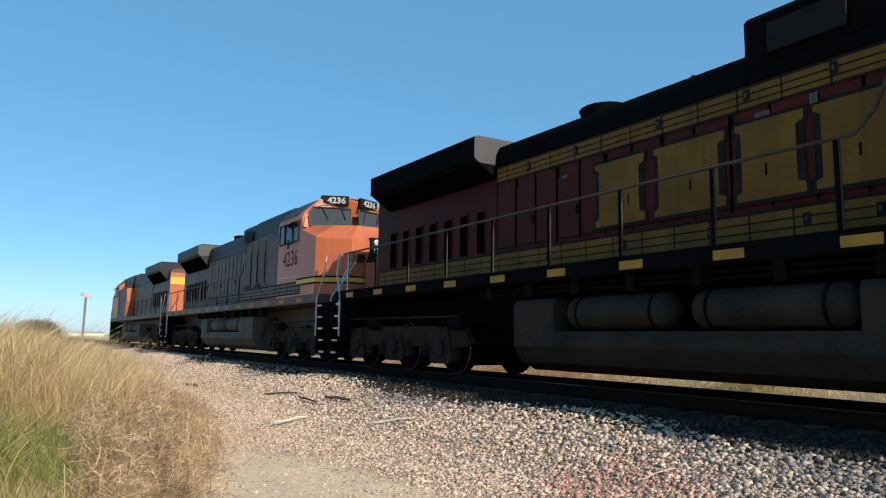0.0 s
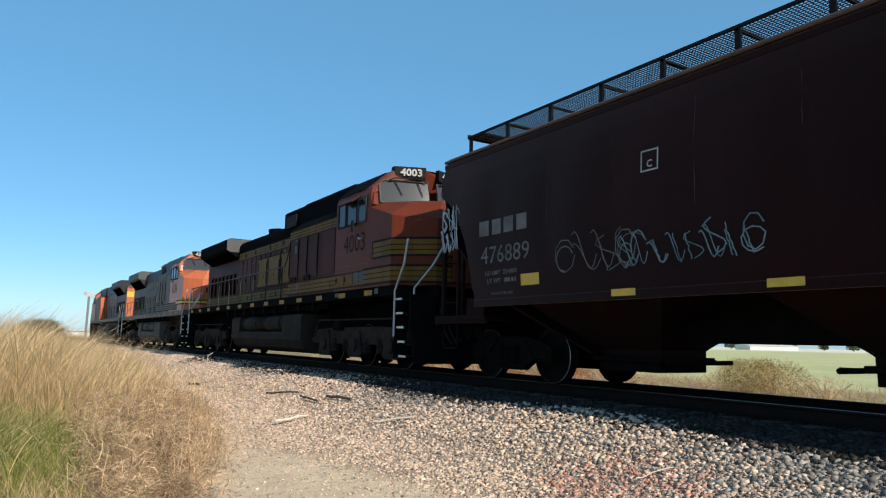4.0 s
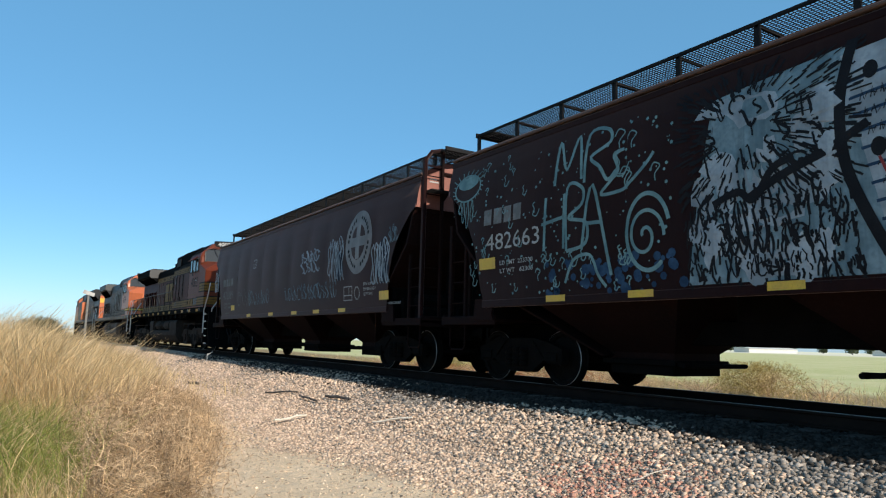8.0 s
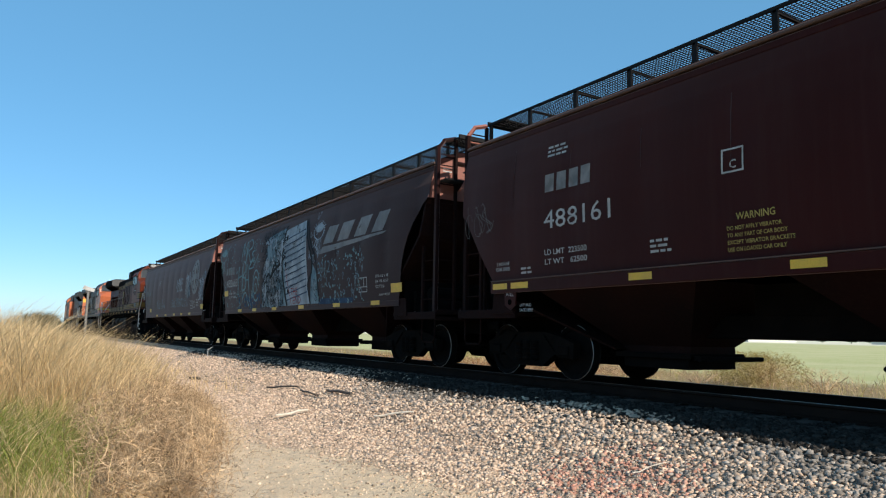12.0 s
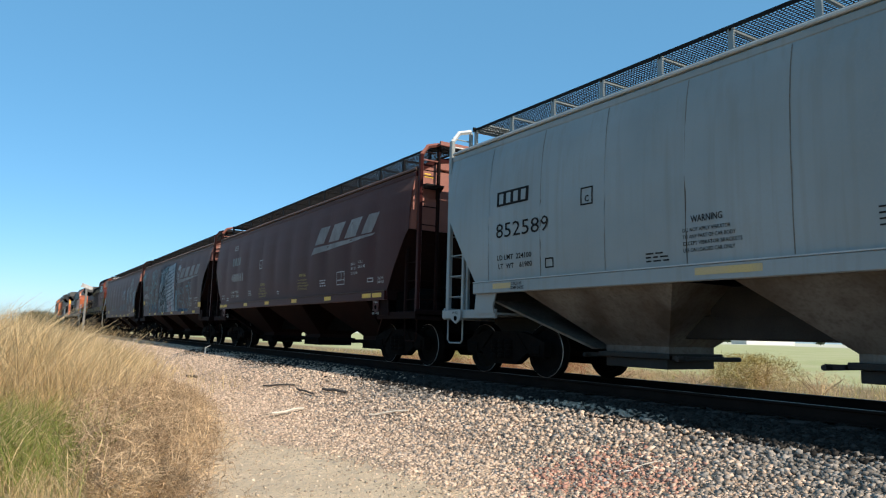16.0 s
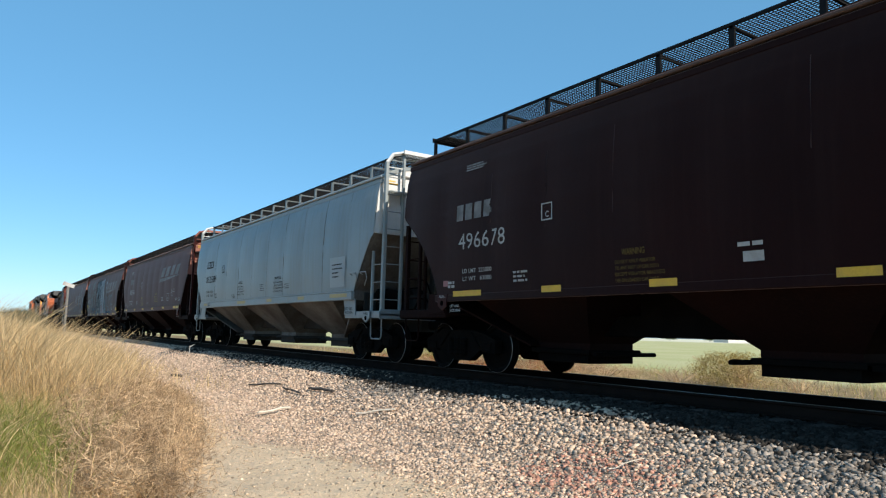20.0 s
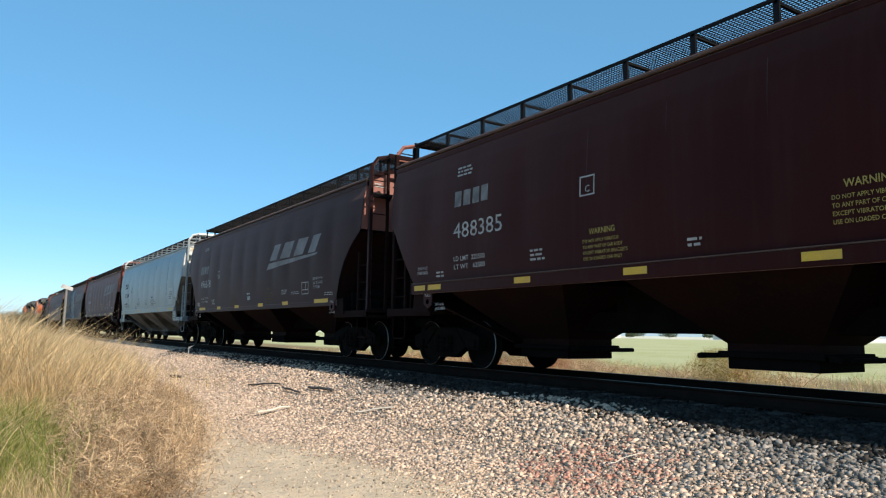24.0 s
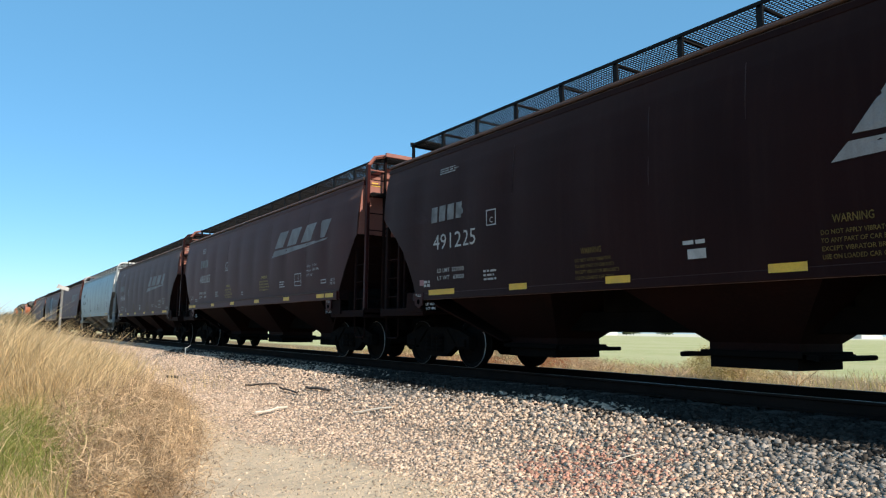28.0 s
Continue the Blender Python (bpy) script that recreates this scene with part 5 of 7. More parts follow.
def tag(car, seed, y0, y1, z0, z1, cells, w, mat, label="", rows=1):
    rg = random.Random(seed)
    m = Mesh()
    cw = (y0 - y1) / cells
    for r in range(rows):
        ch = (z1 - z0) / rows
        for i in range(cells):
            for _ in range(rg.choice((2, 3, 3))):
                yy = y0 - i * cw + rg.uniform(-0.15, 0.15) * cw
                zz = z0 + r * ch + rg.uniform(-0.08, 0.08) * ch
                stroke(m, curl(rg, yy, zz, cw * rg.uniform(0.9, 1.5), ch * rg.uniform(0.75, 1.15)), w * rg.uniform(0.7, 1.3), 0.010 + rg.uniform(0, 0.002))
    return tagged(part("graffiti_tag", m, mat, car, label), kind="stuff")


def specks(car, seed, y0, y1, z0, z1, n, r, mat):
    rg = random.Random(seed)
    m = Mesh()
    for _ in range(n):
        k = rg.uniform(0.4, 1.3) * r
        blob(m, rg.uniform(y1, y0), rg.uniform(z0, z1), k, k, 0.009, 8)
    return tagged(part("paint_speck", m, mat, car), kind="stuff")


def slanted_mark(car, y, z, mat=LOGO_GREY, k=1.0):
    """The road's slanted mark as plain leaning blocks over a tapering bar."""
    for i, w in enumerate((0.70, 0.80, 0.78, 0.62)):
        yl = y - 0.22 - (0.0, 0.90, 1.92, 2.92)[i] * k
        m = Mesh()
        patch(m, yl, z + 0.24, w * 0.86, 0.45, lean=0.75)
        part("logo_block", m, mat, car, "faded grey painted block")
    m = Mesh()
    field_of_paint(m, ((y, z - 0.02), (y - 3.72 * k, z + 0.16), (y - 3.86 * k, z + 0.21), (y - 0.18, z + 0.17)), 0.006)
    part("logo_bar", m, mat, car, "faded grey painted bar")


def name_blocks(car, y, z, h, w, mat):
    """Four plain blocks where the owner's initials stand."""
    cw = w / 4
    for i in range(4):
        m = Mesh()
        patch(m, y - i * cw, z, cw * 0.76, h)
        part("owner_mark", m, MARK_GREY if mat is WHITE else mat, car)


def small_print(car, y, z, w, rows, mat, h=0.035, gap=0.07, seed=1, name="small_print"):
    rg = random.Random(seed)
    m = Mesh()
    for r in range(rows):
        u = 0.0
        lim = w * rg.uniform(0.75, 1.0)
        while u < lim:
            b = min(rg.uniform(0.06, 0.16), lim - u + 0.02)
            patch(m, y - u, z - r * gap, b, h)
            u += b + 0.03
    return part(name, m, mat, car)


def boxed(car, y, z, w, h, mat, letter=None, cross=False):
    t = 0.022
    m = Mesh()
    patch(m, y, z, w, t)
    patch(m, y, z + h - t, w, t)
    patch(m, y, z, t, h, out=0.007)
    patch(m, y - w + t, z, t, h, out=0.007)
    if cross:
        patch(m, y, z + h * 0.33, w, t, out=0.008)
        patch(m, y - w * 0.58, z + h * 0.33, t, h * 0.67, out=0.007)
    b = part("stencil_box", m, mat, car)
    if letter:
        lettering("letter", letter, y - w * 0.34, z + h * 0.18, h * 0.34, mat, car)
    return b


def reflectors(car, ys, z, x=None):
    for y, w in ys:
        part("reflector", patch(Mesh(), y, z, w, 0.10, x=x, out=0.012), YELLOW, car, "yellow reflective strip")


def standard_marks(car, num, y, ldlmt, ltwt, mat=WHITE, zn=2.41, zb=3.0):
    name_blocks(car, y - 0.02, zb, 0.29, 1.08, mat)
    lettering("car_number", num, y, zn, 0.29, mat, car, width=1.45, bold=0.0, label="white stencilled number")
    lettering("stencil", "LD LMT  " + ldlmt, y, 1.99, 0.085, mat, car, width=0.95, bold=0.01)
    lettering("stencil", "LT WT   " + ltwt, y, 1.84, 0.085, mat, car, width=0.95, bold=0.01)
    small_print(car, y - 0.05, zb + 0.72, 0.5, 3, mat, seed=3)
    small_print(car, y + 0.6, 1.80, 0.25, 2, mat, seed=5)


def warning(car, y, z, mat, w=0.5):
    lettering("warning_text", "WARNING", y, z, 0.085, mat, car, width=w, bold=0.012)
    for i, s in enumerate(("DO NOT APPLY VIBRATOR", "TO ANY PART OF CAR BODY", "EXCEPT VIBRATOR BRACKETS", "USE ON LOADED CAR ONLY")):
        lettering("warning_text", s, y + 0.13, z - 0.115 - 0.085 * i, 0.048, mat, car, width=(0.70, 0.76, 0.84, 0.74)[i], bold=0.006)


SILL = -1.651
# first car: round emblem, tags, front number
c = car_1
name_blocks(c, 6.71, 2.55, 0.27, 1.42, FADED)
lettering("car_number", "476889", 6.67, 2.05, 0.30, FADED, c, width=1.36, bold=0.0, label="white stencilled number")
lettering("stencil", "LD LMT  224800", 6.55, 1.84, 0.075, FADED, c, width=0.9, bold=0.01)
lettering("stencil", "LT WT", 6.50, 1.70, 0.075, FADED, c, width=0.4, bold=0.01)
small_print(c, 6.0, 1.70, 0.3, 1, FADED, 0.07, seed=2)
lettering("stencil", "7 INCH HF COMP SHOES", 6.40, 1.49, 0.05, FADED, c, width=0.62, bold=0.01)
part("warning_plate", patch(Mesh(), 5.55, 1.61, 0.46, 0.19, out=0.012), YELLOW, c, "yellow painted plate")
part("warning_plate", patch(Mesh(), -6.59, 1.58, 0.46, 0.20, out=0.012), YELLOW, c, "yellow painted plate")
boxed(c, 2.95, 3.0, 0.30, 0.30, WHITE, "C")
m = Mesh()
for r0, r1 in ((0.44, 0.79), ):
    for i in range(40):
        a, b = i * math.tau / 40, (i + 1) * math.tau / 40
        for q in range(3):
            u, v = r0 + (r1 - r0) * q / 3, r0 + (r1 - r0) * (q + 1) / 3
            pts = [(-5.40 - 0.93 * u * math.cos(a), 3.04 + u * math.sin(a)), (-5.40 - 0.93 * v * math.cos(a), 3.04 + v * math.sin(a)), (-5.40 - 0.93 * v * math.cos(b), 3.04 + v * math.sin(b)), (-5.40 - 0.93 * u * math.cos(b), 3.04 + u * math.sin(b))]
            m.add([(-(side_at(y, z) + 0.006), y, z) for y, z in pts], [(0, 1, 2, 3)])
part("emblem_ring", m, LOGO_GREY, c, "faded white painted ring")
m = Mesh()
patch(m, -4.98, 2.93, 0.84, 0.24, out=0.008)
patch(m, -5.29, 2.62, 0.22, 0.86, out=0.010)
part("emblem_cross", m, LOGO_GREY, c, "faded white painted cross")
m = Mesh()
for i in range(30):
    if i % 15 in (0, 7, 8):
        continue
    a = math.tau * (i + 0.5) / 30
    blob(m, -5.40 - 0.93 * 0.61 * math.cos(a), 3.04 + 0.61 * math.sin(a), 0.045, 0.055, 0.011, 6)
tagged(part("emblem_lettering", m, SPRAY_BLACK, c), kind="stuff")
for y, z, ry, rz in ((-6.75, 2.45, 0.30, 0.50), (-4.35, 2.55, 0.22, 0.40)):
    m = Mesh()
    blob(m, y, z, ry, rz, 0.006, 18, 0.15, random.Random(3))
    part("spray_mist", m, SPRAY_NAVY, c, "dark blue spray mist")
for seed, y0, y1, z0, z1 in ((1, -6.2, -7.05, 1.95, 2.95), (2, -3.6, -4.6, 2.15, 3.25)):
    rg = random.Random(seed)
    m = Mesh()
    for i in range(6):
        y = y0 + (y1 - y0) * (i + 0.3) / 6
        sprayed(m, ("wave", "hook", "M", "wave", "R", "hook")[i], y + 0.08, z0 + rg.uniform(0, 0.2), rg.uniform(0.20, 0.32), (z1 - z0) * rg.uniform(0.7, 0.95), 0.036)
        stroke(m, smooth_line([(y, z1 - rg.uniform(0, 0.2)), (y - 0.1, z1 - 0.4), (y - 0.02, z1 - 0.7), (y - 0.14, z0)]), 0.03)
    tagged(part("graffiti_tag", m, SPRAY_WHITE, c, "white spray tag"), kind="stuff")
tag(c, 3, -1.6, -2.95, 2.5, 3.1, 4, 0.035, SPRAY_WHITE, "white spray tag", 2)
tag(c, 4, -0.3, -4.2, 1.75, 2.15, 15, 0.018, SPRAY_PALE, "thin pale spray writing")
tag(c, 5, 3.4, 1.2, 1.75, 2.15, 8, 0.016, SPRAY_PALE, "thin pale spray writing")
tag(c, 6, -7.0, -7.4, 2.85, 3.2, 3, 0.014, SPRAY_PALE)
tag(c, 7, 8.0, 7.4, 2.4, 3.2, 4, 0.03, SPRAY_WHITE, "white spray tag", 2)
tag(c, 8, 4.7, 3.0, 1.75, 2.3, 4, 0.016, FADED, "faded tan spray tag")
boxed(c, -4.64, 1.62, 0.50, 0.36, WHITE, None, True)
m = Mesh()
for i in range(16):
    blob(m, -5.42 + 0.14 * math.cos(i * math.tau / 16), 1.79 + 0.15 * math.sin(i * math.tau / 16), 0.022, 0.022, 0.008, 6)
tagged(part("round_stencil", m, WHITE, c), kind="stuff")
for i, s in enumerate(("EXW 10-8 H 9-8", "EW 8-8 H 15-0", "CU FT 5161")):
    lettering("stencil", s, -5.78, 1.95 - i * 0.12, 0.075, WHITE, c, width=(0.62, 0.62, 0.45)[i], bold=0.01)
lettering("stencil", "2 INCH HF COMP SHOES", -7.0, 1.47, 0.05, WHITE, c, width=0.6, bold=0.01)
reflectors(c, [(y, 0.44) for y in (3.55, 1.2, -0.9, -2.6, -4.3)], 1.345, -1.592)

# second car: mural
c = car_2
name_blocks(c, 6.84, 2.76, 0.28, 1.10, WHITE)
lettering("car_number", "482663", 6.78, 2.30, 0.29, WHITE, c, width=1.45, bold=0.0, label="white stencilled number")
lettering("stencil", "LD LMT  223700", 6.40, 2.02, 0.075, WHITE, c, width=0.9, bold=0.01)
lettering("stencil", "LT WT   62300", 6.40, 1.88, 0.075, WHITE, c, width=0.9, bold=0.01)
part("warning_plate", patch(Mesh(), 6.97, 1.97, 0.46, 0.20, out=0.012), YELLOW, c, "yellow painted plate")
part("warning_plate", patch(Mesh(), -6.60, 1.60, 0.50, 0.20, out=0.012), YELLOW, c, "yellow painted plate")
rg = random.Random(21)
m = Mesh()
for g, y, z, w, h in (("M", 4.98, 3.17, 0.62, 0.70), ("R", 4.30, 3.10, 0.62, 0.74), ("H", 5.22, 2.15, 0.50, 0.86), ("B", 4.70, 2.10, 0.52, 0.98), ("A", 4.36, 2.10, 0.54, 0.94)):
    sprayed(m, g, y, z, w, h, 0.055)
tagged(part("spray_letter", m, SPRAY_TEAL, c, "pale teal sprayed letters"), kind="stuff")
m = Mesh()
stroke(m, smooth_line([(3.54, 3.46), (3.72, 3.41), (3.64, 3.17), (3.79, 3.02), (3.95, 2.86), (3.60, 2.86), (3.42, 2.95), (3.13, 3.16), (3.0, 3.3)]), 0.05)
stroke(m, [(3.12 + 0.37 * math.cos(a), 2.22 + 0.52 * math.sin(a)) for a in np.linspace(-2.2, 2.9, 34)], 0.06)
stroke(m, [(3.17 + (0.03 + 0.032 * a) * math.cos(a), 2.17 + (0.04 + 0.038 * a) * math.sin(a)) for a in np.linspace(0, 9.5, 44)], 0.05)
stroke(m, smooth_line([(4.75, 1.62), (4.55, 1.95), (4.2, 2.0), (4.05, 1.7), (3.9, 1.52)]), 0.05)
part("spiral", m, SPRAY_TEAL, c, "teal sprayed spiral and curves")
hooks(c, 33, 3.75, 2.75, 2.55, 3.55, 7, 0.22, SPRAY_TEAL)
hooks(c, 34, 7.3, 5.3, 1.55, 3.9, 26, 0.13, SPRAY_TEAL)
hooks(c, 41, 5.3, 3.3, 1.45, 2.0, 18, 0.13, SPRAY_TEAL)
rayed_oval(c, 7.45, 3.56, 0.42, 0.25, SPRAY_TEAL)
specks(c, 35, 7.2, 2.7, 1.5, 3.9, 190, 0.022, SPRAY_TEAL)
specks(c, 36, 5.2, 2.5, 1.42, 1.95, 60, 0.07, SPRAY_BLUE)
m = Mesh()
field_of_paint(m, ((2.50, 1.46), (0.10, 1.46), (0.40, 3.92), (2.1, 3.75)), 0.0055)
part("mural_ground", m, SPRAY_PALE, c, "pale blue sprayed mural ground")
m = Mesh()
for i in range(26):
    blob(m, rg.uniform(0.6, 2.35), rg.uniform(1.6, 3.7), rg.uniform(0.10, 0.30), rg.uniform(0.12, 0.34), 0.0065 + i * 0.00006, 12, 0.3, rg)
tagged(part("mural_fill", m, SPRAY_WHITE, c), kind="stuff")
m = Mesh()
for i in range(620):
    y, z = rg.uniform(0.40, 2.50), rg.uniform(1.46, 3.92)
    dy, dz = y - 1.67, z - 3.3
    d = math.hypot(dy, dz) or 1.0
    if z > 2.5 and d < 0.35:
        continue
    k = rg.uniform(0.06, 0.24)
    ay, az = (dy / d, dz / d) if z > 2.5 else (rg.uniform(-0.3, 0.3), -1.0)
    stroke(m, [(y, z), (y + 0.5 * k * ay + rg.uniform(-0.03, 0.03), z + 0.5 * k * az), (y + k * ay, max(1.45, z + k * az))], rg.uniform(0.012, 0.036), 0.011)
for i in range(60):
    y, z = rg.uniform(0.7, 2.4), rg.uniform(1.5, 3.5)
    stroke(m, curl(rg, y, z, rg.uniform(0.08, 0.25), rg.uniform(0.12, 0.35)), rg.uniform(0.018, 0.04), 0.012)
for i in range(5):
    y = 1.45 + 0.12 * i
    stroke(m, smooth_line([(y, 2.3), (y - 0.05, 2.0), (y + 0.02, 1.78), (y + 0.08, 1.95)]), 0.035, 0.0125)
tagged(part("mural_outline", m, SPRAY_BLACK, c), kind="stuff")
m = Mesh()
stroke(m, smooth_line([(1.62, 2.42), (1.2, 2.62), (0.7, 2.80), (0.27, 3.0)]), 0.10, 0.0135)
stroke(m, smooth_line([(2.1, 2.42), (1.75, 2.52), (1.55, 2.40), (1.30, 2.72), (1.05, 2.80)]), 0.09, 0.0135)
part("mural_bar", m, SPRAY_BLACK, c, "thick black sprayed line")
m = Mesh()
stroke(m, smooth_line([(0.42, 3.95), (0.55, 3.3), (0.52, 2.65), (0.34, 2.1), (0.06, 1.46)]), 0.12, 0.0125)
part("mural_bar", m, SPRAY_BLACK, c, "thick black sprayed line")
m = Mesh()
field_of_paint(m, ((0.06, 1.45), (-1.78, 1.48), (-1.24, 3.94), (0.55, 3.80)), 0.0075)
part("mural_sheet", m, SPRAY_WHITE, c, "pale sprayed sheet with ruled lines")
m = Mesh()
for i in range(11):
    z = 1.62 + 0.185 * i
    stroke(m, [(0.10 + 0.2 * (z - 1.5) - t * 1.72, z + 0.20 * t) for t in np.linspace(0, 1, 8)], 0.034, 0.0095)
tagged(part("mural_line", m, SPRAY_BLUE, c), kind="stuff")
m = Mesh()
for r in range(8):
    u = 0.0
    while u < 1.30:
        b = rg.uniform(0.04, 0.10)
        z = 1.93 + r * 0.185 + 0.12 * u
        y = 0.02 + 0.2 * (z - 1.6) - u
        stroke(m, [(y, z + rg.uniform(0, 0.05)), (y - b * 0.3, z + 0.12), (y - b * 0.6, z + 0.01), (y - b, z + rg.uniform(0.05, 0.12))], 0.012, 0.012)
        if rg.random() < 0.6:
            stroke(m, [(y, z + 0.06), (y - b, z + rg.uniform(0.04, 0.1))], 0.010, 0.0122)
        u += b + 0.035
tagged(part("mural_scribble", m, SPRAY_BLACK, c), kind="stuff")
m = Mesh()
for y, z in ((0.30, 2.72), (0.06, 1.88), (0.36, 3.55)):
    blob(m, y - 0.12, z, 0.075, 0.10, 0.0125, 14)
tagged(part("mural_dot", m, SPRAY_BLACK, c), kind="stuff")
lettering("spray_word", "THE", -0.28, 1.76, 0.22, SPRAY_RED, c, width=0.52, lean=0.1, bold=0.0, label="red sprayed word", out=0.0135)
lettering("spray_word", "END", -0.42, 1.50, 0.22, SPRAY_RED, c, width=0.66, lean=0.1, bold=0.0, label="red sprayed word", out=0.0135)
m = Mesh()
stroke(m, smooth_line([(0.18, 2.62), (0.02, 2.2), (-0.18, 1.8), (-0.32, 1.46)]), 0.03, 0.0125)
part("mural_margin", m, SPRAY_RED, c, "red sprayed line")
m = Mesh()
stroke(m, smooth_line([(-1.22, 3.95), (-1.42, 3.5), (-1.62, 3.15), (-1.90, 2.75), (-1.90, 2.35), (-1.66, 2.05), (-1.72, 1.75), (-1.82, 1.47)]), 0.08, 0.0135)
stroke(m, smooth_line([(-1.35, 3.9), (-1.75, 3.2), (-2.2, 2.6), (-2.5, 1.5)]), 0.06, 0.0135)
tagged(part("mural_edge", m, SPRAY_BLACK, c), kind="stuff")
m = Mesh()
field_of_paint(m, ((-1.80, 1.47), (-2.42, 1.47), (-2.25, 2.3), (-1.92, 2.6)), 0.0065)
part("mural_fill", m, SPRAY_PALE, c)
rayed_oval(c, -2.30, 3.46, 0.36, 0.22, SPRAY_WHITE)
slanted_mark(c, -2.46, 2.82)
lettering("spray_number", "2012", -2.34, 2.27, 0.33, SPRAY_PALE, c, width=0.86, bold=-0.01, label="pale sprayed numerals")
hooks(c, 42, 0.1, -1.6, 3.0, 3.85, 8, 0.12, SPRAY_BLACK)
hooks(c, 43, -1.9, -2.3, 1.5, 2.4, 7, 0.12, SPRAY_BLACK)
hooks(c, 38, -1.6, -2.4, 2.6, 3.9, 18, 0.12, SPRAY_WHITE)
hooks(c, 40, -2.3, -5.2, 1.48, 2.75, 36, 0.14, SPRAY_PALE)
specks(c, 39, -2.2, -5.2, 1.45, 2.75, 110, 0.035, SPRAY_TEAL)
m = Mesh()
field_of_paint(m, ((-2.4, 1.44), (-4.6, 1.44), (-4.6, 1.56), (-2.4, 1.60)), 0.006)
part("mural_blue_band", m, SPRAY_BLUE, c)
boxed(c, -4.95, 1.66, 0.46, 0.36, WHITE, None, True)
for i, s in enumerate(("EXW 10-8  H  9-8", "EW   8-8  H 15-0", "CU FT 5161")):
    lettering("stencil", s, -5.85, 1.97 - i * 0.12, 0.07, WHITE, c, width=(0.62, 0.62, 0.42)[i], bold=0.01)
lettering("stencil", "2 INCH HF COMP SHOES", -6.0, 1.55, 0.05, WHITE, c, width=0.55, bold=0.01)
reflectors(c, [(y, 0.44) for y in (5.2, 3.5, 1.45, -0.9, -3.4, -5.6)], 1.345, -1.592)

# third and sixth cars: maroon with slanted mark
for c, num, ld, lt in ((car_3, "488161", "223500", "62500"), (car_6, "488385", "223500", "62500")):
    standard_marks(c, num, 5.48, ld, lt)
    boxed(c, 2.23, 2.70, 0.30, 0.30, WHITE, "C")
    warning(c, -1.50, 2.22, DULL_YELLOW)
    warning(c, 2.06, 2.12, DULL_YELLOW)
    small_print(c, 3.35, 1.98, 0.34, 3, WHITE, seed=4)
    small_print(c, 0.4, 1.86, 0.2, 2, WHITE, seed=6)
    slanted_mark(c, -2.40, 2.80)
    boxed(c, -4.17, 1.87, 0.47, 0.34, WHITE, None, True)
    small_print(c, -3.05, 2.02, 0.42, 3, WHITE, seed=8)
    for i, s in enumerate(("EW 8-1", "EXW 10-8", "CU FT 5188")):
        lettering("stencil", s, -5.00, 2.32 - i * 0.115, 0.065, WHITE, c, width=(0.26, 0.32, 0.40)[i], bold=0.01)
    for i, s in enumerate(("H 15-0", "EXW H 9-2")):
        lettering("stencil", s, -5.42, 2.34 - i * 0.115, 0.065, WHITE, c, width=(0.26, 0.40)[i], bold=0.01)
    lettering("stencil", "2 INCH HF", -6.45, 1.90, 0.06, WHITE, c, width=0.30, bold=0.01)
    lettering("stencil", "COMP SHOES", -6.42, 1.81, 0.06, WHITE, c, width=0.34, bold=0.01)
    lettering("stencil", "2 INCH HF", 6.73, 1.90, 0.06, WHITE, c, width=0.34, bold=0.01)
    lettering("stencil", "COMP SHOES", 6.76, 1.81, 0.06, WHITE, c, width=0.38, bold=0.01)
    boxed(c, -5.92, 1.86, 0.30, 0.10, WHITE)
    reflectors(c, ((6.80, 0.40), (6.30, 0.45), (3.70, 0.40), (1.40, 0.40), (-1.04, 0.42), (-3.48, 0.44), (-5.75, 0.46), (-6.28, 0.46)), 1.49, SILL)
part("replaced_panel", patch(Mesh(), -5.55, 2.98, 0.30, 0.55, out=0.013), BROWN, car_6, "repainted patch over the mark")
tag(car_3, 51, 7.7, 6.9, 2.5, 3.0, 3, 0.010, FADED, "thin dull spray tag")

# fourth car: grey
c = car_4
part("logo_patch", patch(Mesh(), 6.05, 2.93, 0.86, 0.26), INK, c, "black painted patch")
for i in range(4):
    part("logo_block", patch(Mesh(), 5.98 - i * 0.2, 2.97, 0.12, 0.18, out=0.010), GREY, c)
lettering("car_number", "852589", 6.07, 2.38, 0.25, INK, c, width=1.38, bold=0.0, label="black stencilled number")
lettering("stencil", "LD LMT  224100", 6.03, 1.99, 0.085, INK, c, width=0.92, bold=0.01)
lettering("stencil", "LT  WT    61900", 6.00, 1.84, 0.085, INK, c, width=0.90, bold=0.01)
lettering("stencil", "2 INCH HF", 5.58, 1.545, 0.05, INK, c, width=0.26, x=-1.652, bold=0.008)
lettering("stencil", "COMP SHOES", 5.62, 1.475, 0.05, INK, c, width=0.36, x=-1.652, bold=0.008)
boxed(c, 4.78, 1.78, 0.20, 0.16, INK)
boxed(c, 3.95, 2.66, 0.24, 0.27, INK, "C")
warning(c, 2.02, 2.17, INK, 0.46)
warning(c, -1.50, 2.16, INK, 0.48)
small_print(c, -0.18, 2.05, 0.34, 4, INK, 0.017, 0.06, seed=12)
small_print(c, -2.27, 1.98, 0.42, 3, INK, 0.017, 0.055, seed=13)
small_print(c, 2.75, 1.82, 0.4, 3, INK, 0.02, 0.05, seed=14)
part("stencil_panel", patch(Mesh(), -5.42, 1.76, 0.82, 0.74, out=0.012), material("clean_pale_grey_paint", (0.34, 0.37, 0.375), 0.5, 0, (0.30, 0.33, 0.335), 2, 0.4), c, "cleaner pale grey panel")
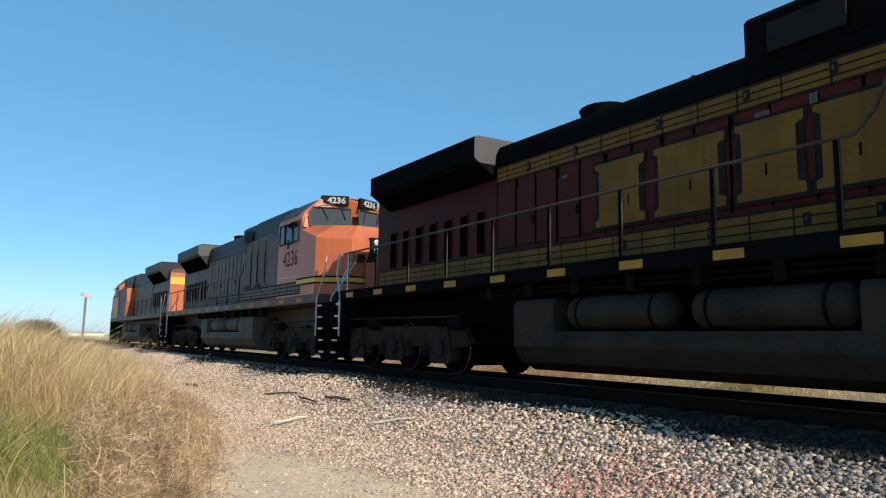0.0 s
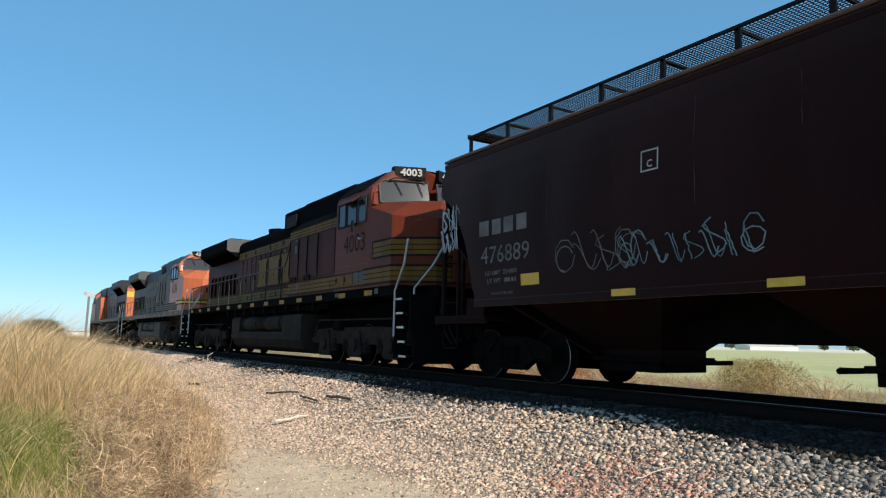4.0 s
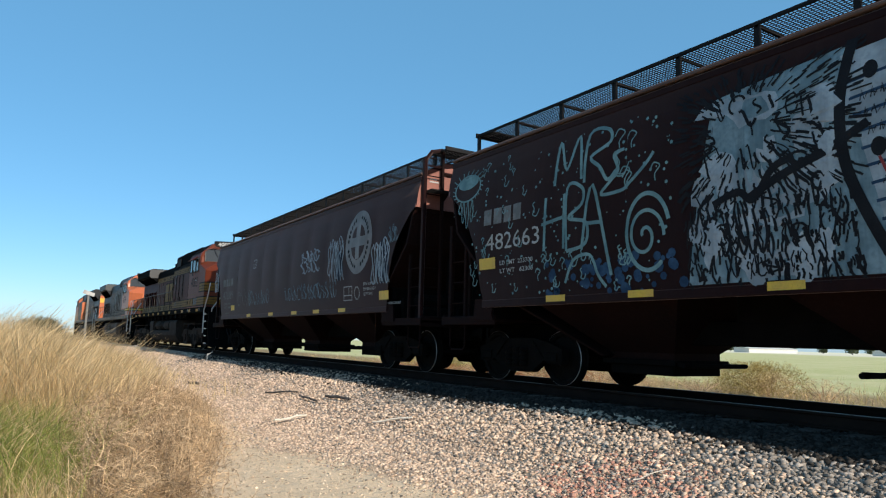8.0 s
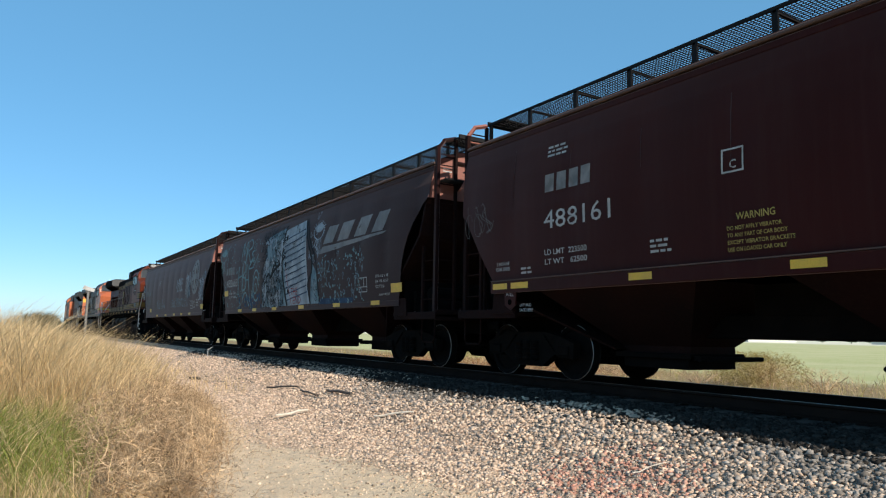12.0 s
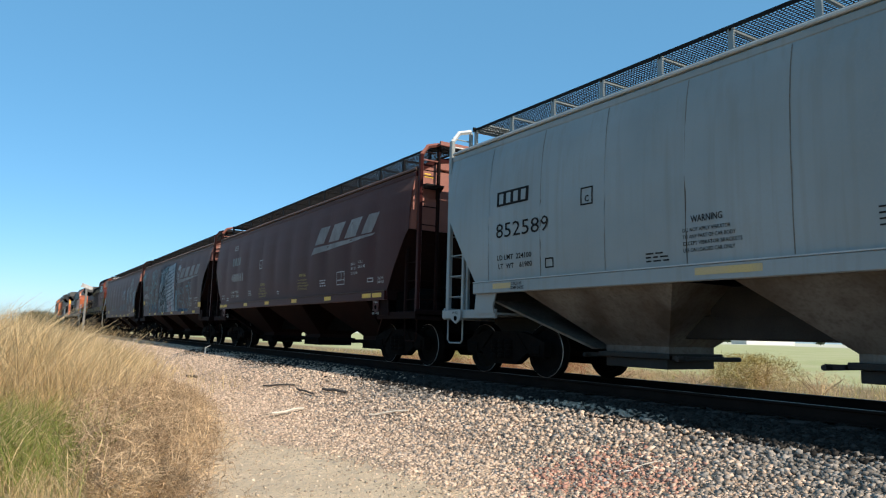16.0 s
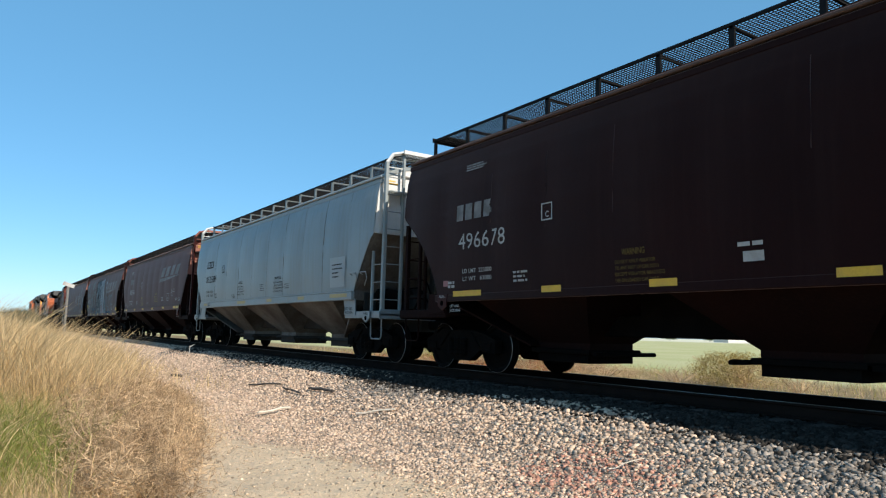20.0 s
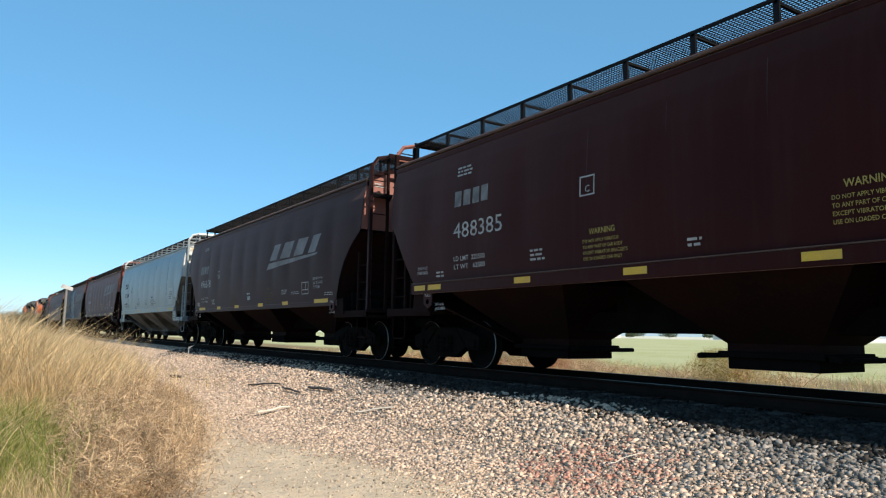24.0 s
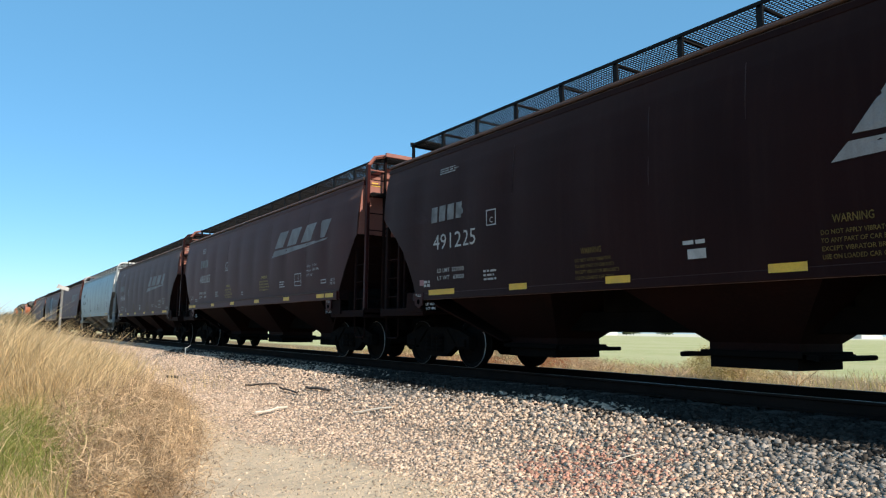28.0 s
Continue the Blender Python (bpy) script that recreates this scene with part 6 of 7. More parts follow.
for i in range(4):
    m = Mesh()
    u = 0
    rg = random.Random(60 + i)
    while u < (0.46, 0.46, 0.34, 0.32)[i]:
        b = rg.uniform(0.04, 0.09)
        patch(m, -5.58 - u, 2.30 - i * 0.10, b, 0.032, out=0.016)
        u += b + 0.025
    part("stencil", m, INK, c)
lettering("stencil", "LIFT AND", -6.25, 1.20, 0.06, INK, c, width=0.36, x=-1.565, bold=0.01)
lettering("stencil", "JACK HERE", -6.25, 1.11, 0.06, INK, c, width=0.40, x=-1.565, bold=0.01)
FADED_TAPE = material("faded_ochre_tape", (0.50, 0.36, 0.14), 0.6, 0, (0.42, 0.33, 0.18), 4, 0.6)
for y, w in ((6.1, 0.5), (1.95, 0.9), (-0.95, 0.42), (-3.42, 0.44), (-5.5, 0.98)):
    part("reflector", patch(Mesh(), y, 1.50, w, 0.09, x=SILL), FADED_TAPE, c, "faded ochre reflective strip")
for s in (-1, 1):
    yl = s * (7.67 - 0.32)
    m = Mesh().plate([(yl - 0.17, 1.16), (yl + 0.17, 1.16), (yl + 0.15, 0.98), (yl, 0.90), (yl - 0.15, 0.98)], -1.58, 0.03)
    pl = part("pull_lug", m, GREY, c)
    lettering("stencil", "PULL", yl + 0.10, 1.08, 0.05, INK, c, width=0.2, x=-1.585, bold=0.01)
    part("lug_hole", Mesh().turned([(-1.588, 0.05), (-1.583, 0.05)], "x", (0, yl, 1.0), 12), SLOT_BLACK, pl)
for y in (-6.65, -7.15):
    part("hand_hold", Mesh().tube([(-1.60, y, 2.0), (-1.68, y, 2.05), (-1.68, y - 0.3, 2.05), (-1.66, y - 0.34, 1.9), (-1.60, y - 0.12, 1.75)], 0.013, 5), GREY, c)

PINK = material("faded_pink_label_paint", (0.34, 0.15, 0.15), 0.6, 0, (0.27, 0.12, 0.12), 5, 0.5)
# fifth and seventh cars: dark with wide strips
for c, num, dy in ((car_5, "496678", 0.0), (car_7, "491225", 0.0)):
    name_blocks(c, 5.90, 2.77, 0.30, 1.08, WHITE)
    lettering("car_number", num, 5.83, 2.24, 0.29, WHITE, c, width=1.36, bold=0.0, label="white stencilled number")
    lettering("stencil", "LD LMT  223000", 5.72, 1.80, 0.075, WHITE, c, width=0.86, bold=0.01)
    lettering("stencil", "LT WT   63000", 5.72, 1.66, 0.075, WHITE, c, width=0.86, bold=0.01)
    small_print(c, 6.2, 1.62, 0.2, 2, WHITE, 0.05, seed=20)
    small_print(c, 5.7, 3.79, 0.6, 3, WHITE, 0.02, 0.045, seed=21)
    small_print(c, -2.9, 1.80, 0.45, 3, WHITE, 0.02, 0.05, seed=24)
    small_print(c, -3.65, 1.72, 0.6, 2, WHITE, 0.02, 0.05, seed=25)
    boxed(c, 3.58 if c is car_5 else 4.15, 2.51, 0.26, 0.28, WHITE, "C")
    small_print(c, 4.28, 1.72, 0.34, 3, WHITE, seed=22)
    warning(c, 1.95, 1.84, DIM_YELLOW, 0.40)
    warning(c, -1.62, 1.86, DIM_YELLOW, 0.40)
    small_print(c, 0.2, 1.80, 0.30, 1, WHITE, 0.05, seed=23)
    part("white_label", patch(Mesh(), 0.14, 1.62, 0.26, 0.12), WHITE, c, "white painted label")
    slanted_mark(c, -1.65, 2.50)
    boxed(c, -4.42, 1.64, 0.46, 0.33, WHITE, None, True)
    for i, s in enumerate(("EXW 10-8 H   9-3", "EW    8-2 H 15-2", "CU FT 5204")):
        lettering("stencil", s, -5.2, 1.99 - i * 0.11, 0.07, WHITE, c, width=(0.60, 0.60, 0.42)[i], bold=0.01)
    part("pink_label", patch(Mesh(), 6.35, 1.58, 0.16, 0.11), PINK, c, "faded pink label")
    small_print(c, -5.9, 1.62, 0.5, 2, WHITE, 0.02, 0.05, seed=27)
    reflectors(c, ((6.03, 0.86), (3.60, 0.44), (1.50, 0.44), (-0.89, 0.44), (-2.97, 0.44), (-5.25, 0.86)), 1.385)
for c in (car_3, car_5, car_6, car_7):
    for s in (-1, 1):
        yl = s * 6.38
        pl = part("pull_lug", Mesh().plate([(yl - 0.16, 1.44), (yl + 0.16, 1.44), (yl + 0.14, 1.22), (yl, 1.14), (yl - 0.14, 1.22)], -1.60, 0.03), BROWN, c)
        part("lug_hole", Mesh().turned([(-1.608, 0.05), (-1.603, 0.05)], "x", (0, yl, 1.27), 12), SLOT_BLACK, pl)
        lettering("stencil", "PULL", yl + 0.10, 1.37, 0.05, WHITE, c, width=0.2, x=-1.606, bold=0.01)
        lettering("stencil", "LIFT AND", yl - 0.22 * s, 1.19, 0.05, WHITE, c, width=0.3, x=-1.565, bold=0.01)
        lettering("stencil", "JACK HERE", yl - 0.22 * s, 1.11, 0.05, WHITE, c, width=0.34, x=-1.565, bold=0.01)


# ---- locomotives ----
ORANGE = material("orange_red_loco_paint", (0.50, 0.125, 0.040), 0.42, 0, (0.40, 0.10, 0.035), 0.9, 0.6, 0.001, 5, (0.36, 0.10, 0.04), 25, (0.10, 0.06, 0.04), 0.3)
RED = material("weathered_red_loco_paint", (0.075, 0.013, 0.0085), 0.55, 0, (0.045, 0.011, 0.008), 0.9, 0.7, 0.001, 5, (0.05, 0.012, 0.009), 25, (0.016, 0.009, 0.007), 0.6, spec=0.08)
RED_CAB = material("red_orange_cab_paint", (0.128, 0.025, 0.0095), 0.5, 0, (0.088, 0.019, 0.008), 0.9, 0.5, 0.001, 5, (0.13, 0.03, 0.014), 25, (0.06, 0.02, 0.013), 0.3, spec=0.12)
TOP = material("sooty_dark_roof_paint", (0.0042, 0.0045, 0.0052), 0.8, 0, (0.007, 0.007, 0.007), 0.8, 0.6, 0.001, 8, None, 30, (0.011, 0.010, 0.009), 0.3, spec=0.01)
TOP_GREY = material("grey_wing_paint", (0.065, 0.063, 0.06), 0.6, 0, (0.045, 0.044, 0.042), 1.2, 0.6, 0.001, 8)
BAND = material("mustard_band_paint", (0.185, 0.096, 0.017), 0.55, 0, (0.12, 0.064, 0.014), 1.5, 0.6, 0.001, 8, (0.10, 0.062, 0.016), 25, (0.03, 0.02, 0.011), 0.45, spec=0.08)
DUSTY = material("dust_grey_side_paint", (0.135, 0.088, 0.070), 0.5, 0, (0.085, 0.064, 0.054), 0.9, 0.7, 0.001, 6, (0.11, 0.07, 0.055), 25, (0.045, 0.034, 0.028), 0.5, spec=0.12)
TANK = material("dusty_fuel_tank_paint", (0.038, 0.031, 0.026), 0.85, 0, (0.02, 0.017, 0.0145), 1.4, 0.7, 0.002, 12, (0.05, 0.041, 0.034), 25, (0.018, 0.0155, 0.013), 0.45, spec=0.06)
CHROME = material("bare_handrail_steel", (0.55, 0.54, 0.52), 0.45, 0.6, (0.4, 0.39, 0.37), 6, 0.5)
# paler tank and roof copies: sheen on the farther locomotives put into colour
TANK_PALE = material("sheen_pale_tank_paint", (0.12, 0.10, 0.085), 0.8, 0, (0.075, 0.062, 0.052), 1.4, 0.7, 0.002, 12, (0.15, 0.125, 0.105), 25, (0.055, 0.046, 0.039), 0.4, spec=0.1)
TOP_PALE = material("sheen_pale_roof_paint", (0.020, 0.022, 0.025), 0.5, 0, (0.032, 0.032, 0.032), 0.8, 0.6, 0.001, 8, None, 30, (0.05, 0.045, 0.04), 0.3, spec=0.15)
GLASS = material("dark_cab_glass", (0.05, 0.055, 0.06), 0.04, 0, (0.04, 0.045, 0.05), 1, 0.3, spec=0.16)
DARK_PANE = material("dim_side_window_glass", (0.012, 0.013, 0.014), 0.2, 0, (0.008, 0.009, 0.010), 1, 0.3, spec=0.35)
RAIL_GREY = material("worn_grey_handrail", (0.06, 0.054, 0.047), 0.6, 0, (0.035, 0.032, 0.028), 6, 0.5, spec=0.2)
LOCO_TRUCK = material("dusty_truck_casting", (0.040, 0.029, 0.023), 0.85, 0, (0.020, 0.0145, 0.0115), 3.0, 0.7, 0.006, 30, (0.034, 0.029, 0.024), 40, spec=0.05)
DIRTY_YELLOW = material("grimy_yellow_reflector", (0.42, 0.22, 0.03), 0.6, 0, (0.28, 0.15, 0.03), 5, 0.6, spec=0.2)
SLOT = material("black_vent_void", (0.003, 0.003, 0.003), 0.9, spec=0.0)
LAMP = material("clear_headlight_lens", (0.55, 0.56, 0.58), 0.15, 0.3, (0.45, 0.46, 0.48), 8, 0.3)


def three_axle_truck(lo, c):
    tr = new("truck")
    tr.parent = lo
    for s in (-1, 1):
        x = s * 1.10
        m = Mesh()
        t = 0.14
        out = [(-3.0, 0.62), (-2.75, 0.92), (-1.3, 0.98), (1.3, 0.98), (2.75, 0.92), (3.0, 0.62), (2.7, 0.55), (-2.7, 0.55)]
        m.plate([(c + a, b) for a, b in out], x - t / 2, t)
        part("side_frame", m, LOCO_TRUCK, tr)
        for k in (-1.95, 0, 1.95):
            m = Mesh()
            m.plate([(c + k - 0.26, 0.90), (c + k + 0.26, 0.90), (c + k + 0.42, 0.30), (c + k + 0.30, 0.22), (c + k - 0.30, 0.22), (c + k - 0.42, 0.30)], x - 0.11, 0.22)
            m.turned([(x - 0.17, 0.10), (x - 0.16, 0.17), (x + 0.16, 0.17), (x + 0.17, 0.10)], "x", (0, c + k, 0.53), 16)
            part("journal_box", m, LOCO_TRUCK, tr)
        for k in (-0.62, 0.62, -1.33, 1.33):
            m = Mesh().turned([(0.34 + 0.035 * j, 0.10 if j % 2 == 0 else 0.13) for j in range(11)], "z", (x + s * 0.03, c + k, 0), 10)
            part("spring", m, LOCO_TRUCK, tr)
        for k in (-2.55, 0.95):
            part("brake_cylinder", Mesh().turned([(c + k - 0.22, 0.05), (c + k - 0.2, 0.13), (c + k + 0.2, 0.13), (c + k + 0.22, 0.05)], "y", (x + s * 0.12, 0, 1.02), 14), UNDER, tr)
        m = Mesh().tube([(x + s * 0.10, c - 2.6, 1.16), (x + s * 0.10, c + 2.4, 1.18)], 0.025, 6).tube([(x + s * 0.1, c + 2.4, 1.18), (x + s * 0.12, c + 2.75, 0.7)], 0.03, 6)
        part("brake_rod", m, LOCO_TRUCK, tr)
    part("bolster", Mesh().box(-1.0, 1.0, c - 2.4, c + 2.4, 0.6, 1.0, 0.1), UNDER, tr)
    for k in (-1.4, 0.55, 2.5):
        part("traction_motor", Mesh().box(-0.62, 0.62, c + k - 0.5, c + k + 0.3, 0.17, 0.85, 0.12), UNDER, tr)
        part("gear_case", Mesh().turned([(-0.60, 0.10), (-0.58, 0.40), (-0.48, 0.40), (-0.46, 0.10)], "x", (0, c + k - 0.55, 0.53), 18), UNDER, tr)
    for k in (-1.95, 0, 1.95):
        wheelset(lo, c + k, 0.53)


def hood_doors(lo, y0, y1, n, z0, z1, x, mat):
    for i in range(n):
        a = y0 + (y1 - y0) * i / n
        b = y0 + (y1 - y0) * (i + 1) / n
        for s in (-1, 1):
            d = part("hood_door", Mesh().box(s * x, s * (x + 0.025), min(a, b) + 0.015, max(a, b) - 0.015, z0, z1, 0.006), mat, lo)
            if s < 0 and i % 2 == 0:
                part("latch", Mesh().box(-x - 0.05, -x - 0.025, a + 0.05, a + 0.09, z0 + 0.35, z0 + 0.5, 0.008), TOP, d)
                part("hinge", Mesh().box(-x - 0.045, -x - 0.025, b - 0.05, b - 0.02, z1 - 0.5, z1 - 0.35), TOP, d)


def loco(label, yc, number, scheme, flip=False):
    """A six-axle freight locomotive; its nose points to -y in its own space."""
    lo = thing("locomotive", label, "locomotive", "locomotives of the train")
    old = scheme == "old"
    side, cab_paint, top = (RED, RED_CAB, TOP) if old else (DUSTY, ORANGE, TOP_PALE)
    tank = TANK if old else TANK_PALE
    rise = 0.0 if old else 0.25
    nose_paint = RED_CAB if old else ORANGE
    # frame and walkway
    part("frame", Mesh().box(-1.50, 1.50, -10.2, 10.3, 1.66, 1.90, 0.02).box(-0.5, 0.5, -10.7, 10.5, 0.95, 1.66, 0.04), TOP if old else DUSTY, lo)
    for i in range(13):
        y = 9.6 - i * 1.52
        part("reflector", patch(Mesh(), y, 1.71, 0.42, 0.12, x=-1.506), DIRTY_YELLOW, lo)
    # engine hood with rounded top
    hs = [(1.9, -0.95), (4.22, -0.95), (4.36, -0.88), (4.44, -0.66), (4.46, 0), (4.44, 0.66), (4.36, 0.88), (4.22, 0.95), (1.9, 0.95)]
    part("engine_hood", Mesh().sweep([(z, x) for z, x in hs if True], "y", -3.2, 9.0), side, lo, smooth=40)
    ht = [(4.0, -0.99), (4.24, -0.99), (4.40, -0.91), (4.48, -0.66), (4.50, 0), (4.48, 0.66), (4.40, 0.91), (4.24, 0.99), (4.0, 0.99)]
    part("hood_roof", Mesh().sweep([(z + (rise if z > 4.1 else 0), x) for z, x in ht], "y", -3.2, 4.3), top, lo, smooth=40)
    end_paint = RED if old else ORANGE
    part("hood_end", Mesh().box(-0.94, 0.94, 9.002, 9.03, 1.95, 4.2, 0.01), end_paint, lo)
    part("end_stripe", Mesh().box(-0.94, 0.94, 9.032, 9.036, 3.55, 3.95), BAND if old else YELLOW, lo)
    part("cabinet_end", Mesh().box(-1.45, 1.45, -3.228, -3.205, 1.95, 3.94, 0.01), end_paint, lo)
    hood_doors(lo, 4.0, -3.2, 13, 2.42, 3.98, 0.955, side)
    # tall vent slots under the radiators
    for i in range(7):
        y = 8.3 - i * 0.60
        for s in (-1, 1):
            v = part("vent_slot", Mesh().box(s * 0.955, s * 0.975, y - 0.28, y, 2.25, 3.25, 0.01), side, lo)
            part("opening", Mesh().box(s * 0.975, s * 0.981, y - 0.265, y - 0.02, 2.38, 3.20), SLOT, v)
    # radiator wings
    for y0, y1 in ((4.05, 8.4),):
        sec = [(3.78, -0.97), (4.04, -1.38), (4.12, -1.50), (4.53, -1.50), (4.56, -1.44), (4.58, 0), (4.56, 1.44), (4.53, 1.50), (4.12, 1.50), (4.04, 1.38), (3.78, 0.97)]
        sec = [(z + (rise if z > 4.0 else 0), x) for z, x in sec]
        part("radiator_wing", Mesh().sweep(sec, "y", y0 + 0.012, y1), top, lo)
        for s in (-1, 1):
            part("intake_screen", Mesh().loft([[(s * 0.985, y0 + 0.15, 3.765), (s * 1.39, y0 + 0.15, 4.022 + rise), (s * 1.39, y1 - 0.15, 4.022 + rise), (s * 0.985, y1 - 0.15, 3.765)], [(s * 0.985, y0 + 0.15, 3.785), (s * 1.37, y0 + 0.15, 4.032 + rise), (s * 1.37, y1 - 0.15, 4.032 + rise), (s * 0.985, y1 - 0.15, 3.785)]]), SLOT, lo)
        # lighter plate puts sunlight on the wing's front face
        part("wing_front", Mesh().sweep([(z, x) for z, x in sec if z > 3.8], "y", y0, y0 + 0.01), TOP_GREY, lo)
        m = Mesh()
        for i in range(14):
            m.box(-1.3, 1.3, y0 + 0.3 + i * 0.28, y0 + 0.34 + i * 0.28, 4.58 + rise, 4.63 + rise)
        part("fan_grille", m, BLACK, lo)
    part("exhaust_stack", Mesh().loft([[(0.42 * math.cos(a) * k, 2.16 + 0.44 * math.sin(a) * k, z) for a in [i * math.tau / 20 for i in range(20)]] for z, k in ((4.4, 1), (4.74 + rise, 1), (4.80 + rise, 1.06), (4.82 + rise, 1.0))]), TOP, lo, smooth=40)
    part("horn", Mesh().turned([(-0.2, 0.03), (0.1, 0.04), (0.2, 0.09)], "y", (-0.5, -0.3, 4.52), 10), BLACK, lo)
    # wide electrical cabinet and tall blower housing behind the cab
    cs = [(1.9, -1.47), (3.95, -1.47), (4.25, -1.10), (4.80, -1.08), (4.88, -0.98), (4.90, 0.98), (4.80, 1.08), (4.25, 1.10), (3.95, 1.47), (1.9, 1.47)]
    part("blower_housing", Mesh().sweep([(z, x) for z, x in cs if z > 3.9], "y", -6.8, -3.25).sweep([(4.2, -1.0), (4.80, -1.0), (4.88, -0.92), (4.88, 0.92), (4.80, 1.0), (4.2, 1.0)], "y", -3.25, -1.25), top, lo, smooth=25)
    part("control_cabinet", Mesh().sweep([(1.9, -1.46), (3.94, -1.46), (3.98, -1.40), (3.98, 1.40), (3.94, 1.46), (1.9, 1.46)], "y", -6.8, -3.23), side, lo)
    for i, (a, b) in enumerate(((-3.3, -4.0), (-4.05, -4.7), (-4.75, -5.5), (-5.55, -6.7))):
        d = part("cabinet_door", Mesh().box(-1.485, -1.46, b, a, 2.42, 3.9, 0.006), side, lo)
        part("grab_rail", Mesh().tube([(-1.50, a - 0.03, 2.5), (-1.52, a - 0.03, 2.6), (-1.52, a - 0.03, 3.5), (-1.50, a - 0.03, 3.6)], 0.012, 6), TOP if old or a < -4 else CHROME, d)
    for y in (-3.4, -4.5):
        lv = part("louvre", Mesh().box(-1.492, -1.486, y - 0.5, y, 2.26, 2.5), SLOT, lo)
        for j in range(5):
            part("slat", Mesh().box(-1.51, -1.49, y - 0.5, y, 2.27 + j * 0.05, 2.29 + j * 0.05), side, lv)
    for y in (-1.6, -3.6, -5.2):
        f = part("intake_screen", Mesh().box(-1.075, -1.04, y - 0.95, y, 4.28, 4.66), BLACK, lo)
    # bands along the side, crossed by the door seams
    rows = [(1.96, 0.36, 8.8, -3.2, -0.994), (1.96, 0.36, -3.25, -6.8, -1.496), (1.96, 0.36, -6.8, -8.9, -1.508)]
    if old:
        rows += [(3.66, 0.30, 4.0, -3.2, -0.992), (3.62, 0.28, -3.25, -6.8, -1.492)]
    for z, h, a, b, x in rows:
        part("band", patch(Mesh(), a, z, a - b, h, x=x), BAND if old else DUSTY, lo)
        m = Mesh()
        for f in (-0.02, 0.30, 0.62, 0.94):
            patch(m, a, z + h * f, a - b, 0.020 if 0 < f < 0.9 else 0.035, x=x - 0.004)
        n = max(2, int((a - b) / 0.56))
        for k in range(n):
            patch(m, a - (a - b) * (k + 0.5) / n, z, 0.022, h, x=x - 0.004)
        part("pinstripe", m, INK if old else TOP, lo)
    for k in range(14):
        part("door_seam", patch(Mesh(), 4.02 - k * 0.5538, 2.36, 0.026, 1.6, x=-0.990), SLOT, lo)
    for y in (-3.27, -4.02, -4.72, -5.52):
        part("door_seam", patch(Mesh(), y, 2.36, 0.035, 1.58, x=-1.490), SLOT, lo)
    # cab
    def yf(z, x=1.0):
        return -8.70 - (4.82 - max(z, 3.9)) * 0.22 - max(0.0, 1.45 - max(abs(x), 0.14)) * 0.30
    prof = [(-1.50, 1.9), (-1.50, 4.22), (-1.44, 4.38), (-0.95, 4.84), (-0.5, 4.91), (-0.14, 4.92), (0.14, 4.92), (0.5, 4.91), (0.95, 4.84), (1.44, 4.38), (1.50, 4.22), (1.50, 1.9)]
    part("cab", Mesh().loft([[(x, -6.8, z) for x, z in prof], [(x, yf(z, x), z) for x, z in prof]]), cab_paint, lo)
    rp = [(-1.46, 4.39), (-0.95, 4.86), (-0.5, 4.93), (-0.14, 4.94), (0.14, 4.94), (0.5, 4.93), (0.95, 4.86), (1.46, 4.39), (1.1, 4.6), (-1.1, 4.6)]
    part("cab_roof", Mesh().loft([[(x, -6.75, z) for x, z in rp], [(x, yf(z, x) + 0.35, z) for x, z in rp]]), top, lo)
    fr = [(-1.502, 3.92), (-1.46, 4.22), (-1.40, 4.36), (-0.94, 4.82), (-0.5, 4.89), (-0.14, 4.90), (0.14, 4.90), (0.5, 4.89), (0.94, 4.82), (1.40, 4.36), (1.46, 4.22), (1.502, 3.92)]
    part("cab_front", Mesh().loft([[(x, yf(z, x) + 0.02, z) for x, z in fr], [(x * 0.985, yf(z, x) - 0.035, z) for x, z in fr]]), nose_paint, lo)
    for s in (-1, 1):
        q = [(s * 1.29, 4.00), (s * 0.12, 4.04), (s * 0.12, 4.55), (s * 1.18, 4.54), (s * 1.29, 4.42)]
        w = part("windshield", Mesh().loft([[(x, yf(z, x) - 0.03, z) for x, z in q], [(x, yf(z, x) - 0.048, z) for x, z in q]]), GLASS, lo)
        m = Mesh()
        pts = [(x * 1.02, yf(z, x) - 0.05, z + (0.02 if z > 4.2 else -0.02)) for x, z in q]
        m.tube(pts + [pts[0]], 0.022, 6)
        part("gasket", m, TOP_GREY, w)
        m = Mesh().tube([(s * 0.95, yf(4.5, 0.95) - 0.07, 4.55), (s * 0.8, yf(4.2, 0.8) - 0.09, 4.2)], 0.012, 5).tube([(s * 0.4, yf(4.5, 0.4) - 0.07, 4.55), (s * 0.3, yf(4.2, 0.3) - 0.09, 4.2)], 0.012, 5)
        m.tube([(s * 1.1, yf(4.5, 1.1) - 0.1, 4.56), (s * 0.95, yf(4.5, 0.95) - 0.14, 4.62), (s * 0.3, yf(4.5, 0.3) - 0.14, 4.62), (s * 0.2, yf(4.5, 0.2) - 0.1, 4.56)], 0.014, 5)
        part("wiper", m, BLACK, w)
        # number board
        nb = new("number_board")
        nb.parent = lo
        x0 = s * 0.55
        yb = yf(4.80, 0.55) - 0.02
        zb = 4.66
        tw = lambda x: (x - x0) * s * 0.42
        hb = Mesh().box(x0 - 0.36, x0 + 0.36, yb - 0.07, yb + 0.12, zb - 0.01, zb + 0.30, 0.03)
        hb.v = [(x, y + tw(x), z) for x, y, z in hb.v]
        part("housing", hb, BLACK, nb)
        m = Mesh()
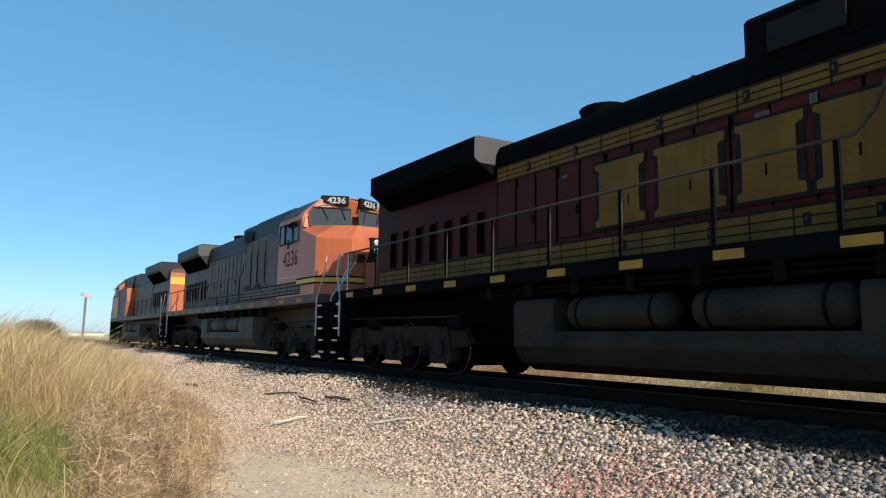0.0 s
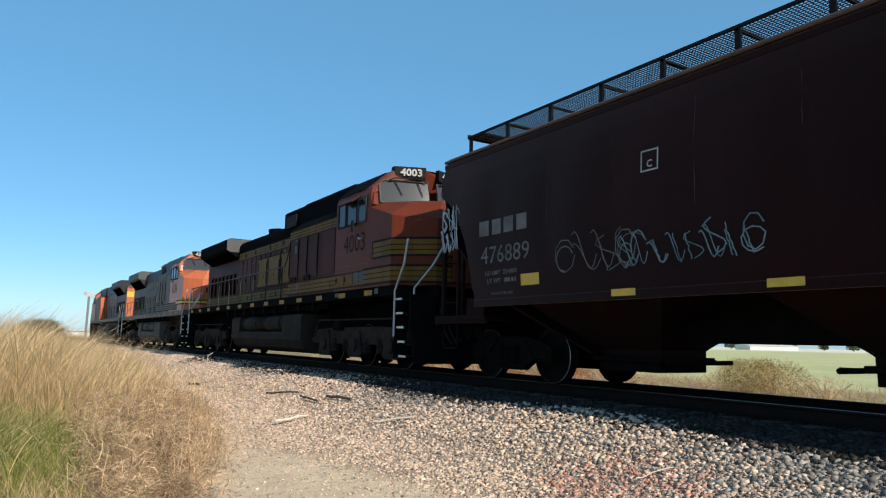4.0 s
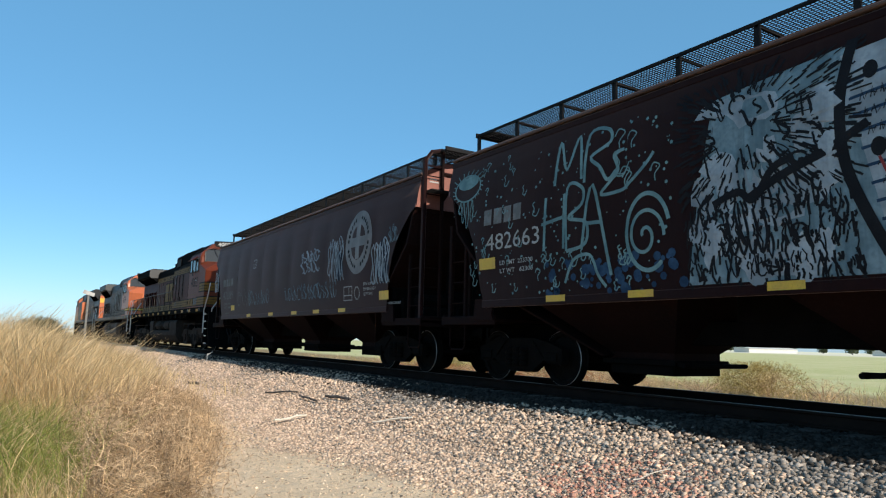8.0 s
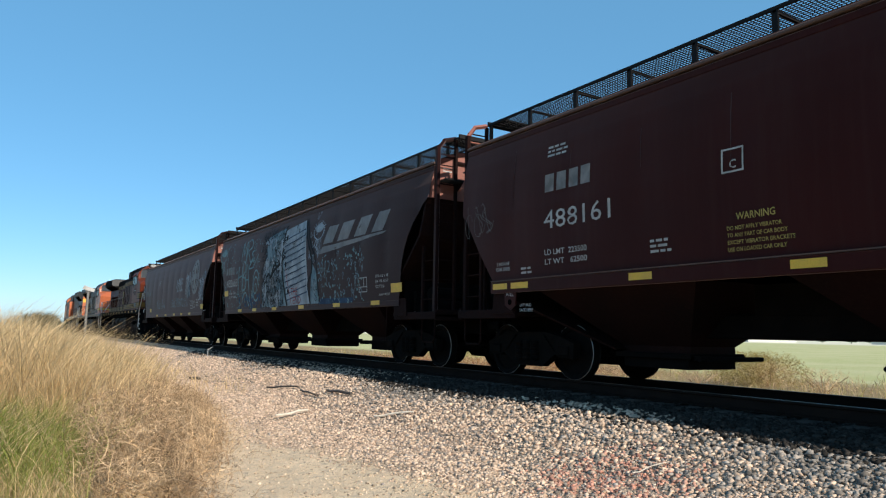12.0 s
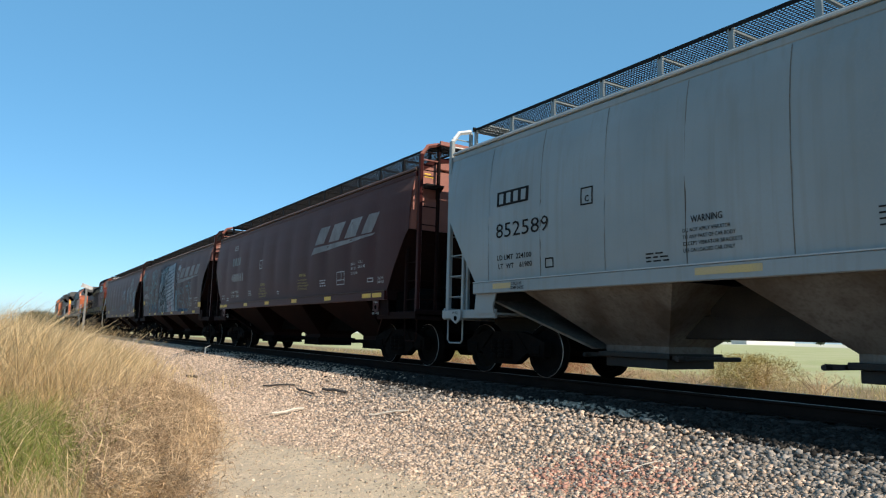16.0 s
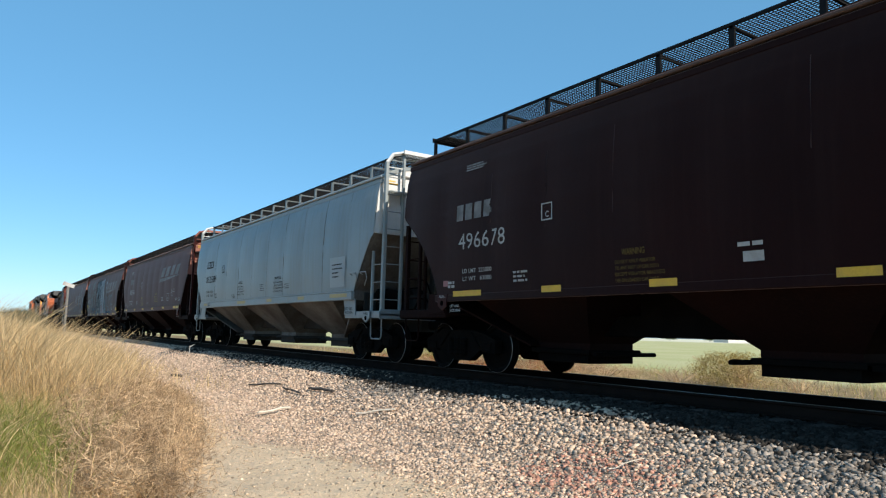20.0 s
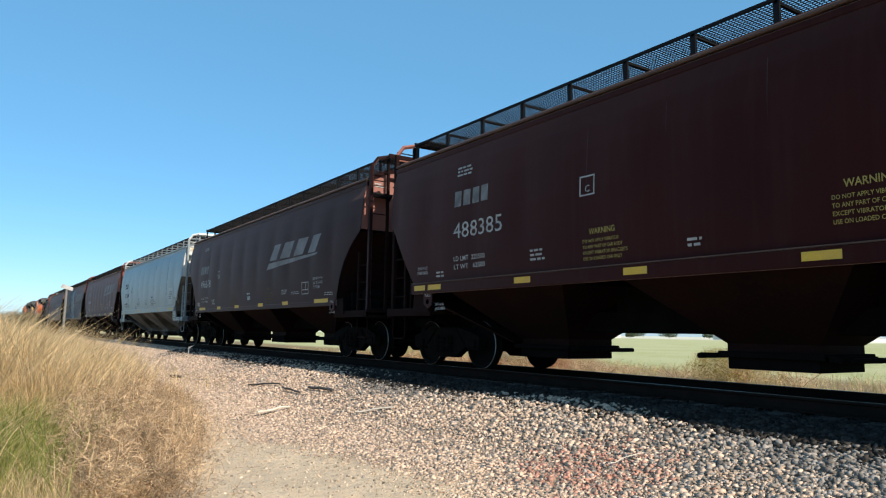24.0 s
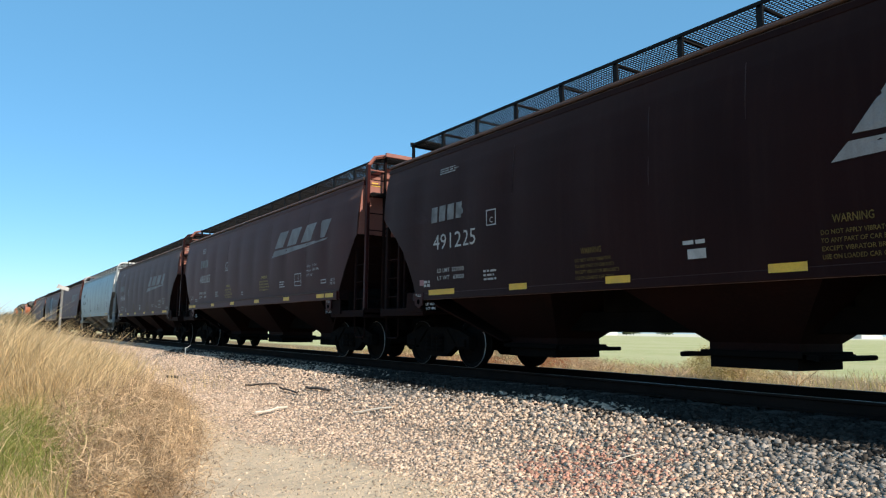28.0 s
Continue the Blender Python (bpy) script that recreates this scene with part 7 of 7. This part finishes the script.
        if number:
            vs, fs, wd = text_mesh(number, 0.03)
            kx = 0.50 / wd
            m.v = [(x0 - 0.25 + u * kx, yb - 0.110 + tw(x0 - 0.25 + u * kx), zb + 0.06 + v * 0.25) for u, v, _ in vs]
            m.f = list(fs)
        else:
            for k in range(4):
                xa, xb = x0 - 0.21 + k * 0.11, x0 - 0.13 + k * 0.11
                m.add([(x, yb - 0.110 + tw(x), zb + z) for x, z in ((xa, 0.06), (xb, 0.06), (xb, 0.19), (xa, 0.19))], [(0, 1, 2, 3)])
        part("number", m, WHITE, nb, "white painted number" if number else "white unreadable number")
        # side windows
        for a, b in ((-6.98, -7.42), (-7.5, -8.08), (-8.16, -8.6)):
            w = part("side_window", Mesh().box(s * 1.498, s * 1.515, b + 0.03, a - 0.03, 3.58, 4.12), DARK_PANE, lo)
            m = Mesh()
            for yy in (a, b):
                m.box(s * 1.50, s * 1.53, yy - 0.025, yy + 0.025, 3.54, 4.16, 0.006)
            m.box(s * 1.50, s * 1.53, b, a, 3.53, 3.575, 0.006).box(s * 1.50, s * 1.53, b, a, 4.125, 4.17, 0.006)
            part("window_frame", m, BLACK if a > -8.1 else RAIL_GREY, w)
        part("sunshade", Mesh().loft([[(s * 1.47, -7.35, 4.24), (s * 1.47, -8.2, 4.24), (s * 1.49, -8.2, 4.27), (s * 1.49, -7.35, 4.27)], [(s * 1.72, -7.35, 4.06), (s * 1.72, -8.2, 4.06), (s * 1.73, -8.2, 4.08), (s * 1.73, -7.35, 4.08)]]), side, lo)
        part("mirror", Mesh().box(s * 1.60, s * 1.63, -8.12, -7.98, 3.34, 3.62, 0.01).tube([(s * 1.5, -8.05, 3.5), (s * 1.6, -8.05, 3.5)], 0.012, 5), BLACK, lo)
    m = Mesh()
    for y in (-7.0, -7.6, -8.2):
        m.box(-0.6, -0.3, y - 0.15, y, 4.74, 4.86, 0.02)
    m.tube([(-0.9, -6.9, 4.70), (-0.9, -6.9, 4.80), (-0.9, -8.3, 4.80), (-0.9, -8.3, 4.68)], 0.012, 5)
    part("roof_antenna", m, BLACK, lo)
    # nose
    plan = [(-1.503, -8.55), (-1.503, -9.95), (-1.40, -10.06), (-0.72, -10.66), (0.72, -10.66), (1.40, -10.06), (1.503, -9.95), (1.503, -8.55)]
    def zt(y):
        return max(3.42, 3.94 + min(0.0, y + 8.9) * 0.41)
    part("nose", Mesh().loft([[(x, y, 1.9) for x, y in plan], [(x, y, zt(y)) for x, y in plan]]), nose_paint, lo, smooth=12)
    crown = [(x * 0.62, max(y + 0.10, -10.42), 3.96 + 0.05 * min(0.0, y + 8.9)) for x, y in plan]
    part("nose_crown", Mesh().loft([[(x, y, zt(y) + 0.002) for x, y in plan], [(x * 0.93, max(y + 0.03, -10.58), zt(y) + 0.09) for x, y in plan], crown]), nose_paint, lo, smooth=25)
    part("nose_top", Mesh().loft([[(x * 0.98, y + 0.01, z - 0.01) for x, y, z in crown], [(x * 0.97, y + 0.02, z + 0.012) for x, y, z in crown]]), TOP_GREY, lo)
    out = lambda k, z: [(x * 1.006 * k, min(y, -9.05 if z > 2.5 else -8.55) - 0.008, z) for x, y in plan]
    for z0, z1, mt in ((2.00, 2.32, BAND) if old else (2.24, 2.36, YELLOW), (2.60, 2.94, BAND if old else TOP)):
        if z0 > 2.5 and not old:
            continue
        part("band", Mesh().loft([out(1.0, z0), out(1.0, z1)], closed=False, caps=False), mt, lo)
        m = Mesh()
        for j in range(2 if old else 0):
            zz = z0 + 0.09 + j * 0.12
            m.loft([[(x, y - 0.004, z) for x, y, z in out(1.003, zz)], [(x, y - 0.004, z) for x, y, z in out(1.003, zz + 0.02)]], closed=False, caps=False)
        m.loft([[(x, y - 0.003, z) for x, y, z in out(1.003, z0 - 0.05)], [(x, y - 0.003, z) for x, y, z in out(1.003, z0)]], closed=False, caps=False)
        m.loft([[(x, y - 0.003, z) for x, y, z in out(1.003, z1)], [(x, y - 0.003, z) for x, y, z in out(1.003, z1 + 0.05)]], closed=False, caps=False)
        part("pinstripe", m, INK, lo)
    part("nose_door", Mesh().box(-0.3, 0.3, -10.72, -10.6, 2.0, 2.95, 0.02), nose_paint, lo)
    lamp = part("headlight", Mesh().box(-0.17, 0.17, -10.77, -10.5, 3.02, 3.52, 0.03), BLACK, lo)
    for z in (3.14, 3.38):
        part("lens", Mesh().turned([(-10.785, 0.06), (-10.775, 0.09), (-10.74, 0.09)], "y", (0, 0, z), 16), LAMP, lamp)
    # number on the cab, plain shapes for the road's mark
    if number:
        lettering("cab_number", number, -7.33, 2.84, 0.47, INK, lo, width=1.25, x=-1.506, bold=0.0, label="black painted number")
    if old:
        for y, w in ((1.42, 0.98), (0.26, 1.16), (-1.06, 0.90), (-2.08, 0.98)):
            part("mark_edge", Mesh().plate([(y + 0.05, 2.43), (y + 0.05, 2.60), (y, 2.64), (y, 3.34), (y + 0.05, 3.38), (y + 0.05, 3.53), (y - w - 0.05, 3.53), (y - w - 0.05, 3.36), (y - w, 3.30), (y - w, 2.66), (y - w - 0.05, 2.60), (y - w - 0.05, 2.43)], -0.996, 0.008), INK, lo)
            part("road_mark", Mesh().plate([(y, 2.48), (y, 2.57), (y - 0.08, 2.61), (y - 0.08, 3.36), (y, 3.40), (y, 3.48), (y - w, 3.48), (y - w, 3.36), (y - w + 0.10, 3.32), (y - w + 0.10, 2.64), (y - w, 2.60), (y - w, 2.48)], -1.002, 0.014), BAND, lo, "faded yellow painted mark")
    else:
        for i in range(4):
            x = -1.02 + i * 0.22
            y = -10.09 - i * 0.26
            part("road_mark", Mesh().add([(x - 0.01, y, 2.78), (x + 0.15, y - 0.19, 2.78), (x + 0.20, y - 0.25, 3.02), (x + 0.04, y - 0.06, 3.02)], [(0, 1, 2, 3)]), INK, lo)
    if old:
        m = Mesh()
        patch(m, -9.00, 2.56, 0.05, 0.42, x=-1.519)
        part("pinstripe", m, INK, lo)
        m = Mesh().box(-1.56, -1.5, -8.36, -8.28, 3.12, 3.17, 0.01)
        part("side_lamp", m, CHROME, lo)
        for y in (-6.95, -7.5):
            part("cab_door_panel", Mesh().box(-1.53, -1.509, y - 0.5, y, 2.02, 2.30, 0.01), BAND, lo)
            part("latch", Mesh().box(-1.55, -1.53, y - 0.08, y - 0.03, 2.10, 2.22, 0.01), INK, lo)
        for y, z in ((3.1, 3.74), (1.9, 3.76), (0.2, 3.77), (-1.2, 3.78), (-2.3, 3.78), (2.6, 2.08), (0.9, 2.08), (-0.6, 2.08), (-1.9, 2.09), (-2.7, 2.09)):
            lt = part("latch_plate", Mesh().box(-1.012, -0.996, y - 0.09, y, z, z + 0.14, 0.01), INK, lo)
            part("latch", Mesh().box(-1.022, -1.012, y - 0.06, y - 0.03, z + 0.04, z + 0.10), RAIL_GREY, lt)
        for y, z, w, h, x in ((-1.35, 3.52, 0.20, 0.06, -1.004), (-2.05, 3.50, 0.10, 0.13, -1.012), (-3.75, 3.55, 0.16, 0.07, -1.50), (-3.72, 3.20, 0.18, 0.22, -1.50), (2.2, 3.42, 0.14, 0.05, -1.004), (-3.95, 2.10, 0.20, 0.18, -1.503), (-6.9, 1.74, 0.24, 0.10, -1.512), (-9.2, 1.73, 0.18, 0.13, -1.512)):
            part("notice_plate", patch(Mesh(), y, z, w, h, x=x), TOP_GREY, lo, "pale grey notice plate")
        for y, w in ((-8.0, 0.30), (-8.36, 0.34)):
            part("notice_plate", patch(Mesh(), y, 2.03, w, 0.28, x=-1.516), TOP_GREY, lo, "pale grey notice plate")
    m = Mesh()
    for a, b, z0, z1 in ((-7.0, -8.7, 2.5, 2.515), (-8.7, -8.715, 2.0, 2.515)):
        patch(m, a, z0, a - b, z1 - z0, x=-1.505)
    part("panel_edge", m, CHROME if not old else BAND, lo)
    # fuel tank with air reservoirs in its notch
    for s in (-1, 1):
        tk = [(1.38, s * 0.2), (1.38, s * 1.36), (1.30, s * 1.42), (0.62, s * 1.42), (0.36, s * 1.25), (0.22, s * 0.95), (0.22, s * 0.2)]
        lowt = [(0.86, s * 0.2), (0.86, s * 1.38), (0.80, s * 1.42), (0.62, s * 1.42), (0.36, s * 1.25), (0.22, s * 0.95), (0.22, s * 0.2)]
        part("fuel_tank", Mesh().sweep(tk, "y", -4.3, -2.68).sweep(tk, "y", 1.95, 2.95).sweep(lowt, "y", -2.68, 1.95), tank, lo, smooth=30)
        for a, b in ((-0.24, 1.78), (-2.60, -0.52)):
            r = part("air_reservoir", Mesh().turned([(a, 0.10), (a + 0.08, 0.22), (a + 0.16, 0.26), (b - 0.16, 0.26), (b - 0.08, 0.22), (b, 0.10)], "y", (s * 1.14, 0, 1.14), 20), tank, lo, smooth=40)
            for yy in (a + 0.3, b - 0.3):
                part("strap", Mesh().turned([(yy - 0.02, 0.272), (yy + 0.02, 0.272)], "y", (s * 1.14, 0, 1.14), 20), UNDER, r)
    part("tank_core", Mesh().box(-0.2, 0.2, -4.3, 2.85, 0.22, 1.6), UNDER, lo)
    for z in (1.50, 1.58):
        part("pipe", Mesh().tube([(-1.3, 4.2, z), (-1.3, -6.0, z + 0.02)], 0.03, 6), UNDER, lo)
    for i in range(9):
        part("pipe_hanger", Mesh().box(-1.42, -1.2, 3.6 - i * 1.1, 3.75 - i * 1.1, 1.42, 1.66), UNDER, lo)
    # handrails
    for s in (-1, 1):
        hr = new("handrail")
        hr.parent = lo
        part("rail_bar", Mesh().tube([(s * 1.46, 9.9, 2.84), (s * 1.46, -2.75, 2.89), (s * 1.46, -2.95, 3.1), (s * 1.46, -3.15, 3.50)], 0.022, 6), RAIL_GREY, hr)
        for i in range(9):
            y = 9.61 - i * 1.52
            part("stanchion", Mesh().box(s * 1.46 - 0.012, s * 1.46 + 0.012, y - 0.03, y + 0.03, 1.75, 2.87, 0.006), CHROME if i == 0 else TOP, hr)
            # grey strip added as the lit edge of each post
            part("stanchion_edge", Mesh().box(s * 1.46 - 0.010, s * 1.46 + 0.010, y - 0.042, y - 0.031, 1.75, 2.87), RAIL_GREY, hr)
    # end steps, pilot, coupler
    for e in (-1, 1):
        ye = -10.2 if e < 0 else 10.0
        for s in (-1, 1):
            st = new("steps")
            st.parent = lo
            part("step_well", Mesh().box(s * 0.75, s * 0.80, ye + e * -0.05, ye + e * 0.62, 0.25, 1.9).box(s * 0.78, s * 1.48, ye - e * 0.06, ye - e * 0.02, 0.28, 1.7), TOP, st)
            for i in range(5):
                z = 0.33 + i * 0.31
                off = 0.50 - i * 0.06
                t = part("tread", Mesh().box(s * 0.8, s * 1.46, ye + e * (off - 0.28), ye + e * off, z - 0.02, z + 0.012), BLACK, st)
                part("nosing", Mesh().box(s * 1.462, s * 1.485, ye + e * (off - 0.30), ye + e * off, z - 0.025, z + 0.022), CHROME, t)
            part("stair_rail", Mesh().tube([(s * 1.50, ye - e * 0.02, 0.75), (s * 1.50, ye - e * 0.02, 1.75), (s * 1.46, ye + e * 0.30, 2.35), (s * 1.40, ye + e * 0.34, 2.9)], 0.024, 7), CHROME, st)
            part("stair_rail", Mesh().tube([(s * 1.25, ye + e * 0.55, 1.05), (s * 1.30, ye + e * 0.45, 1.3), (s * 1.30, ye + e * 0.50, 1.8), (s * 1.05, ye + e * 0.85, 2.3), (s * 0.8, ye + e * 0.9, 2.75)], 0.024, 7), CHROME, st)
        part("pilot", Mesh().loft([[(-1.45, ye + e * 0.62, 1.66), (1.45, ye + e * 0.62, 1.66), (1.45, ye + e * 0.55, 1.66), (-1.45, ye + e * 0.55, 1.66)], [(-1.45, ye + e * 0.62, 0.9), (1.45, ye + e * 0.62, 0.9), (1.45, ye + e * 0.55, 0.9), (-1.45, ye + e * 0.55, 0.9)], [(-1.40, ye + e * 0.80, 0.18), (1.40, ye + e * 0.80, 0.18), (1.40, ye + e * 0.72, 0.18), (-1.40, ye + e * 0.72, 0.18)]]), TOP, lo)
        part("coupler", Mesh().box(-0.15, 0.15, ye + e * 0.5, ye + e * 0.95, 0.78, 0.98, 0.04).box(-0.20, 0.20, ye + e * 0.85, ye + e * 1.06, 0.70, 1.04, 0.05), TRUCK, lo)
        for x in (-0.55, -0.7, 0.55, 0.7):
            part("air_hose", Mesh().tube([(x, ye + e * 0.6, 1.4), (x, ye + e * 0.8, 0.9), (x * 0.9, ye + e * 1.0, 0.6), (x * 0.8, ye + e * 1.1, 0.75)], 0.025, 6), BLACK, lo)
    for c in (-7.56, 7.56):
        three_axle_truck(lo, c)
    TRAIN.append((lo, yc, 180 if flip else 0))
    return lo


loco("weathered red locomotive with yellow bands facing backwards", 6.45, "4003", "old")
loco("orange locomotive with dusty sides and black roof facing backwards", 28.15, "4236", "new")
loco("leading orange locomotive with dusty grey sides facing forwards", 49.9, "", "new", True)


# ---- what moves ----
def gone(t):
    return float(np.interp(t, [a for a, b in RUN], [b for a, b in RUN]))


def motions():
    BACKWARDS = [ob for ob, yc, turn in TRAIN if turn]
    for ob, yc, turn in TRAIN:
        walk(ob, [(t, pose(0, yc + s, 0, 0, 0, turn)) for t, s in RUN])
    turns = [28.0 * i / 200 for i in range(201)]
    for ws, y, r in SPIN:
        way = 1 if ws.parent in BACKWARDS else -1
        walk(ws, [(t, Matrix.Translation((0, y, r)) @ Matrix.Rotation(way * gone(t) / r, 4, "X")) for t in turns])


motions()
